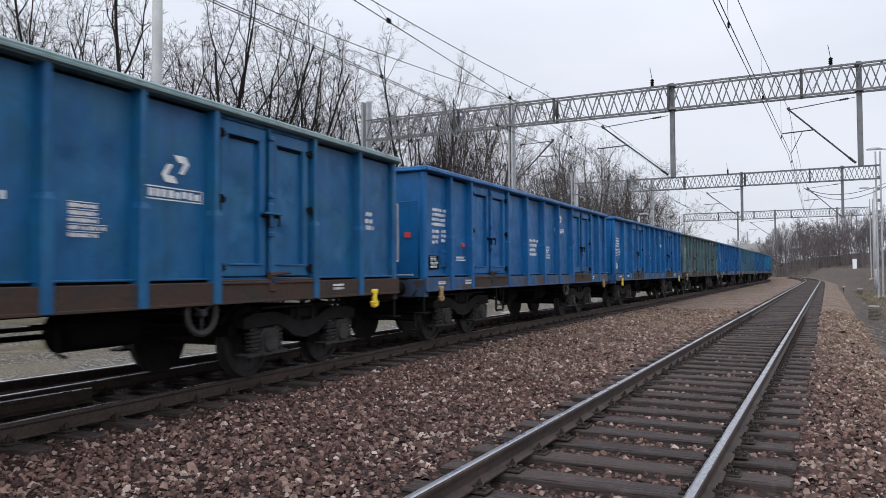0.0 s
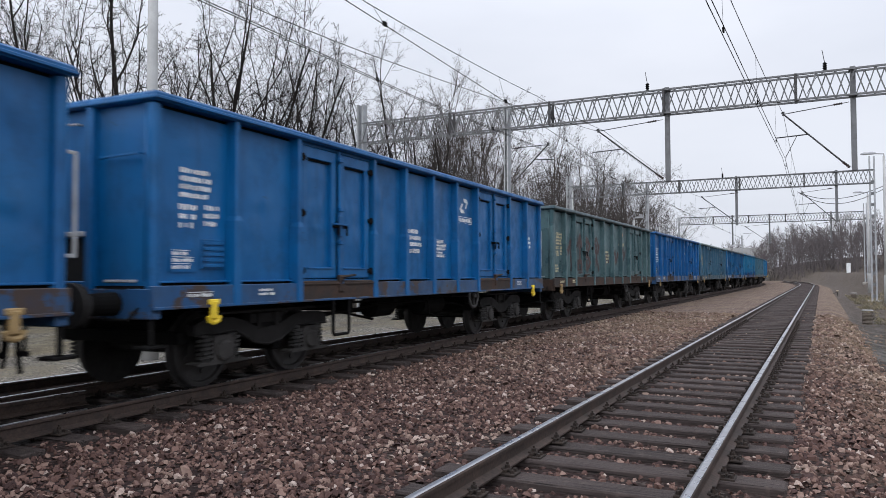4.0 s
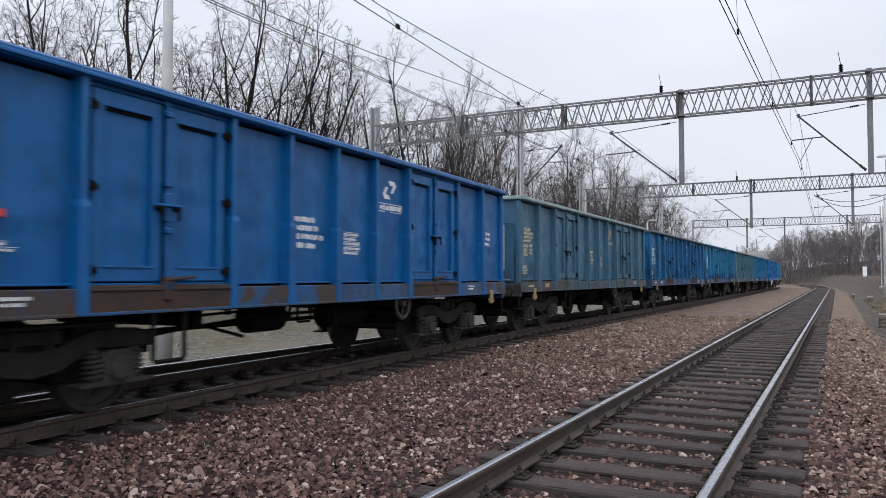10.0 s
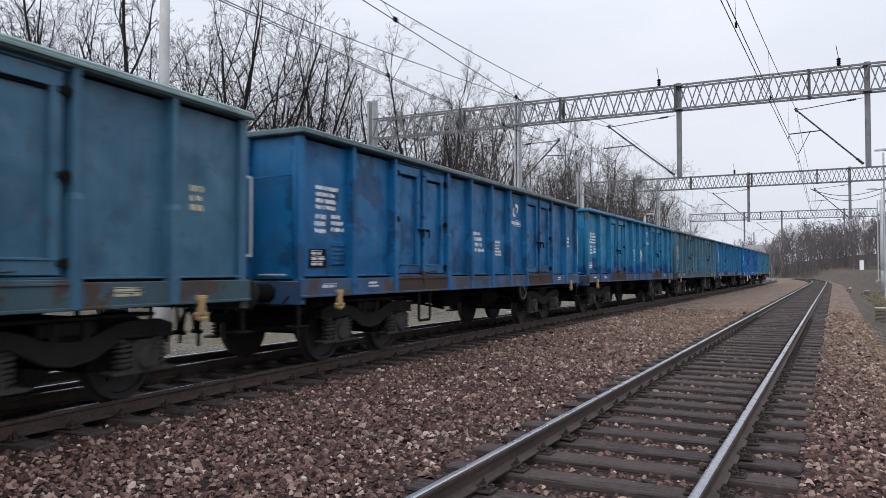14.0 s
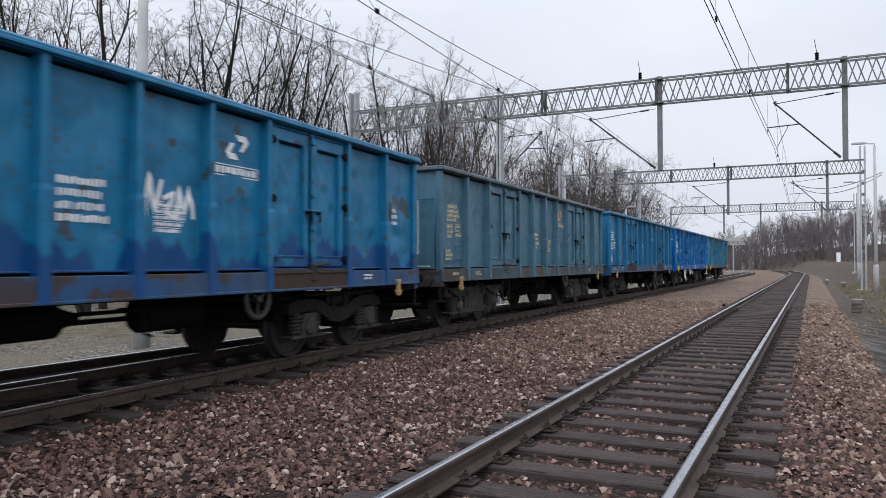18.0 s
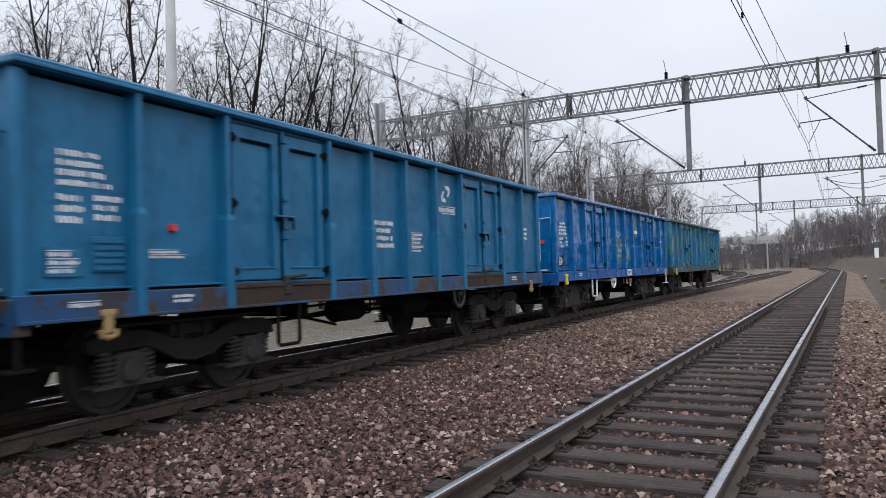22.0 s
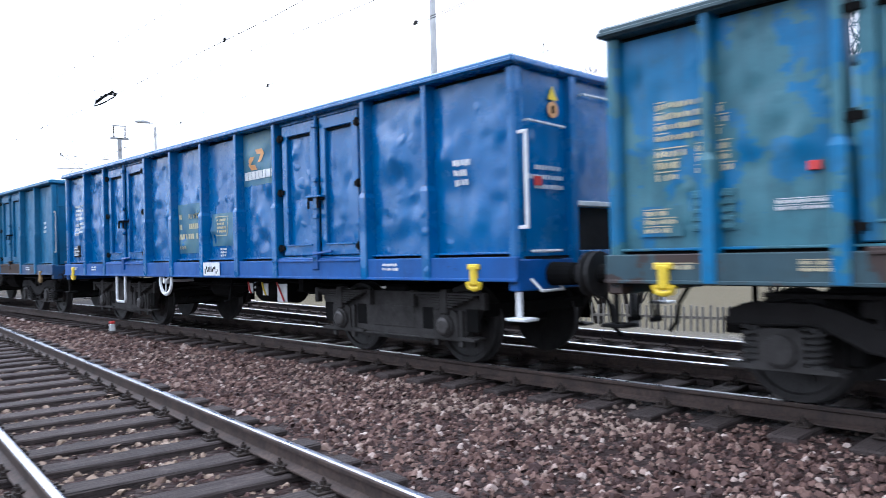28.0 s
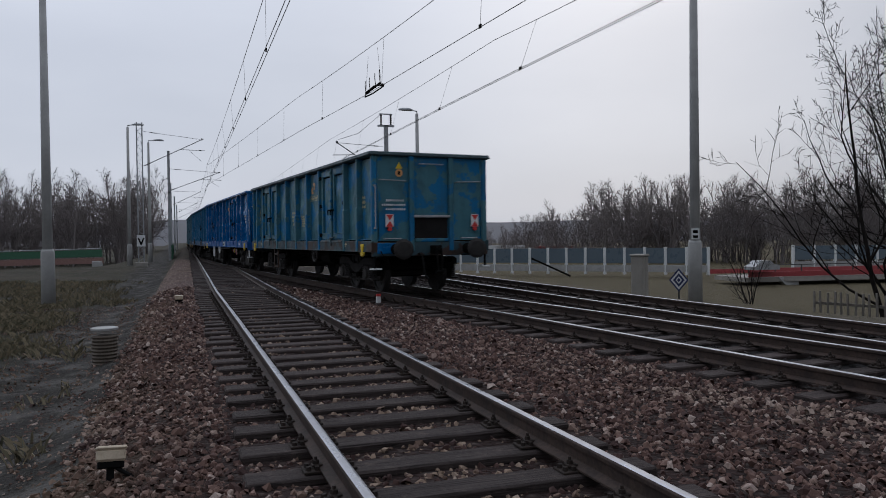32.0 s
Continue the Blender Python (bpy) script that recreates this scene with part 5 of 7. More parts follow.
def dress(lv, w, own, last):
    """What sets single wagons apart."""
    if lv.key == "w10":
        for y0, y1, z0, z1 in ((-1.06, -0.10, 1.40, 2.24), (0.16, 1.05, 1.50, 2.02), (1.2, 2.24, 2.38, 3.17)):
            part("old_paint_patch", patch_geo(lv, y0, y1, z0, z1, 0.005), TEALPATCH, w, "patch of older teal paint", smooth=True)

        def mark(name, words, size, material, y, z):
            me = text_mesh(words, size, material)
            g = Geo().add([(v.co.x + SHEET + 0.013, v.co.y + y, v.co.z + z) for v in me.vertices], [tuple(f.vertices) for f in me.polygons])
            part(name, lv.laid(g, 1), material, w)
        for k, letter in enumerate("RIV MC"):
            if letter != " ":
                mark("letter", letter, 0.12, CREAM, -0.62 + 0.074 * k - (0.016 if k > 1 else 0), 1.98)
        for k, letter in enumerate("Eaos"):
            mark("letter", letter, 0.12, CREAM, -1.0 + 0.072 * k, 1.47)
        for z, y0, n in ((1.98, -1.0, 2), (1.81, -1.0, 2), (1.81, -0.62, 6), (1.64, -1.0, 4), (1.64, -0.66, 3), (1.64, -0.36, 2)):
            for k in range(n):
                part("number_bar", lv.laid(Geo().box(SHEET + 0.006, SHEET + 0.010, y0 + 0.073 * k, y0 + 0.073 * k + 0.05, z, z + 0.09), 1), CREAM, w)
        g = Geo()
        for z in (1.96, 1.66):
            g.box(SHEET + 0.006, SHEET + 0.010, 0.34, 0.70, z, z + 0.012)
        for y in (0.34, 0.688):
            g.box(SHEET + 0.006, SHEET + 0.010, y, y + 0.012, 1.66, 1.97)
        part("stencil_frame", lv.laid(g, 1), CREAM, w)
        part("stencil_text", lv.laid(text_lines(4, 1, 0.37, 1.70, 0.29, 0.24, random.Random(5), SHEET + 0.006), 1), CREAM, w)
        part("white_label", lv.laid(text_lines(3, 1, 0.42, 1.32, 0.22, 0.15, random.Random(6), SHEET + 0.006), 1), WHITE, w)
        part("white_plate", Geo().box(1.446, 1.450, 0.08, 0.62, 1.03, 1.24), WHITE, w, "white stencilled plate")
        rnd = random.Random(14)
        for k in range(11):
            y, z = 0.13 + 0.041 * k, rnd.choice((1.06, 1.09, 1.13))
            part("plate_mark", Geo().box(1.45, 1.453, y, y + rnd.uniform(0.015, 0.035), z, z + rnd.uniform(0.03, 0.09)), BLACK, w)
        for y, r, m in ((0.95, 0.06, RED), (1.38, 0.075, YELLOW), (1.85, 0.13, RED)):
            tag_ = part("brake_tag", Geo().box(1.10, 1.115, y - r, y + r, 0.84 - 1.6 * r, 0.90, 0.004), WHITE, w, "white brake change-over plate")
            part("tag_lever", Geo().tube([(1.125, y - 0.9 * r, 0.92), (1.13, y - 0.2 * r, 0.80), (1.13, y + 0.6 * r, 0.84 - 1.5 * r)], 0.014, 6), m, tag_)
        part("brand_lettering", lv.laid(text_block(1.25, 2.14, 2.47, 0.12), 1), WHITE, w)
    if lv.key in ("w10", "w11", "w1", "w4"):
        for e in (-1,) if last else (-1, 1):
            part("red_reflector", Geo().box(0.96, 1.08, *sorted((e * 6.625, e * 6.64)), 1.98, 2.08, 0.004), RED, w, "red square marker")
    if lv.key in ("w1", "w4", "w9", "w11"):
        part("red_marker", Geo().box(SHEET - 0.02, SHEET + 0.05, -4.95, -4.86, 1.85, 1.92, 0.004), RED, w, "red square marker")
        part("white_label", lv.laid(text_lines(2, 1, -5.2, 1.56, 0.5, 0.1, random.Random(8), SHEET + 0.006, True), 1), WHITE, w)
    if lv.key in ("w10", "w11"):
        part("end_sign", Geo().prism([(0.68, 2.90), (0.84, 2.90), (0.76, 3.05)], "y", 6.632, 6.64), YELLOW, w, "yellow warning triangle")
        part("end_sign", Geo().turned([(6.632, 0.088), (6.64, 0.088)], (0.76, 0, 2.80), "y", 18), ORANGE, w, "round orange warning sign")
        part("sign_mark", Geo().box(0.735, 0.785, 6.64, 6.643, 2.76, 2.84), BLACK, w)
        own("end_lettering", ("endtext", 1), lambda: end_text_geo(random.Random(4)), WHITE)
    if last:
        for x in (-1.08, 1.0):
            tail = part("tail_board", Geo().box(x - 0.095, x + 0.095, 6.65, 6.67, 1.56, 1.86, 0.01), WHITE, w, "white and red tail-of-train board")
            for z, tip in ((1.57, 1.70), (1.85, 1.72)):
                part("tail_triangle", Geo().prism([(x - 0.09, z), (x + 0.09, z), (x, tip)], "y", 6.671, 6.676), RED, tail)
            part("tail_lamp", Geo().turned([(6.64, 0.05), (6.69, 0.045)], (x, 0, 1.52), "y", 10), RED, tail)
        ladder = part("ladder", Geo().box(1.40, 1.435, -2.96, -2.89, 0.36, 1.05, 0.006), SILLRUST, w, "rusty brown step ladder")
        part("ladder_rail", Geo().box(1.40, 1.435, -2.44, -2.37, 0.36, 1.05, 0.006), SILLRUST, ladder)
        for z in (0.38, 0.80):
            part("ladder_rung", Geo().box(1.395, 1.44, -2.90, -2.43, z, z + 0.05, 0.006), SILLRUST, ladder)
        own("headlight_cover", ("blue", 1), lambda: Geo().box(0.70, 1.30, 6.682, 6.695, 0.96, 1.2, 0.01), PAINTS[10])
    if lv.key == "w3":
        sprayed(lv, [(-5.42, [(0.0, 0.0), (0.02, 0.95), (0.3, 0.5), (0.58, 0.95), (0.62, 0.0)]), (-4.07, [(0.0, 0.3), (0.0, 1.1)]), (-4.07, [(-0.24, 0.75), (0.0, 1.12), (0.24, 0.75)]),
                     (-4.07, [(-0.18, 0.0), (-0.18, 0.3), (0.18, 0.3), (0.18, 0.0), (-0.18, 0.0)]), (-3.13, [(-0.18, 0.0), (-0.18, 1.05), (0.2, 0.82), (-0.12, 0.55), (0.22, 0.28), (-0.18, 0.0)]),
                     (-1.93, [(-0.17, 0.95), (0.0, 1.12), (0.17, 0.95), (0.0, 0.80), (-0.17, 0.95)]), (-1.93, [(-0.38, 0.9), (-0.2, 0.62), (0.0, 0.72), (0.2, 0.62), (0.36, 0.9)]), (-1.93, [(0.0, 0.8), (0.0, 0.4)]),
                     (-1.93, [(-0.3, 0.0), (0.0, 0.42), (0.3, 0.0)]), (-0.95, [(0.0, 0.25), (0.15, 0.6), (0.25, 0.3), (0.45, 0.65), (0.6, 0.3)]), (0.35, [(0.0, 0.3), (0.3, 0.75), (0.4, 0.3), (0.7, 0.7)]),
                     (1.6, [(0.0, 0.5), (0.3, 0.9), (0.35, 0.45), (0.65, 0.85)])], "graffiti_stroke", GRAFFITI, w, "brown spray-paint stroke", 0.15)
    if lv.key == "w7":
        sprayed(lv, [(0.16, [(0.0, 0.35), (0.06, 0.85), (0.14, 0.45), (0.24, 0.8)]), (0.42, [(0.0, 0.6), (0.16, 0.68), (0.04, 0.45), (0.18, 0.4)]), (0.62, [(0.0, 0.4), (0.04, 0.75), (0.12, 0.45), (0.2, 0.75), (0.26, 0.4)]),
                     ], "scrawl", WHITE, w, "white spray-paint scrawl", 0.05)


def text_block(y0, y1, z, high):
    """A name as a row of plain bars."""
    g, step = Geo(), (y1 - y0) / 8
    for k in range(8):
        g.box(SHEET + 0.008, SHEET + 0.015, y0 + k * step, y0 + (k + 0.82) * step, z, z + high)
    return g


TRAIN_OFF = ((0, -0.07), (6, 0.16), (9, 0.34), (13, 0.06), (19, -0.41), (23, -0.11), (24.5, -0.08), (26.5, -0.36), (27, -0.2), (28, 0.13), (29, 0.33), (30, 0.55), (31, 0.5), (32, 0.35))


def train_place(t):
    """How far the first corner of the second wagon has come along the line, in metres."""
    off = TRAIN_OFF[-1][1]
    for (a, p), (b, q) in zip(TRAIN_OFF[:-1], TRAIN_OFF[1:]):
        if t <= b:
            off = p + (q - p) * smooth_step(a, b, t)
            break
    return 11.790 - 5.1314 * t - 0.02127 * t * t + off


LINE_Y = np.arange(-330.0, 331.0, 1.0)
LINE_X = np.array([line_cross(float(y)) for y in LINE_Y])
LINE_S = np.concatenate([[0.0], np.cumsum(np.hypot(np.diff(LINE_X), np.diff(LINE_Y)))])
LINE_S -= np.interp(0.0, LINE_Y, LINE_S)


def on_line(s):
    y = float(np.interp(s, LINE_S, LINE_Y))
    x = float(np.interp(s, LINE_S, LINE_X))
    return x, y


def wagon_pose(s):
    """Both bogie pivots stand on the line."""
    (xa, ya), (xb, yb) = on_line(s - 4.3), on_line(s + 4.3)
    return pose((xa + xb) / 2, (ya + yb) / 2, 0, 0, 0, -math.degrees(math.atan2(xb - xa, yb - ya)))


PAINTS = [
    wagon_paint("mid_blue_paint", (0.0056, 0.077, 0.2037), (0.0168, 0.127, 0.2467), 0.6, 0.4, (0.010, 0.092, 0.190), 0.3),
    wagon_paint("blue_paint", (0.0042, 0.0816, 0.2353), (0.0091, 0.1284, 0.3172), 0.5, 0.3),
    wagon_paint("fresh_blue_paint", (0.0018, 0.0864, 0.2512), (0.0042, 0.1199, 0.3131), 0.4, 0.15),
    wagon_paint("grey_green_paint", (0.0601, 0.1103, 0.1201), (0.0993, 0.1604, 0.1626), 0.6, 0.55, (0.034, 0.077, 0.085), 0.35),
    wagon_paint("clean_blue_paint", (0.0021, 0.0802, 0.2443), (0.0049, 0.1085, 0.308), 0.4, 0.15),
    wagon_paint("grey_teal_paint", (0.032, 0.096, 0.155), (0.055, 0.135, 0.198), 0.7, 0.9),
    wagon_paint("scuffed_blue_paint", (0.0033, 0.083, 0.216), (0.0117, 0.131, 0.271), 0.6, 0.6, (0.003, 0.048, 0.126), 0.35),
    wagon_paint("light_blue_paint", (0.005, 0.1299, 0.2612), (0.018, 0.1725, 0.304), 0.6, 1.0, (0.039, 0.045, 0.047), 0.04, band=(0.003, 0.052, 0.172)),
    wagon_paint("slate_paint", (0.0467, 0.1176, 0.1673), (0.0715, 0.1640, 0.2152), 0.6, 0.5),
    wagon_paint("teal_blue_paint", (0.009, 0.1161, 0.2412), (0.016, 0.1514, 0.2884), 0.5, 0.25),
    wagon_paint("cobalt_paint", (0.001, 0.096, 0.285), (0.003, 0.143, 0.37), 0.6, 0.05, dents=0.5, rough=0.20, gloss=0.5, dirt=0.35, pitted=0.35),
    wagon_paint("patched_teal_paint", (0.052, 0.157, 0.195), (0.071, 0.186, 0.224), 0.6, 0.35, (0.006, 0.140, 0.31), 0.52, rough=0.36, dents=0.4, pitted=0.3),
]
GRAB = plain_paint("worn_pale_grab_paint", (0.33, 0.34, 0.35), 0.55, 0.5, 0.0, (0.12, 0.12, 0.12), 7.0)
GRAFFITI = plain_paint("brown_spray_paint", (0.048, 0.022, 0.021), 0.6, 0.3, 0.0, (0.06, 0.06, 0.055), 6.0)
RIM_GREEN = wagon_paint("pale_green_rim_paint", (0.15, 0.22, 0.22), (0.2, 0.26, 0.25), 0.5, 0.3)
RIM_DARK = wagon_paint("dark_rim_paint", (0.045, 0.075, 0.085), (0.06, 0.10, 0.115), 0.5, 0.4)
SILLBLUE = wagon_paint("blue_sill_paint", (0.014, 0.07, 0.18), (0.05, 0.05, 0.045), 0.7, 1.0, (0.050, 0.033, 0.026), 0.40)
SILLTEAL = wagon_paint("rusted_teal_sill_paint", (0.030, 0.062, 0.078), (0.05, 0.09, 0.10), 0.6, 0.9, (0.048, 0.030, 0.023), 0.45)
SILLCOBALT = wagon_paint("cobalt_sill_paint", (0.004, 0.075, 0.29), (0.010, 0.10, 0.33), 0.5, 0.2)
LIVERIES = [
    Livery("w0", PAINTS[0], SILLRUST, WHITE, "patchy blue open goods wagon with a rusty sill", RIM_GREEN, 0.5, hook=YELLOW, seed=1),
    Livery("w1", PAINTS[1], SILLBLUE, WHITE, "dull blue open goods wagon with white lettering", None, 0.5, plan=PLAN_B, seed=2),
    Livery("w2", PAINTS[2], SILLBLUE, WHITE, "bright blue open goods wagon with white lettering", None, 0.5, seed=3, hook=YELLOW),
    Livery("w3", PAINTS[3], SILLRUST, CREAM, "faded grey-green open goods wagon with brown graffiti", RIM_DARK, 0.5, plan=PLAN_B, seed=4, logo=ORANGE, ruled=True, wheel=GREASE),
    Livery("w4", PAINTS[4], SILLBLUE, WHITE, "clean blue open goods wagon with white lettering", None, 0.4, seed=5),
    Livery("w5", PAINTS[5], SILLTEAL, CREAM, "grey-teal open goods wagon with rust at the corners", RIM_GREEN, 0.6, seed=6, logo=ORANGE, ruled=True),
    Livery("w6", PAINTS[6], SILLBLUE, WHITE, "scuffed blue open goods wagon with white lettering", RIM_DARK, 0.6, seed=7),
    Livery("w7", PAINTS[7], SILLBLUE, WHITE, "scraped light blue open goods wagon with white scrawls", None, 0.7, seed=8),
    Livery("w8", PAINTS[8], SILLTEAL, CREAM, "dark slate open goods wagon with cream lettering", RIM_DARK, 0.5, seed=9, logo=ORANGE, old=True, ruled=True),
    Livery("w9", PAINTS[9], SILLBLUE, WHITE, "teal-blue open goods wagon with white lettering", None, 0.4, seed=10, wheel=GREASE),
    Livery("w10", PAINTS[10], SILLCOBALT, WHITE, "glossy cobalt open goods wagon, dented all over", None, 0.85, old=True, hook=YELLOW, plan=PLAN_C, seed=11, logo=ORANGE, frames=WHITE, wheel=WHITE, hand=-1.46, hand_step=-3.5),
    Livery("w11", PAINTS[11], SILLTEAL, CREAM, "patchy teal and blue open goods wagon, the train's last", RIM_DARK, 0.75, hook=YELLOW, plan=PLAN_D, seed=12, logo=ORANGE, ruled=True),
]
TRAIN = []
for number in (-3, -2, -1, *range(12)):
    TRAIN.append((number, *build_wagon(LIVERIES[number if number >= 0 else {-3: 5, -2: 1, -1: 3}[number]], number == 11)))


# ---- lineside steelwork ----
def build_gantry(y, x0, x1, posts, masts, low=7.72, top=8.65, ends=()):
    ga = thing("catenary_gantry", "grey lattice steel gantry that carries the overhead wires over the tracks", "gantry", group="gantries over the tracks")
    deep = 0.45
    for z in (low, top):
        for d in (0, deep):
            part("chord", Geo().box(x0, x1, y + d - 0.035, y + d + 0.035, z - 0.033, z + 0.033), AGEDZINC, ga)
    n = int((x1 - x0) / 0.62)
    pitch = (x1 - x0) / n
    a = Geo().bar((0, 0, low), (pitch / 2, 0, top), 0.04).mesh("brace", [AGEDZINC])
    b = Geo().bar((pitch / 2, 0, top), (pitch, 0, low), 0.04).mesh("brace", [AGEDZINC])
    for i in range(n):
        for d in (0, deep):
            if d and i == n - 1:
                continue
            shift = x0 + (i + (0.5 if d else 0.0)) * pitch
            part("brace", a, AGEDZINC, ga, at=pose(shift, y + d, 0))
            part("brace", b, AGEDZINC, ga, at=pose(shift, y + d, 0))
    for x in posts:
        gz = ground_height(x, y) - 0.1
        slim = x not in ends
        for dx in (-0.07, 0.07) if slim else (-0.14, 0.14):
            part("post_channel", Geo().box(x + dx - (0.03 if slim else 0.05), x + dx + (0.03 if slim else 0.05), y + 0.05, y + 0.40, gz, top + (0.95 if x in ends else 0.0)), GALV, ga)
        for k in range(int((top - gz) / 0.8)):
            z = gz + 0.4 + 0.8 * k
            part("post_plate", Geo().box(x - (0.05 if slim else 0.12), x + (0.05 if slim else 0.12), y + 0.055, y + 0.075, z, z + 0.22), AGEDZINC, ga)
        part("footing", Geo().box(x - 0.4, x + 0.4, y - 0.2, y + 0.65, gz - 0.3, gz + 0.22, 0.03), OLDCONCRETE, ga)
    for x in masts:
        part("hanging_mast", Geo().box(x - 0.09, x + 0.09, y + 0.13, y + 0.31, 5.02, top + 0.12, 0.012), AGEDZINC, ga)
        for z in (low, top):
            part("mast_clamp", Geo().box(x - 0.13, x + 0.13, y + 0.1, y + 0.34, z - 0.06, z + 0.06), DARKSTEEL, ga)
    for x in (x0 + (x1 - x0) * k / 5 for k in range(1, 5)):
        g = Geo()
        for d in (0.0, deep):
            g.box(x - 0.045, x + 0.045, y + d - 0.045, y + d + 0.045, low - 0.045, top + 0.045)
        g.bar((x, y, low), (x, y + deep, top), 0.05).bar((x, y + deep, low), (x, y, top), 0.05)
        part("cross_frame", g, DARKSTEEL, ga)
    return ga


def build_cantilever(y, mast_x, wire_x, foot=5.12, head=7.27, tie=7.5, wire=5.6):
    """A swivelling bracket: strut, tie with insulators, registration arm and steady arm."""
    s = -1 if wire_x < mast_x else 1
    cl = thing("cantilever_bracket", "dark steel cantilever bracket with ribbed brown insulators", "bracket", group="brackets for the wires")
    a, b = Vector((mast_x + s * 0.1, y + 0.2, foot)), Vector((wire_x, y + 0.2, head))
    d = (b - a)
    part("strut", Geo().tube([a + d * 0.10, b + d * 0.03], 0.03, 7), DARKSTEEL, cl)
    part("insulator", insulator_geo(a + d * 0.01, a + d * 0.11, 0.06, 4), PORCELAIN, cl)
    t0 = Vector((mast_x + s * 0.1, y + 0.2, tie))
    dt = b - t0
    part("tie", Geo().tube([t0 + dt * 0.22, b], 0.016, 6), DARKSTEEL, cl)
    part("tie_end", Geo().tube([t0, t0 + dt * 0.11], 0.012, 6), DARKSTEEL, cl)
    part("insulator", insulator_geo(t0 + dt * 0.10, t0 + dt * 0.23, 0.045, 5), PORCELAIN, cl)
    m = a + d * 0.62
    arm = Vector((wire_x + s * 0.25, y + 0.2, m.z - 0.05))
    part("registration_arm", Geo().tube([m, arm], 0.022, 6), DARKSTEEL, cl)
    part("steady_arm", Geo().tube([m + (arm - m) * 0.35, Vector((wire_x - s * 0.05, y + 0.2, wire + 0.05))], 0.014, 6), DARKSTEEL, cl)
    part("wire_clamp", Geo().box(wire_x - 0.04, wire_x + 0.04, y + 0.16, y + 0.24, head - 0.05, head + 0.09), DARKSTEEL, cl)
    return cl


def insulator_geo(a, b, r, ribs):
    a, b = Vector(a), Vector(b)
    pts, rs = [], []
    for k in range(ribs * 2 + 1):
        pts.append(a + (b - a) * (k / (ribs * 2)))
        rs.append(r if k % 2 else r * 0.5)
    return Geo().tube(pts, rs, 8)


def build_horn(x, y, z):
    """A surge arrester with its horn on top of a gantry."""
    h = thing("surge_arrester", "black ribbed surge arrester with a wire horn on a gantry", "arrester", group="arresters")
    part("arrester_body", insulator_geo((x, y, z), (x, y, z + 0.32), 0.085, 4), BLACK, h)
    part("horn", Geo().tube([(x, y, z + 0.3), (x - 0.04, y, z + 0.55), (x - 0.08, y, z + 0.8)], 0.013, 5), DARKSTEEL, h)
    part("earth_lead", Geo().tube([(x, y, z), (x - 0.3, y, z - 0.2), (x - 0.6, y, z - 0.75)], 0.012, 5), COPPER, h)


def sag(points, drop, steps=8):
    out = []
    for p, q in zip(points[:-1], points[1:]):
        for k in range(steps):
            f = k / steps
            out.append((p[0] + (q[0] - p[0]) * f, p[1] + (q[1] - p[1]) * f, p[2] + (q[2] - p[2]) * f - drop * 4 * f * (1 - f)))
    return out + [points[-1]]


def build_wire(contact, carrier, drop, label, doubled=False):
    wi = thing("overhead_wire", label, "overhead wire", group="overhead wires")
    offs = (-0.04, 0.04) if doubled else (0.0,)
    for o in offs:
        part("contact_wire", Geo().tube([(x + o, y, z) for x, y, z in contact], 0.0085, 5), COPPER, wi)
    if carrier:
        c = sag(carrier, drop)
        part("carrier_wire", Geo().tube(c, 0.0085, 5), COPPER, wi)
        cy, cx, cz = [p[1] for p in c], [p[0] for p in c], [p[2] for p in c]
        ky, kx, kz = [p[1] for p in contact], [p[0] for p in contact], [p[2] for p in contact]
        y = max(cy[0], ky[0]) + 2.5
        while y < min(cy[-1], ky[-1]):
            p = (float(np.interp(y, cy, cx)), y, float(np.interp(y, cy, cz)))
            q = (float(np.interp(y, ky, kx)), y, float(np.interp(y, ky, kz)))
            part("dropper", Geo().tube([p, q], 0.0045, 4), COPPER, wi)
            part("dropper_clip", Geo().box(q[0] - 0.015, q[0] + 0.015, y - 0.05, y + 0.05, q[2] - 0.02, q[2] + 0.06), BLACK, wi)
            y += 6.2
    return wi


def build_lamp_post(x, y, high, arm, base=None, label="tall grey concrete lamp post with a flat lamp head", thick=0.16):
    gz = ground_height(x, y) if base is None else base
    lp = thing("lamp_post", label, "lamp post", group="lamp posts by the line")
    part("pole", Geo().tube([(x, y, gz - 0.3), (x, y, gz + high)], [thick, thick * 0.6], 12), CONCRETE, lp, smooth=True)
    part("collar", Geo().tube([(x, y, gz - 0.2), (x, y, gz + 1.7), (x, y, gz + 1.78)], [thick * 1.28, thick * 1.22, thick], 12), CONCRETE, lp, smooth=True)
    part("arm", Geo().tube([(x, y, gz + high - 0.1), (x, y, gz + high + 0.15), (x + arm[0] * 0.7, y + arm[1] * 0.7, gz + high + 0.22)], 0.04, 7), GALV, lp)
    head = Vector((x + arm[0], y + arm[1], gz + high + 0.22))
    side = Vector((arm[0], arm[1], 0)).normalized()
    ln = Vector((-side.y, side.x, 0))
    outline = [(-0.45, -0.1), (-0.30, -0.16), (0.25, -0.14), (0.42, -0.05), (0.42, 0.05), (0.25, 0.14), (-0.30, 0.16), (-0.45, 0.1)]
    v = [head + side * p + ln * q + Vector((0, 0, h)) for h, k in ((-0.05, 1.0), (0.03, 1.0), (0.10, 0.6)) for p, q in [(a * k, b * k) for a, b in outline]]
    n = len(outline)
    f = [tuple(range(n))[::-1], tuple(range(2 * n, 3 * n))] + [(r * n + i, r * n + (i + 1) % n, (r + 1) * n + (i + 1) % n, (r + 1) * n + i) for r in (0, 1) for i in range(n)]
    part("lamp_head", Geo().add(v, f), GALV, lp)
    return lp


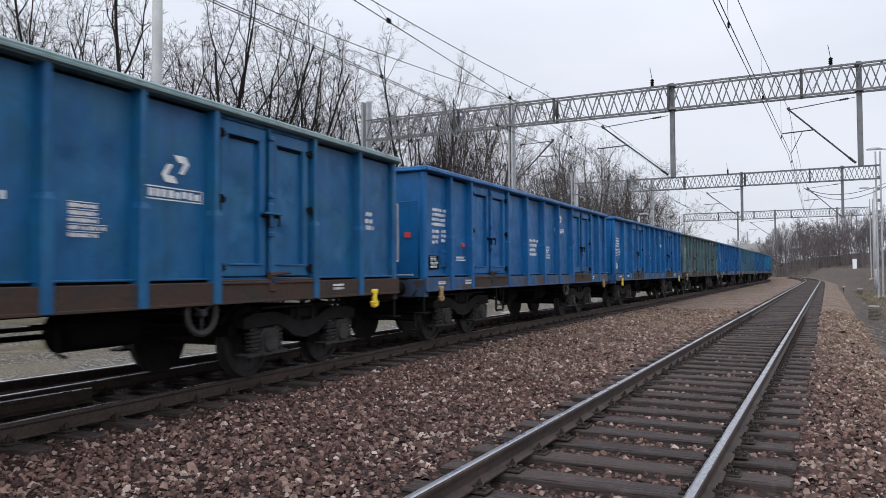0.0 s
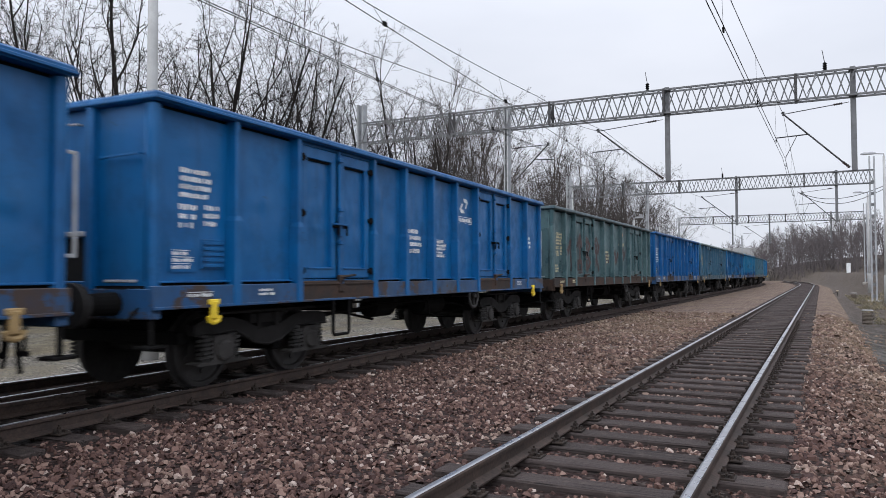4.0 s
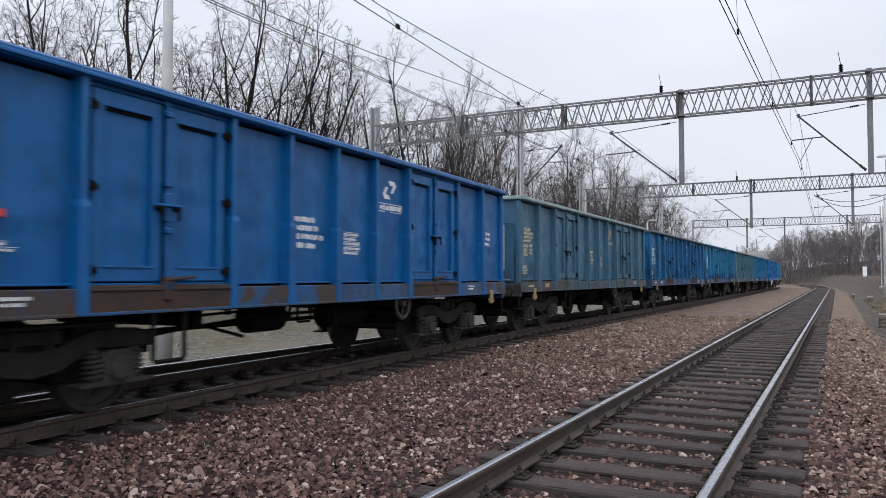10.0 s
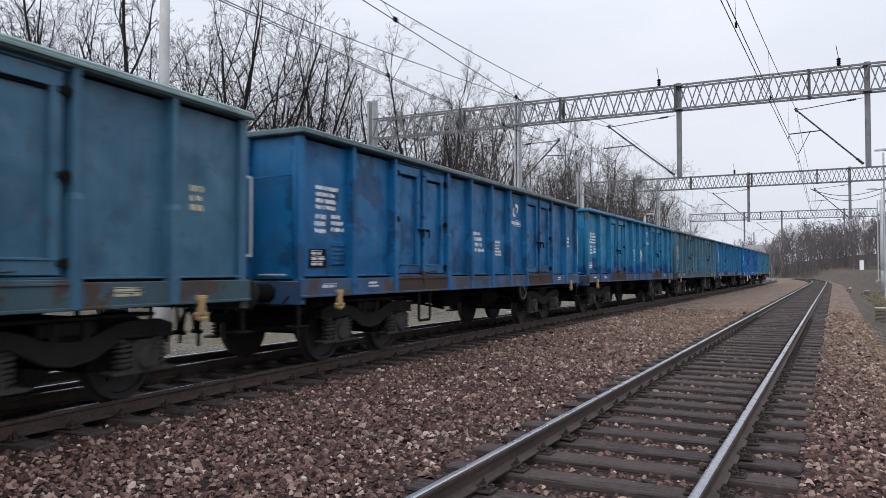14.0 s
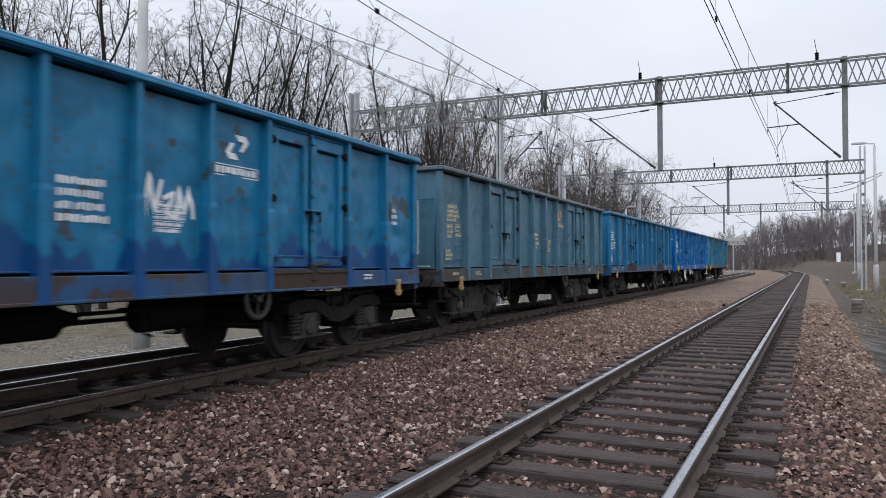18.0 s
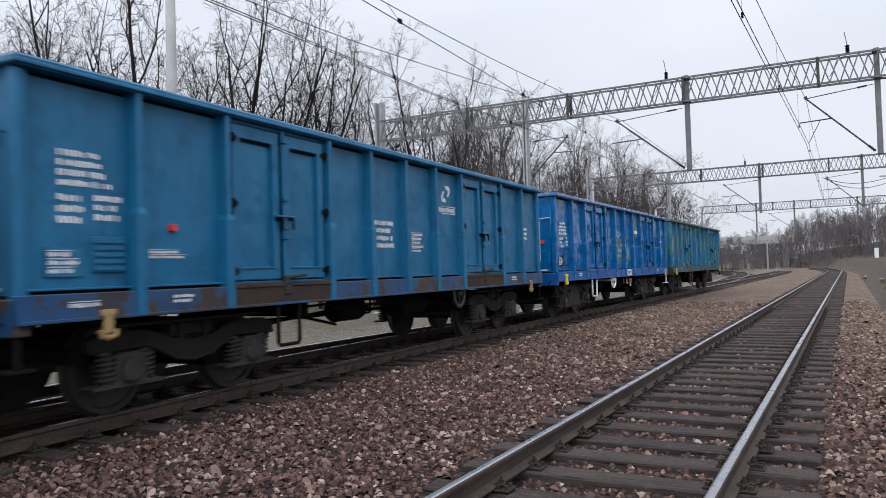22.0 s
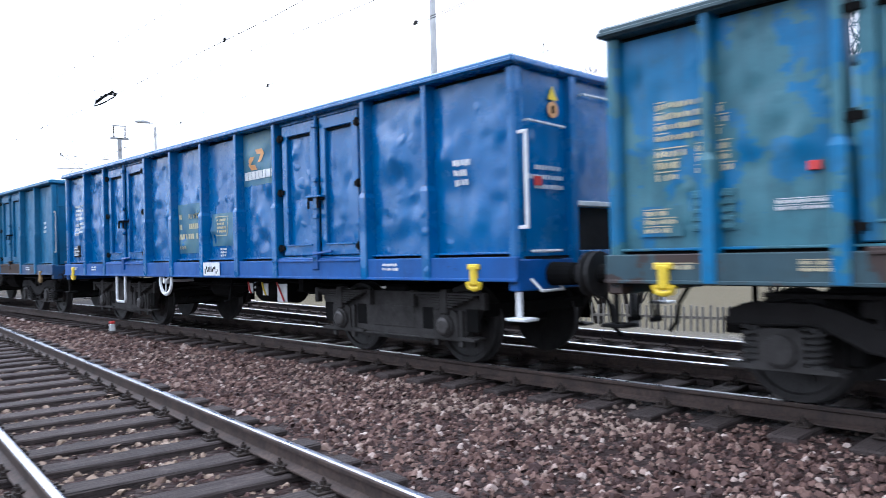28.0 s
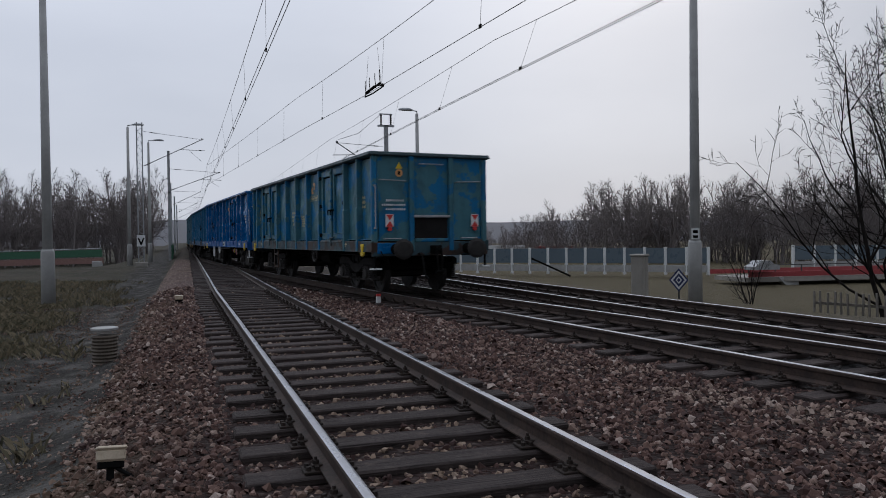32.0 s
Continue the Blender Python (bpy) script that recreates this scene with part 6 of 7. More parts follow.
def build_lattice_mast(x, y, high, wire_x):
    gz = ground_height(x, y)
    ma = thing("lattice_mast", "slim grey lattice mast with a bracket over the track", "mast", group="masts behind")
    w = 0.2
    for dx in (-w, w):
        part("leg", Geo().box(x + dx - 0.045, x + dx + 0.045, y - 0.05, y + 0.05, gz, gz + high), GALV, ma)
    n = int(high / 0.6)
    br = Geo().bar((-w, 0, 0), (w, 0, 0.3), 0.04).mesh("lacing", [GALV])
    bl = Geo().bar((w, 0, 0.3), (-w, 0, 0.6), 0.04).mesh("lacing", [GALV])
    for k in range(n):
        part("lacing", br, GALV, ma, at=pose(x, y, gz + 0.1 + k * 0.6))
        part("lacing", bl, GALV, ma, at=pose(x, y, gz + 0.1 + k * 0.6))
    part("footing", Geo().box(x - 0.45, x + 0.45, y - 0.4, y + 0.4, gz - 0.4, gz + 0.35, 0.04), OLDCONCRETE, ma)
    return ma


def build_steel_mast(x, y, high, label="dark steel catenary mast beside the track"):
    gz = ground_height(x, y)
    ma = thing("steel_mast", label, "mast", group="masts behind")
    part("shaft", Geo().box(x - 0.12, x + 0.12, y - 0.10, y + 0.10, gz - 0.2, gz + high, 0.012), GALV, ma)
    part("cap", Geo().box(x - 0.14, x + 0.14, y - 0.12, y + 0.12, gz + high, gz + high + 0.04), DARKSTEEL, ma)
    part("band", Geo().box(x - 0.15, x + 0.15, y - 0.13, y + 0.13, gz + high * 0.62, gz + high * 0.62 + 0.14), DARKSTEEL, ma)
    return ma


build_gantry(30.0, -19.6, 4.0, (-19.75, -12.18, 4.0), (-5.34, 1.13), ends=(-19.75,))
build_gantry(60.0, -18.6, 3.4, (-18.75, -12.3, 3.3), (-5.63, 1.07), ends=(-18.75, 3.3))
build_gantry(100.0, -16.4, 4.6, (-16.4, 4.7), (-9.9, -5.61, 1.16), ends=(4.7,))
for y in (30.0, 60.0, 100.0):
    build_cantilever(y, 1.1, -1.15 if y < 90 else -1.6)
    build_cantilever(y, -5.4, -8.12 if y < 90 else -8.4)
build_cantilever(30.0, -12.05, -10.3, 5.3, 6.9, 6.85)
build_horn(-6.1, 30.2, 8.70)
build_horn(0.25, 30.2, 8.70)
build_horn(-6.6, 60.2, 8.70)
W = 5.6
for k, (drop, end) in enumerate(((0.75, 7.7), (1.05, 7.55))):
    fd = thing("feeder_cable", "black feeder cable that droops beside a gantry", "cable", group="feeder cables")
    part("strand", Geo().tube([(-1.4 + 5.9 * f, 60.2, 7.3 + (end - 7.3) * f - drop * 4 * f * (1 - f) * (1.2 - 0.4 * f)) for f in [i / 10 for i in range(11)]], 0.022, 5), COPPER, fd)
build_wire([(-3.2, -150, W), (-2.2, -60, W), (-2.05, -35, W), (-1.82, -14, W), (-1.48, 12, W), (-1.15, 30, W), (-1.4, 60, W), (-1.2, 100, W)],
           [(-3.2, -150, 7.2), (-2.7, -105, 6.75), (-2.2, -60, 7.2), (-1.95, -37, 6.65), (-1.84, -14, 7.0), (-1.6, 2, 6.72), (-1.46, 15.3, 6.64), (-1.15, 30.2, 7.28), (-1.15, 45, 6.8), (-1.15, 60.2, 7.28), (-1.4, 80, 6.8), (-1.6, 100.2, 7.28)],
           0.06, "pair of thin dark contact wires and carrier over the near track", True)
build_wire([(-2.2, -60, W), (-4.6, -29, W), (-5.25, -22, W), (-5.9, -12.3, W), (-6.3, 6, W), (-6.85, 17, W), (-7.7, 30, W + 0.1), (-9.5, 60, W + 0.6)],
           [(-2.2, -60, 7.1), (-4.55, -30, 7.0), (-5.75, -17, 7.0), (-6.35, 0, 6.35), (-6.77, 10.5, 5.96), (-7.15, 20, 6.45), (-7.9, 30.2, 7.28), (-9.5, 60, 7.9)], 0.05, "thin dark contact wire and carrier over the crossover")
build_wire([(-9.6, -150, W), (-8.5, -60, W), (-8.2, -22, W), (-8.25, -11.5, W), (-8.45, 9.5, W), (-8.6, 16, W), (-8.12, 30, W), (-8.3, 60, W), (-8.5, 100, W)],
           [(-9.6, -150, 7.2), (-8.6, -44, 7.25), (-8.7, -20, 7.06), (-8.7, -5, 6.38), (-8.7, 8, 5.98), (-8.65, 14.7, 6.22), (-8.12, 30.2, 7.26), (-8.12, 45, 6.85), (-8.12, 60.2, 7.26), (-8.3, 80, 6.85), (-8.4, 100.2, 7.26)],
           0.06, "pair of thin dark contact wires and carrier over the main line", True)


def build_section_insulator():
    """The frame let into the crossover's contact wire, with its arcing horns and hangers."""
    si = thing("section_insulator", "black section insulator with arcing horns in a contact wire", "section insulator")
    x, y, z = -5.35, -21.2, 5.62
    part("runner", Geo().tube([(x, y - 1.0, z), (x + 0.1, y - 0.5, z + 0.04), (x + 0.1, y + 0.5, z + 0.04), (x - 0.05, y + 1.0, z)], 0.022, 5), BLACK, si)
    part("runner", Geo().tube([(x, y - 1.0, z), (x - 0.14, y - 0.5, z + 0.04), (x - 0.16, y + 0.5, z + 0.04), (x - 0.05, y + 1.0, z)], 0.022, 5), BLACK, si)
    part("insulating_bar", Geo().tube([(x, y - 0.8, z + 0.08), (x, y + 0.8, z + 0.08)], 0.03, 6), BLACK, si)
    for d in (-0.85, -0.35, 0.3, 0.8):
        part("arcing_horn", Geo().tube([(x, y + d, z + 0.05), (x + 0.04, y + d + 0.05, z + 0.3), (x + 0.06, y + d + 0.15, z + 0.42)], 0.012, 5), BLACK, si)
    for d in (-0.9, 0.9):
        part("hanger", Geo().tube([(x, y + d, z + 0.05), (x, y + d * 0.6, 6.75)], 0.005, 4), COPPER, si)


build_section_insulator()

# lamp posts, masts and brackets beyond the train
build_lamp_post(-14.1, -17.95, 11.5, (0.9, 0.2))
build_lamp_post(-13.8, 12.25, 11.0, (0.9, 0.1))
build_lamp_post(3.85, -25.5, 9.7, (0.5, -0.6))
build_lamp_post(3.7, -65.0, 11.2, (-0.8, 0.1))
build_lamp_post(2.4, -72.5, 10.9, (-0.9, 0.0))
build_lamp_post(-14.0, -44.0, 9.6, (0.75, 0.0))
build_lamp_post(3.7, 55.0, 9.4, (-0.9, 0.0), thick=0.13)
build_lamp_post(4.0, 80.0, 9.2, (-0.8, 0.0), thick=0.13)
build_lamp_post(-19.3, 63.0, 9.8, (-0.5, 0.3), thick=0.13)
build_lamp_post(-17.3, 78.0, 7.6, (0.5, 0.3), thick=0.13)
build_lamp_post(-16.6, 88.0, 7.4, (0.5, 0.3), thick=0.13)
build_lattice_mast(2.75, -63.0, 11.3, -2.2)
build_cantilever(-63.0, 2.55, -1.9, 7.2, 9.4, 9.9, 7.6)
build_steel_mast(0.75, -77.0, 10.6)
build_cantilever(-77.2, 0.75, -3.9, 6.2, 8.0, 8.3, 6.6)
for y in (-108.0, -140.0, -172.0):
    build_steel_mast(1.2 + 0.0125 * (y + 75), y, 9.8)
    build_cantilever(y - 0.2, 1.1 + 0.0125 * (y + 75), -2.6 + 0.0125 * (y + 75), 6.2, 8.0, 8.1, 6.6)
build_steel_mast(-11.9, -43.6, 8.5, "steel catenary mast with switchgear on top")
build_cantilever(-43.8, -11.8, -8.9, 5.2, 7.0, 6.85)
build_steel_mast(-13.2, 150.0, 8.8, "slim mast with a lamp box far up the line")


def build_switchgear():
    sg = thing("switchgear", "grey isolator switch with insulators on a mast", "switchgear")
    part("frame", Geo().box(-12.4, -11.4, -43.7, -43.5, 8.05, 8.15).box(-12.3, -11.5, -43.65, -43.55, 8.78, 8.84), GALV, sg)
    for x in (-12.2, -11.6):
        part("insulator", insulator_geo((x, -43.6, 8.12), (x, -43.6, 8.8), 0.08, 5), PORCELAIN, sg)
    part("jumper", Geo().tube([(-11.6, -43.6, 8.8), (-11.0, -43.6, 8.3), (-10.2, -43.6, 7.6), (-9.0, -43.7, 7.2)], 0.014, 5), COPPER, sg)


build_switchgear()


# ---- signs, boxes and stumps by the line ----
def build_small_things():
    # corrugated shaft ring with a pale lid
    gz = ground_height(1.2, -12.5)
    sh = thing("cable_shaft", "brown ribbed plastic shaft ring with a pale lid", "shaft", group="shaft rings")
    prof = [(0.0, 0.235)]
    for k in range(9):
        prof += [(0.03 + k * 0.065, 0.245), (0.06 + k * 0.065, 0.222)]
    part("ring", Geo().turned([(z - 0.72, r) for z, r in prof], (0, 0, 0.1), "z", 20), RIBBED, sh)
    part("lid", Geo().turned([(-0.045, 0.245), (-0.01, 0.25), (0.0, 0.235)], (0, 0, 0.1), "z", 20), CONCRETE, sh)
    sh.matrix_basis = pose(1.2, -12.55, gz + 0.46) @ Matrix.Scale(0.80, 4)
    copy_thing(sh, pose(1.55, 33.0, ground_height(1.55, 33) + 0.50))
    copy_thing(sh, pose(2.2, 66.0, ground_height(2.2, 66) + 0.42))
    # pale track circuit boxes on dark stands
    bx = thing("track_box", "pale plastic connection box on a dark stand", "box", group="track boxes")
    part("housing", Geo().box(-0.12, 0.12, -0.10, 0.10, 0.16, 0.27, 0.02), CREAMBOX, bx)
    part("lid", Geo().box(-0.13, 0.13, -0.11, 0.11, 0.262, 0.30, 0.016), CREAMBOX, bx)
    part("stand", Geo().box(-0.03, 0.03, -0.03, 0.03, -0.3, 0.165).box(-0.11, 0.11, -0.07, 0.07, 0.10, 0.165, 0.01), BLACK, bx)
    part("cable", Geo().tube([(-0.02, 0.02, 0.12), (-0.2, 0.1, 0.0), (-0.42, 0.12, -0.08)], 0.02, 6), BLACK, bx)
    bx.matrix_basis = pose(0.58, -5.45, -0.290, 16, -5, 10) @ Matrix.Scale(0.74, 4)
    copy_thing(bx, pose(0.1, -19.4, -0.25, 0, 0, -8))
    copy_thing(bx, pose(1.15, 70.0, -0.25))
    # fouling point marker
    fm = thing("clearance_marker", "small white post with a red tip between the tracks", "marker")
    part("post", Geo().box(-0.05, 0.05, -0.05, 0.05, -0.2, 0.13, 0.012), WHITE, fm)
    part("tip", Geo().box(-0.051, 0.051, -0.051, 0.051, 0.132, 0.19, 0.012), RED, fm)
    fm.matrix_basis = pose(-4.27, -16.8, -0.17)
    # blue and white diamond
    dm = thing("diamond_sign", "blue and white diamond sign on a low post", "sign")
    for k, (r, m) in enumerate(((0.36, NAVY), (0.29, WHITE), (0.21, NAVY), (0.12, WHITE), (0.065, NAVY))):
        part("plate" if k == 0 else "sign_square", Geo().prism([(-r * 0.8, 0), (0, -r), (r * 0.8, 0), (0, r)], "y", 0.004 * k - 0.01, 0.004 * k + 0.002), m, dm)
    part("post", Geo().tube([(0, -0.03, -1.1), (0, -0.03, 0.2)], 0.025, 7), DARKSTEEL, dm)
    dm.matrix_basis = pose(-14.36, -19.05, -0.08, 0, 0, -37)
    # concrete relay case
    cb = thing("relay_case", "weathered twin concrete relay case with a flat lid", "case")
    part("body", Geo().box(-0.26, -0.01, -0.2, 0.2, -1.0, 0.78, 0.02), OLDCONCRETE, cb)
    part("body", Geo().box(0.01, 0.26, -0.2, 0.2, -1.0, 0.78, 0.02), OLDCONCRETE, cb)
    part("lid", Geo().box(-0.29, 0.29, -0.23, 0.23, 0.78, 0.85, 0.015), OLDCONCRETE, cb)
    cb.matrix_basis = pose(-13.95, -20.5, -0.15, 0, 0, 35)
    # leaning rail stump, number plate on the pole, sign on the lattice mast
    lb = thing("leaning_bar", "thin dark bar leaning out of the grass", "bar")
    part("bar", Geo().tube([(-16.2, -29.0, -0.45), (-14.6, -29.6, 0.35)], 0.045, 6), BLACK, lb)
    nb = thing("pole_plate", "small white plate with dark marks on the lamp post", "plate")
    part("plate", Geo().box(-0.11, 0.11, 0.0, 0.012, -0.16, 0.16), WHITE, nb)
    part("mark", Geo().box(-0.07, 0.07, 0.012, 0.016, 0.02, 0.11), BLACK, nb)
    part("mark", Geo().box(-0.07, 0.07, 0.012, 0.016, -0.12, -0.04), BLACK, nb)
    nb.matrix_basis = pose(-13.98, -17.78, 1.33, 0, 0, -38)
    vs = thing("arrow_sign", "white sign with a black arrow pointing down", "sign")
    part("plate", Geo().box(-0.32, 0.32, 0.0, 0.02, -0.45, 0.45), WHITE, vs)
    part("border", Geo().box(-0.34, 0.34, -0.01, 0.0, -0.47, 0.47), BLACK, vs)
    part("arrow", Geo().prism([(-0.26, 0.22), (-0.14, 0.22), (0, -0.12), (0.14, 0.22), (0.26, 0.22), (0.04, -0.35), (-0.04, -0.35)], "y", 0.02, 0.026), BLACK, vs)
    vs.matrix_basis = pose(2.75, -62.9, 1.35)
    eb = thing("equipment_box", "dark ribbed equipment box on a post beyond the main line", "box")
    part("housing", Geo().box(-0.55, 0.55, -0.25, 0.25, 4.02, 4.64, 0.015), BLACK, eb)
    for k in range(9):
        part("rib", Geo().box(-0.50 + 0.12 * k, -0.47 + 0.12 * k, 0.25, 0.275, 4.06, 4.60), RIBBED, eb)
    part("roof", Geo().prism([(-0.62, 4.64), (0.62, 4.64), (0.62, 4.69), (-0.62, 4.66)], "y", -0.3, 0.32), BLACK, eb)
    part("post", Geo().box(-0.1, 0.1, -0.1, 0.1, -1.2, 4.02, 0.01), DARKSTEEL, eb)
    eb.matrix_basis = pose(-16.1, -12.2, 0, 0, 0, -52)
    wc = thing("white_cabinet", "small white lineside cabinet in the grass", "cabinet")
    part("body", Geo().box(-0.32, 0.32, -0.3, 0.3, -0.1, 1.6, 0.02), WHITE, wc)
    part("roof", Geo().box(-0.36, 0.36, -0.34, 0.34, 1.6, 1.66, 0.01), GALV, wc)
    wc.matrix_basis = pose(4.3, 150, ground_height(4.3, 150))


CREAMBOX = plain_paint("cream_plastic", (0.50, 0.42, 0.31), 0.6, 0.4, 0.0, (0.2, 0.15, 0.11), 14.0)
NAVY = plain_paint("navy_sign_paint", (0.012, 0.025, 0.10), 0.4, 0.2)
GREENPAINT = plain_paint("green_parapet_paint", (0.03, 0.12, 0.065), 0.5, 0.3)
REDPAINT = plain_paint("red_parapet_paint", (0.30, 0.035, 0.04), 0.5, 0.3)
BARRIERGLASS = plain_paint("grey_barrier_panel", (0.10, 0.135, 0.165), 0.3, 0.2, 0.0, (0.07, 0.09, 0.11), 1.0)
FENCEWOOD = plain_paint("grey_fence_wood", (0.16, 0.145, 0.125), 0.8, 0.5)
build_small_things()


# ---- the road, its noise barrier and bridges behind ----
def at_bearing(slope, d):
    """A place behind the camera: y = -d, x by the slope of the line of sight."""
    return -slope * d + 0.13, -d


def build_barrier(p0, p1, n, base, high, label):
    nb = thing("noise_barrier", label, "noise barrier", group="noise barriers along the road")
    a, b = Vector((*p0, base)), Vector((*p1, base))
    for k in range(n + 1):
        p = a + (b - a) * (k / n)
        part("barrier_post", Geo().box(p.x - 0.16, p.x + 0.16, p.y - 0.16, p.y + 0.16, base - 1.0, base + high + 0.1), WHITE, nb)
    for k in range(n):
        p, q = a + (b - a) * (k / n), a + (b - a) * ((k + 1) / n)
        part("barrier_panel", Geo().bar(p + Vector((0, 0, high / 2 + 0.25)), q + Vector((0, 0, high / 2 + 0.25)), 0.08, high - 0.5), BARRIERGLASS, nb)
        part("plinth", Geo().bar(p + Vector((0, 0, -0.2)), q + Vector((0, 0, -0.2)), 0.25, 0.9), CONCRETE, nb)


def build_behind():
    build_barrier(at_bearing(0.36, 104), at_bearing(0.8187, 78), 14, -2.9, 2.5, "grey glass noise barrier with white posts on a plinth")
    build_barrier(at_bearing(0.996, 84), at_bearing(1.35, 76), 7, -3.0, 2.5, "tinted noise barrier with white posts beyond the bridge")
    rb = thing("road_bridge", "low road bridge with red parapets and a pale abutment", "bridge")
    p, q = Vector((*at_bearing(0.86, 66), -3.0)), Vector((*at_bearing(1.5, 60), -2.9))
    part("deck", Geo().bar(p + Vector((0, 0, -0.55)), q + Vector((0, 0, -0.55)), 6.0, 0.5), OLDCONCRETE, rb)
    part("parapet", Geo().bar(p + Vector((0, 3, 0.0)), q + Vector((0, 3, 0.0)), 0.15, 0.55), REDPAINT, rb)
    part("parapet", Geo().bar(p + Vector((0, -3, 0.1)), q + Vector((0, -3, 0.1)), 0.15, 0.5), REDPAINT, rb)
    for k in range(12):
        c = p + (q - p) * (k / 11) + Vector((0, 3.0, 0.55))
        part("rail_post", Geo().box(c.x - 0.05, c.x + 0.05, c.y - 0.05, c.y + 0.05, c.z - 0.4, c.z + 0.45), DARKSTEEL, rb)
    part("hand_rail", Geo().tube([p + Vector((0, 3, 0.98)), q + Vector((0, 3, 0.98))], 0.05, 6), DARKSTEEL, rb)
    ab = p + (q - p) * 0.06 + Vector((0, 3.2, 0))
    part("abutment", Geo().prism([(ab.x - 1.2, -3.3), (ab.x - 4.0, -3.3), (ab.x - 4.0, -5.6)], "y", ab.y - 0.5, ab.y + 0.2), CONCRETE, rb)
    gb = thing("green_bridge", "road bridge with a green parapet and a pinkish beam", "bridge")
    p, q = Vector((30.0, -108, -0.45)), Vector((8.6, -98, -0.05))
    part("parapet", Geo().bar(p, q, 0.2, 0.85), GREENPAINT, gb)
    part("beam", Geo().bar(p + Vector((0, -0.1, -0.9)), q + Vector((0, -0.1, -0.9)), 0.6, 0.7), PINKBEAM, gb)
    part("hand_rail", Geo().tube([p + Vector((0, 0, 0.55)), q + Vector((0, 0, 0.55))], 0.05, 6), GALV, gb)
    part("pier", Geo().box(8.6, 9.7, -98.8, -97.6, -4.5, -1.0, 0.05), CONCRETE, gb)
    rp = thing("rail_bridge_parapet", "green steel parapet of a bridge beside the tracks", "parapet")
    part("panel", Geo().box(0.55, 0.65, -112, -80, -0.5, 0.75), GREENPAINT, rp)
    for k in range(9):
        part("stiffener", Geo().box(0.5, 0.7, -112 + 4 * k - 0.06, -112 + 4 * k + 0.06, -0.5, 0.82), GREENPAINT, rp)
    lo = thing("lorry", "white and red lorry far off on the road", "lorry")
    x, y = at_bearing(0.47, 150)
    part("trailer", Geo().box(x - 2, x + 9, y - 1.2, y + 1.2, -2.9, -0.6, 0.05), WHITE, lo)
    x, y = at_bearing(0.52, 150)
    part("body", Geo().box(x - 7, x + 2, y - 1.2, y + 1.2, -2.9, -0.9, 0.05), REDPAINT, lo)
    car = thing("car", "small grey car on the far road bridge", "car")
    x, y = at_bearing(0.93, 62)
    part("body", Geo().prism([(x - 1.6, -2.45), (x - 1.6, -2.0), (x - 0.9, -1.9), (x - 0.4, -1.5), (x + 0.8, -1.5), (x + 1.3, -1.95), (x + 1.7, -2.1), (x + 1.7, -2.45)], "y", y - 0.75, y + 0.75), GALV, car)
    fe = thing("paling_fence", "grey weathered paling fence below the embankment", "fence")
    pale = Geo().box(-0.05, 0.05, -0.015, 0.015, -0.6, 0.95, 0.006).mesh("pale", [FENCEWOOD])
    a, b = Vector((-17.6, -17.0, -1.35)), Vector((-22.5, -5.0, -1.5))
    for k in range(70):
        p = a + (b - a) * (k / 69)
        part("pale", pale, FENCEWOOD, fe, at=pose(p.x, p.y, p.z + 0.03 * math.sin(k * 2.3), 2 * math.sin(k * 1.7), 0, 68))
    part("rail", Geo().bar(a + Vector((-0.05, 0, 0.6)), b + Vector((-0.05, 0, 0.6)), 0.05, 0.08), FENCEWOOD, fe)
    part("rail", Geo().bar(a + Vector((-0.05, 0, 0.0)), b + Vector((-0.05, 0, 0.0)), 0.05, 0.08), FENCEWOOD, fe)
    fb = thing("footbridge", "pale concrete bridge over the tracks far ahead", "bridge")
    part("deck", Geo().box(-46, -11, 190, 193, 5.6, 6.5, 0.05), CONCRETE, fb)
    part("parapet", Geo().box(-46, -11, 189.9, 190.1, 6.5, 7.5), CONCRETE, fb)
    for x in (-40, -30, -21, -13):
        part("pier", Geo().box(x - 0.6, x + 0.6, 190.8, 192.2, -1, 5.6, 0.05), CONCRETE, fb)


PINKBEAM = plain_paint("pinkish_beam_paint", (0.25, 0.14, 0.12), 0.7, 0.4)
build_behind()


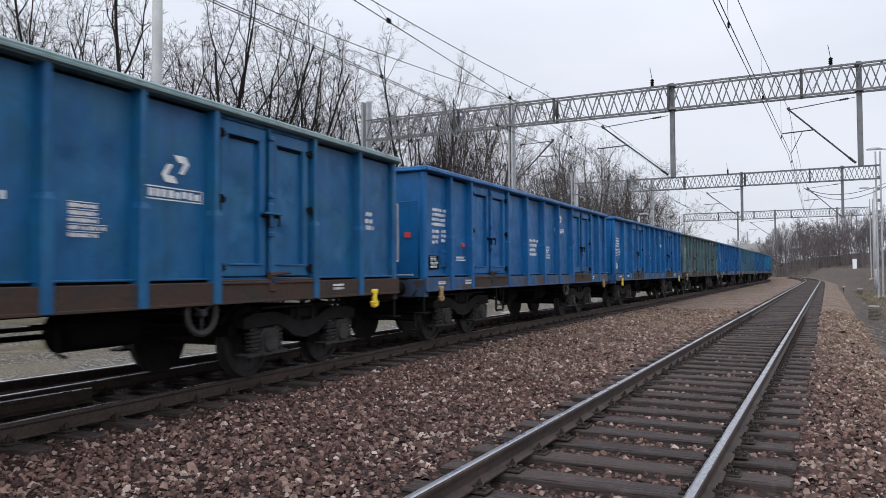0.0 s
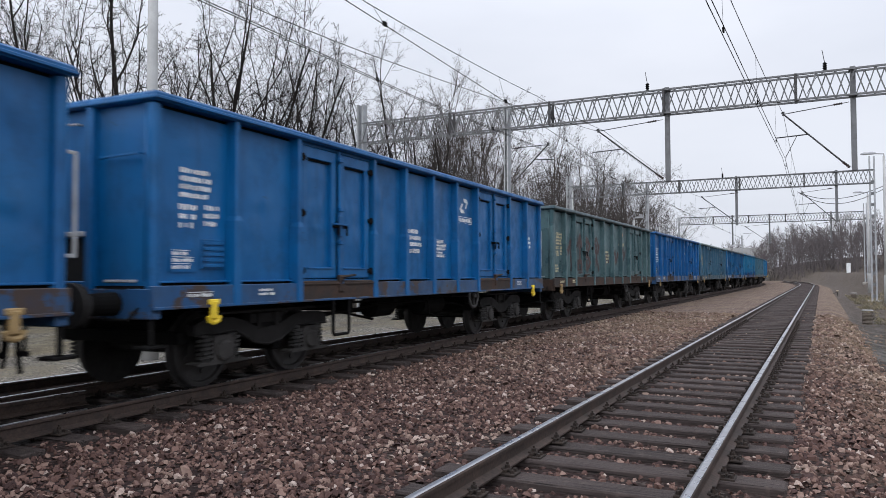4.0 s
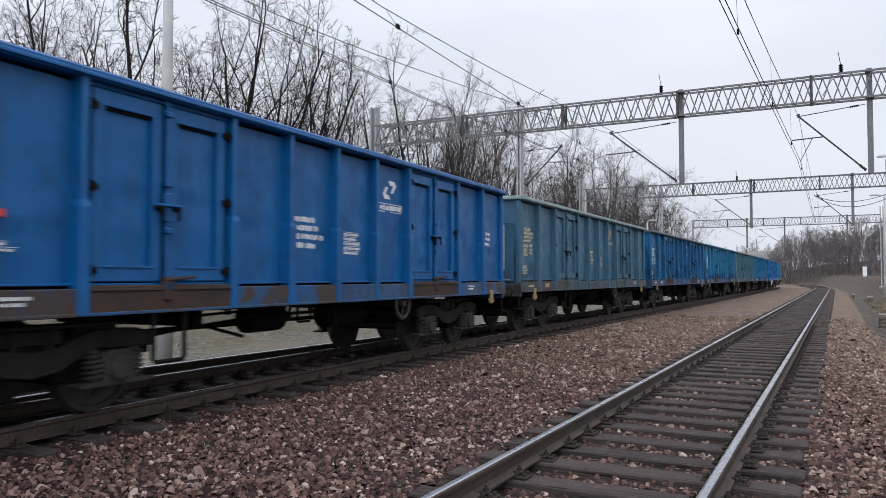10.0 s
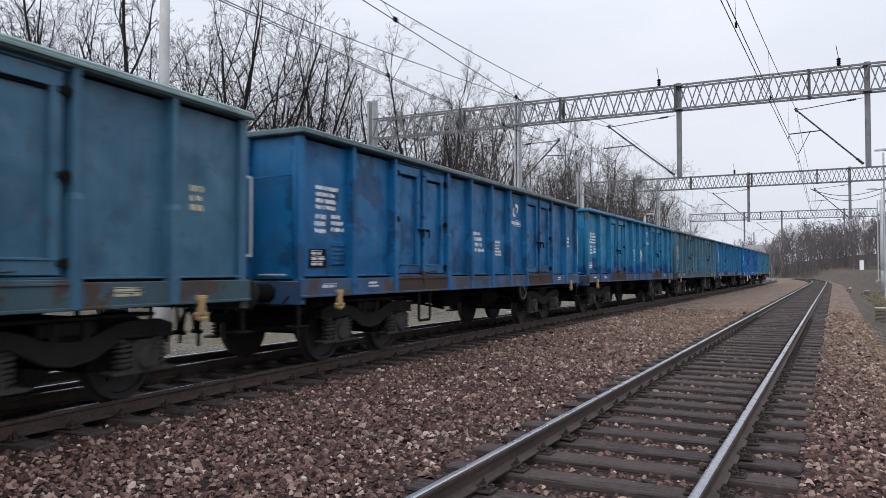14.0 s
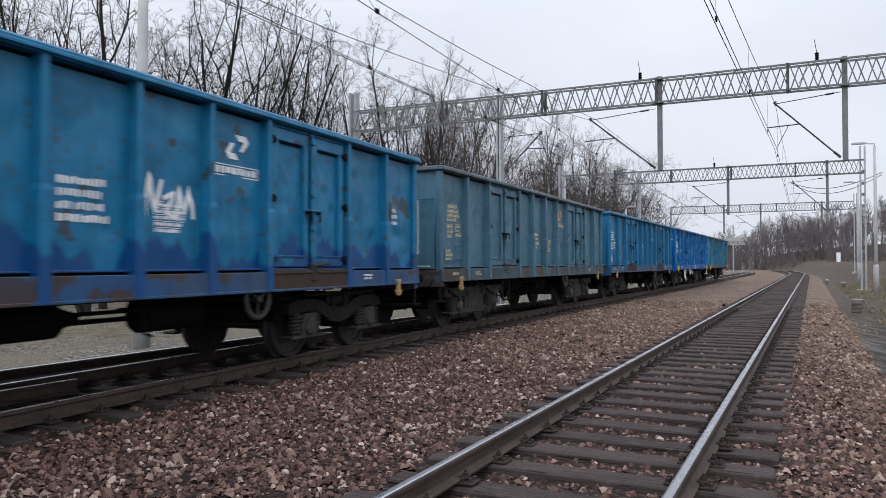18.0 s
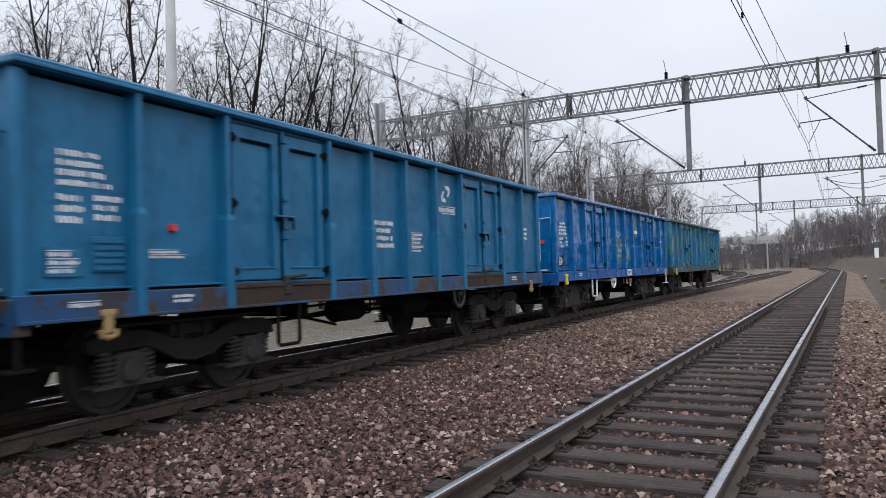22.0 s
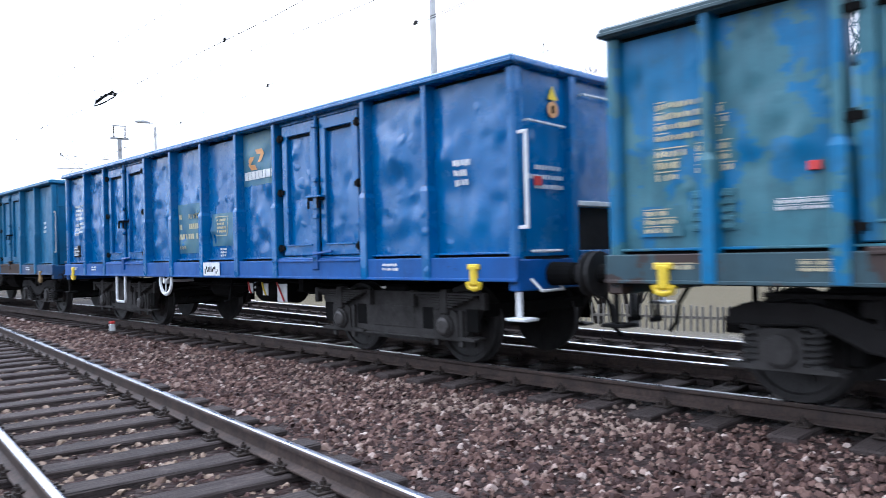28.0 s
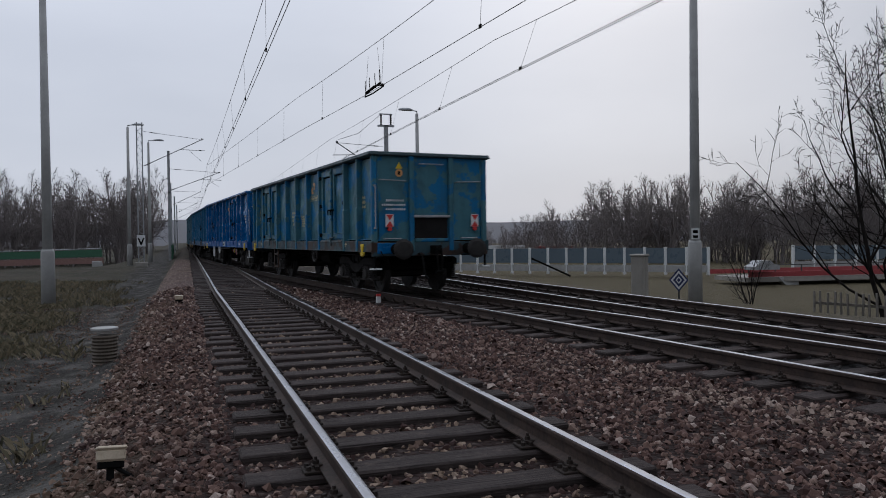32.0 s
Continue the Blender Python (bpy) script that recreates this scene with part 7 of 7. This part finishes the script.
# ---- trees ----
def grow_tree(seed, high, counts, ratios, thin, stems=1, clear=0.22, tilt=0.55, sway=0.07, coarse=False):
    """A leafless tree: stems, rising limbs, branches and a haze of twigs. Returns stem and crown shapes."""
    rnd = random.Random(seed)
    stem, crown = Geo(), Geo()

    def grow(p, d, length, r, level):
        steps = (6, 4, 2, 2, 2)[min(level, 4)] if coarse else (10, 6, 4, 3, 2)[min(level, 4)]
        pts, rs, dirs = [p.copy()], [r], [d.copy()]
        wob = sway * (1 + 0.7 * level)
        for k in range(steps):
            d = (d + Vector((rnd.gauss(0, wob), rnd.gauss(0, wob), rnd.gauss(0, wob) + (0.03, 0.17, 0.12, 0.06, 0.02)[min(level, 4)]))).normalized()
            p = p + d * (length / steps)
            pts.append(p.copy())
            dirs.append(d.copy())
            rs.append(max(r * (1 - 0.74 * (k + 1) / steps), thin))
        if level >= len(counts) or (coarse and level >= 2):
            # twigs, and on far trees the branches too, are flat slivers
            side = d.orthogonal().normalized()
            side.rotate(Matrix.Rotation(rnd.uniform(0, 3.14), 3, d))
            wide = max(r, thin)
            if coarse:
                v = [pts[0] - side * wide, pts[0] + side * wide, pts[-1] + side * (wide * 0.5), pts[-1] - side * (wide * 0.5)]
                crown.add(v, [(0, 1, 2, 3)])
            else:
                v = []
                for q, w in zip((pts[0], pts[len(pts) // 2], pts[-1]), (1.3, 1.0, 0.4)):
                    v += [q - side * (thin * w), q + side * (thin * w)]
                crown.add(v, [(0, 1, 3, 2), (2, 3, 5, 4)])
        else:
            (stem if level == 0 else crown).tube(pts, rs, (5 if level == 0 else 3) if coarse else (8, 5, 4, 3, 3)[min(level, 4)], caps=False)
        if level >= len(counts):
            return
        for c in range(counts[level]):
            lo = clear if level == 0 else 0.15
            f = lo + (1 - lo) * (c + rnd.random()) / counts[level]
            i = min(int(f * steps), steps - 1)
            q = pts[i].lerp(pts[i + 1], f * steps - i)
            base = dirs[i + 1]
            side = base.orthogonal().normalized()
            side.rotate(Matrix.Rotation(c * 2.4 + rnd.uniform(-0.6, 0.6), 3, base))
            t = tilt * rnd.uniform(0.75, 1.35) * (1.0 if level else 1.15 - 0.4 * f)
            out = (base * math.cos(t) + side * math.sin(t)).normalized()
            grow(q, out, length * ratios[level] * (1.25 - 0.75 * f) * rnd.uniform(0.7, 1.2), max(rs[i] * 0.60, thin), level + 1)

    for k in range(stems):
        lean = Vector((rnd.uniform(-1, 1), rnd.uniform(-1, 1), 0)) * (0.03 if stems == 1 else 0.2)
        foot = Vector((rnd.uniform(-0.3, 0.3), rnd.uniform(-0.3, 0.3), 0)) * (stems > 1) + Vector((0, 0, -0.4))
        grow(foot, (Vector((0, 0, 1)) + lean).normalized(), high * rnd.uniform(0.86, 1.0), high * 0.0115 * (1.0 if stems == 1 else 0.78), 0)
    return stem, crown


def plant(name, shapes, bark, label, category, places, group, rnd):
    stem, crown = (shapes[0].mesh("trunk", [bark], True), shapes[1].mesh("crown", [bark], True))
    for x, y, k in places:
        tr = thing(name, label, category, group)
        part("trunk", stem, bark, tr)
        part("crown", crown, bark, tr)
        tr.matrix_basis = pose(x, y, ground_height(x, y) - 0.1, rnd.uniform(-2, 2), rnd.uniform(-2, 2), rnd.uniform(0, 360)) @ Matrix.Scale(k, 4)


def far_woods(name, label, shapes, bark, places, rnd):
    """Woods too far to count: many trees in one mesh."""
    g, n = Geo(), 0
    V, F = [], []
    for x, y, k in places:
        st, cr = rnd.choice(shapes)
        m = pose(x, y, ground_height(x, y) - 0.2, rnd.uniform(-3, 3), rnd.uniform(-3, 3), rnd.uniform(0, 360)) @ Matrix.Scale(k, 4)
        M = np.array(m)
        for part_ in (st, cr):
            v = np.array([tuple(p) for p in part_.v]) @ M[:3, :3].T + M[:3, 3]
            V.append(v)
            F += [tuple(n + i for i in f) for f in part_.f]
            n += len(v)
    me = bpy.data.meshes.new(name)
    me.from_pydata(np.concatenate(V).tolist(), [], F)
    me.materials.append(bark)
    me.polygons.foreach_set("use_smooth", [True] * len(me.polygons))
    me.update()
    tagged(new(name, me), label, "woods", kind="stuff")


def build_trees():
    rnd = random.Random(21)
    a = grow_tree(3, 16.5, (8, 7, 6, 6), (0.56, 0.52, 0.50, 0.5), 0.0066, clear=0.22, tilt=0.80, sway=0.085)
    b = grow_tree(8, 15.5, (6, 6, 6, 6), (0.50, 0.52, 0.50, 0.5), 0.0066, stems=3, clear=0.2, tilt=0.72, sway=0.085)
    c = grow_tree(12, 16.5, (11, 7, 6, 6), (0.40, 0.52, 0.50, 0.5), 0.0062, clear=0.16, tilt=0.78, sway=0.08)
    d = grow_tree(30, 10, (5, 5, 4, 3), (0.44, 0.45, 0.5, 0.5), 0.009, stems=4, clear=0.08, tilt=0.7)
    # thriftier shapes for the rows further on
    e = grow_tree(5, 16.0, (9, 8, 6, 5), (0.54, 0.52, 0.50, 0.5), 0.010, clear=0.2, tilt=0.85, sway=0.10, coarse=True)
    g = grow_tree(17, 15.0, (6, 8, 6, 5), (0.50, 0.52, 0.50, 0.5), 0.010, stems=3, clear=0.2, tilt=0.75, sway=0.10, coarse=True)
    h = grow_tree(19, 9, (5, 6, 6), (0.50, 0.5, 0.55), 0.014, stems=5, clear=0.05, tilt=0.75, coarse=True)
    groups = {k: [] for k in "abcdegh"}
    near = [(-26, 25, "a"), (-29, 35, "a"), (-27, 44, "a"), (-24.5, 19.5, "b"), (-28, 16.5, "b"), (-25.5, 30, "b"), (-30, 40, "b"), (-31, 28, "c"), (-33, 20, "c"), (-27.5, 38, "c"),
            (-35, 31, "a"), (-34, 43, "b"), (-25, 48, "c"), (-30, 47, "b"), (-24, 36, "d"), (-23.5, 28, "d"), (-25, 45, "d"), (-36, 37, "d"), (-23.5, 41, "a"), (-28, 29, "a"), (-27, 22, "c"), (-22.8, 47, "c"), (-31, 33, "b"), (-26.5, 34, "c"), (-31, 14, "c")]
    for x, y, k in near:
        groups[k].append((x, y, rnd.uniform(0.86, 1.0) * (1.0 if y < 33 else 0.92)))
    y = 50.0
    while y < 150.0:
        shift = -0.5 * max(y - 95.0, 0.0) ** 2 / 380
        for x, ks in ((-25.5, "eg"), (-31.5, "ge")):
            groups[rnd.choice(ks)].append((x + shift + rnd.uniform(-1.6, 1.6), y + rnd.uniform(-2, 2), rnd.uniform(0.82, 1.06)))
        if rnd.random() < 0.5:
            groups["h"].append((-22.5 + shift + rnd.uniform(-1.2, 1.2), y + rnd.uniform(-2, 2), rnd.uniform(0.7, 1.05)))
        y += 6.6
    told = {"a": "tall bare tree with a dark trunk and fine twigs", "b": "bare tree forked into several dark stems", "c": "slender bare birch with fine upright twigs",
            "e": "tall bare tree in a row beside the line", "g": "bare many-stemmed tree in a row beside the line"}
    for k, shape in (("a", a), ("b", b), ("c", c), ("e", e), ("g", g)):
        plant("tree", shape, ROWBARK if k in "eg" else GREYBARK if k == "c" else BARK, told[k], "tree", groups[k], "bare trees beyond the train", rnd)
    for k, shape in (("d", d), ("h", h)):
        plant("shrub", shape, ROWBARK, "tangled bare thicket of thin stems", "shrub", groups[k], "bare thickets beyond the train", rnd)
    # behind: trees close by the fence
    fan = grow_tree(61, 12, (6, 6, 5, 4), (0.55, 0.5, 0.5, 0.5), 0.009, stems=4, clear=0.18, tilt=0.7)
    plant("tree", fan, BARK, "bare tree with spreading dark branches by the fence", "tree", [(-23.6, -19.4, 0.9), (-27.5, -21.0, 1.1), (-23.6, -9.2, 1.25), (-28.0, -7.6, 1.2)], "trees behind", rnd)
    plant("shrub", d, BARK, "bare shrub with thin stems below the bank", "shrub", [(-19.5, -10, 0.4), (-36, -40, 0.6)], "trees behind", rnd)
    # woods in the distance
    f1 = grow_tree(41, 15, (9, 6, 6), (0.34, 0.55, 0.6), 0.030, clear=0.25, tilt=0.6, coarse=True)
    f2 = grow_tree(44, 14, (9, 6, 6), (0.40, 0.55, 0.6), 0.030, clear=0.2, tilt=0.7, coarse=True)
    f3 = grow_tree(47, 10, (4, 6, 6), (0.50, 0.55, 0.6), 0.032, stems=3, clear=0.05, tilt=0.7, coarse=True)
    woods, left, ahead = [], [], []
    for k in range(300):
        t = rnd.random()
        woods.append((-62 - 80 * t + rnd.uniform(-4, 4), -150 + 78 * t + rnd.uniform(-26, 4), rnd.uniform(0.85, 1.12) * (0.50 + 0.58 * smooth_step(0.1, 0.3, t))))
    for k in range(220):
        left.append((5 + 68 * rnd.random() ** 1.3, -146 + rnd.uniform(-34, 12), rnd.uniform(0.85, 1.2)))
    for k in range(460):
        x = rnd.uniform(-75, 42)
        ahead.append((x, 175 - 0.2 * x + rnd.uniform(0, 44), rnd.uniform(0.85, 1.05) * (0.62 + 0.20 * smooth_step(-30, 15, x))))
    for k in range(260):
        x = rnd.uniform(-60, 42)
        ahead.append((x, 166 - 0.2 * x + rnd.uniform(0, 30), rnd.uniform(0.22, 0.42)))
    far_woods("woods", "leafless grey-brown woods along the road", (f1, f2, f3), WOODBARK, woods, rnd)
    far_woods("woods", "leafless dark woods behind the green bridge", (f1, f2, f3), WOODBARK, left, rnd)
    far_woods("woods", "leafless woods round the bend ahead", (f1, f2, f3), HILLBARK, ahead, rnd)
    # tall broad crowns behind the row
    vase = grow_tree(73, 19.5, (7, 7, 6, 5), (0.50, 0.50, 0.50, 0.5), 0.0085, stems=3, clear=0.2, tilt=0.52, sway=0.06, coarse=True)
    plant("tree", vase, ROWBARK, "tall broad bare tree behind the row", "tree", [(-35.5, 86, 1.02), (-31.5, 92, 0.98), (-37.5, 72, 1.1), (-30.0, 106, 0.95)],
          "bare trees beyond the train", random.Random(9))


build_trees()


def build_hills():
    """The far ridge on the horizon."""
    rnd = random.Random(4)
    v, f, n = [], [], 140
    for k in range(n):
        a = 2 * math.pi * k / (n - 1)
        h = 16 + 9 * math.sin(a * 3 + 1) + 5 * math.sin(a * 7) + rnd.uniform(-1, 1)
        for r, z in ((640, -8), (760, h * 0.7), (900, h)):
            v.append((r * math.cos(a), r * math.sin(a), z))
    for k in range(n - 1):
        for j in (0, 1):
            f.append((k * 3 + j, k * 3 + j + 1, k * 3 + 4 + j, k * 3 + 3 + j))
    tagged(part("hills", Geo().add(v, f), HILLS, smooth=True), "low wooded hills on the horizon", "hills", kind="structure")


HILLS = concrete_material("far_hill_woods", (0.11, 0.11, 0.12))
build_hills()


# ---- dry grass and weeds ----
def build_grass():
    rng = np.random.default_rng(11)
    V, F, n = [], [], 0
    spots = []
    for x0, x1, y0, y1, per in ((1.3, 7.5, -26.0, -5.0, 46), (1.5, 9.0, -40.0, -20.0, 22), (1.9, 8.0, 16.0, 75.0, 10), (-22.0, -13.0, -10.0, 40.0, 9), (-24.0, -12.2, -40.0, -10.0, 42)):
        m = int((x1 - x0) * (y1 - y0) * per)
        spots += list(zip(rng.uniform(x0, x1, m), rng.uniform(y0, y1, m)))
    for x, y in spots:
        thick = noise.noise((x * 0.6, y * 0.45, 7)) + 0.10 + 0.06 * min(x, 4.0) - (0.35 * smooth_step(3.4, 2.2, x) if y < 0 else 0.0)
        if thick < rng.uniform(-0.05, 0.55):
            continue
        z = ground_height(x, y)
        for b in range(5):
            h, a, w = rng.uniform(0.05, 0.20), rng.uniform(0, 6.28), rng.uniform(0.006, 0.014)
            lean = rng.uniform(0.05, 0.22)
            px, py = x + rng.normal(0, 0.06), y + rng.normal(0, 0.06)
            cx, cy = math.cos(a), math.sin(a)
            V += [(px - cy * w, py + cx * w, z - 0.02), (px + cy * w, py - cx * w, z - 0.02), (px + cx * lean * 0.4 + cy * w * 0.7, py + cy * lean * 0.4 - cx * w * 0.7, z + h * 0.7), (px + cx * lean, py + cy * lean, z + h)]
            F += [(n, n + 1, n + 2), (n, n + 2, n + 3)]
            n += 4
    me = bpy.data.meshes.new("dry_grass")
    me.from_pydata(V, [], F)
    me.materials.append(GRASS)
    tagged(new("dry_grass", me), "dry straw and dull green winter grass", "grass", kind="stuff")


def grass_material():
    m = Nodes("dry_grass", 0.9)
    c = m.mix(m.island(), (0.062, 0.060, 0.033), (0.24, 0.195, 0.125))
    return m.done(c)


GRASS = grass_material()
build_grass()


# ---- what moves ----
def motions():
    for number, wagon, wheelsets in TRAIN:
        along = PITCH * (number - 1) + HALF
        walk(wagon, [(t, wagon_pose(train_place(t) + along)) for t in [0.5 * k for k in range(65)]])
        for ws, y in wheelsets:
            rows = []
            for k in range(321):
                turn = -math.degrees((train_place(0) - train_place(k / 10)) / 0.46) % 360
                rows.append((k / 10, pose(0, y, 0.46, -turn, 0, 0)))
            walk(ws, rows)


motions()
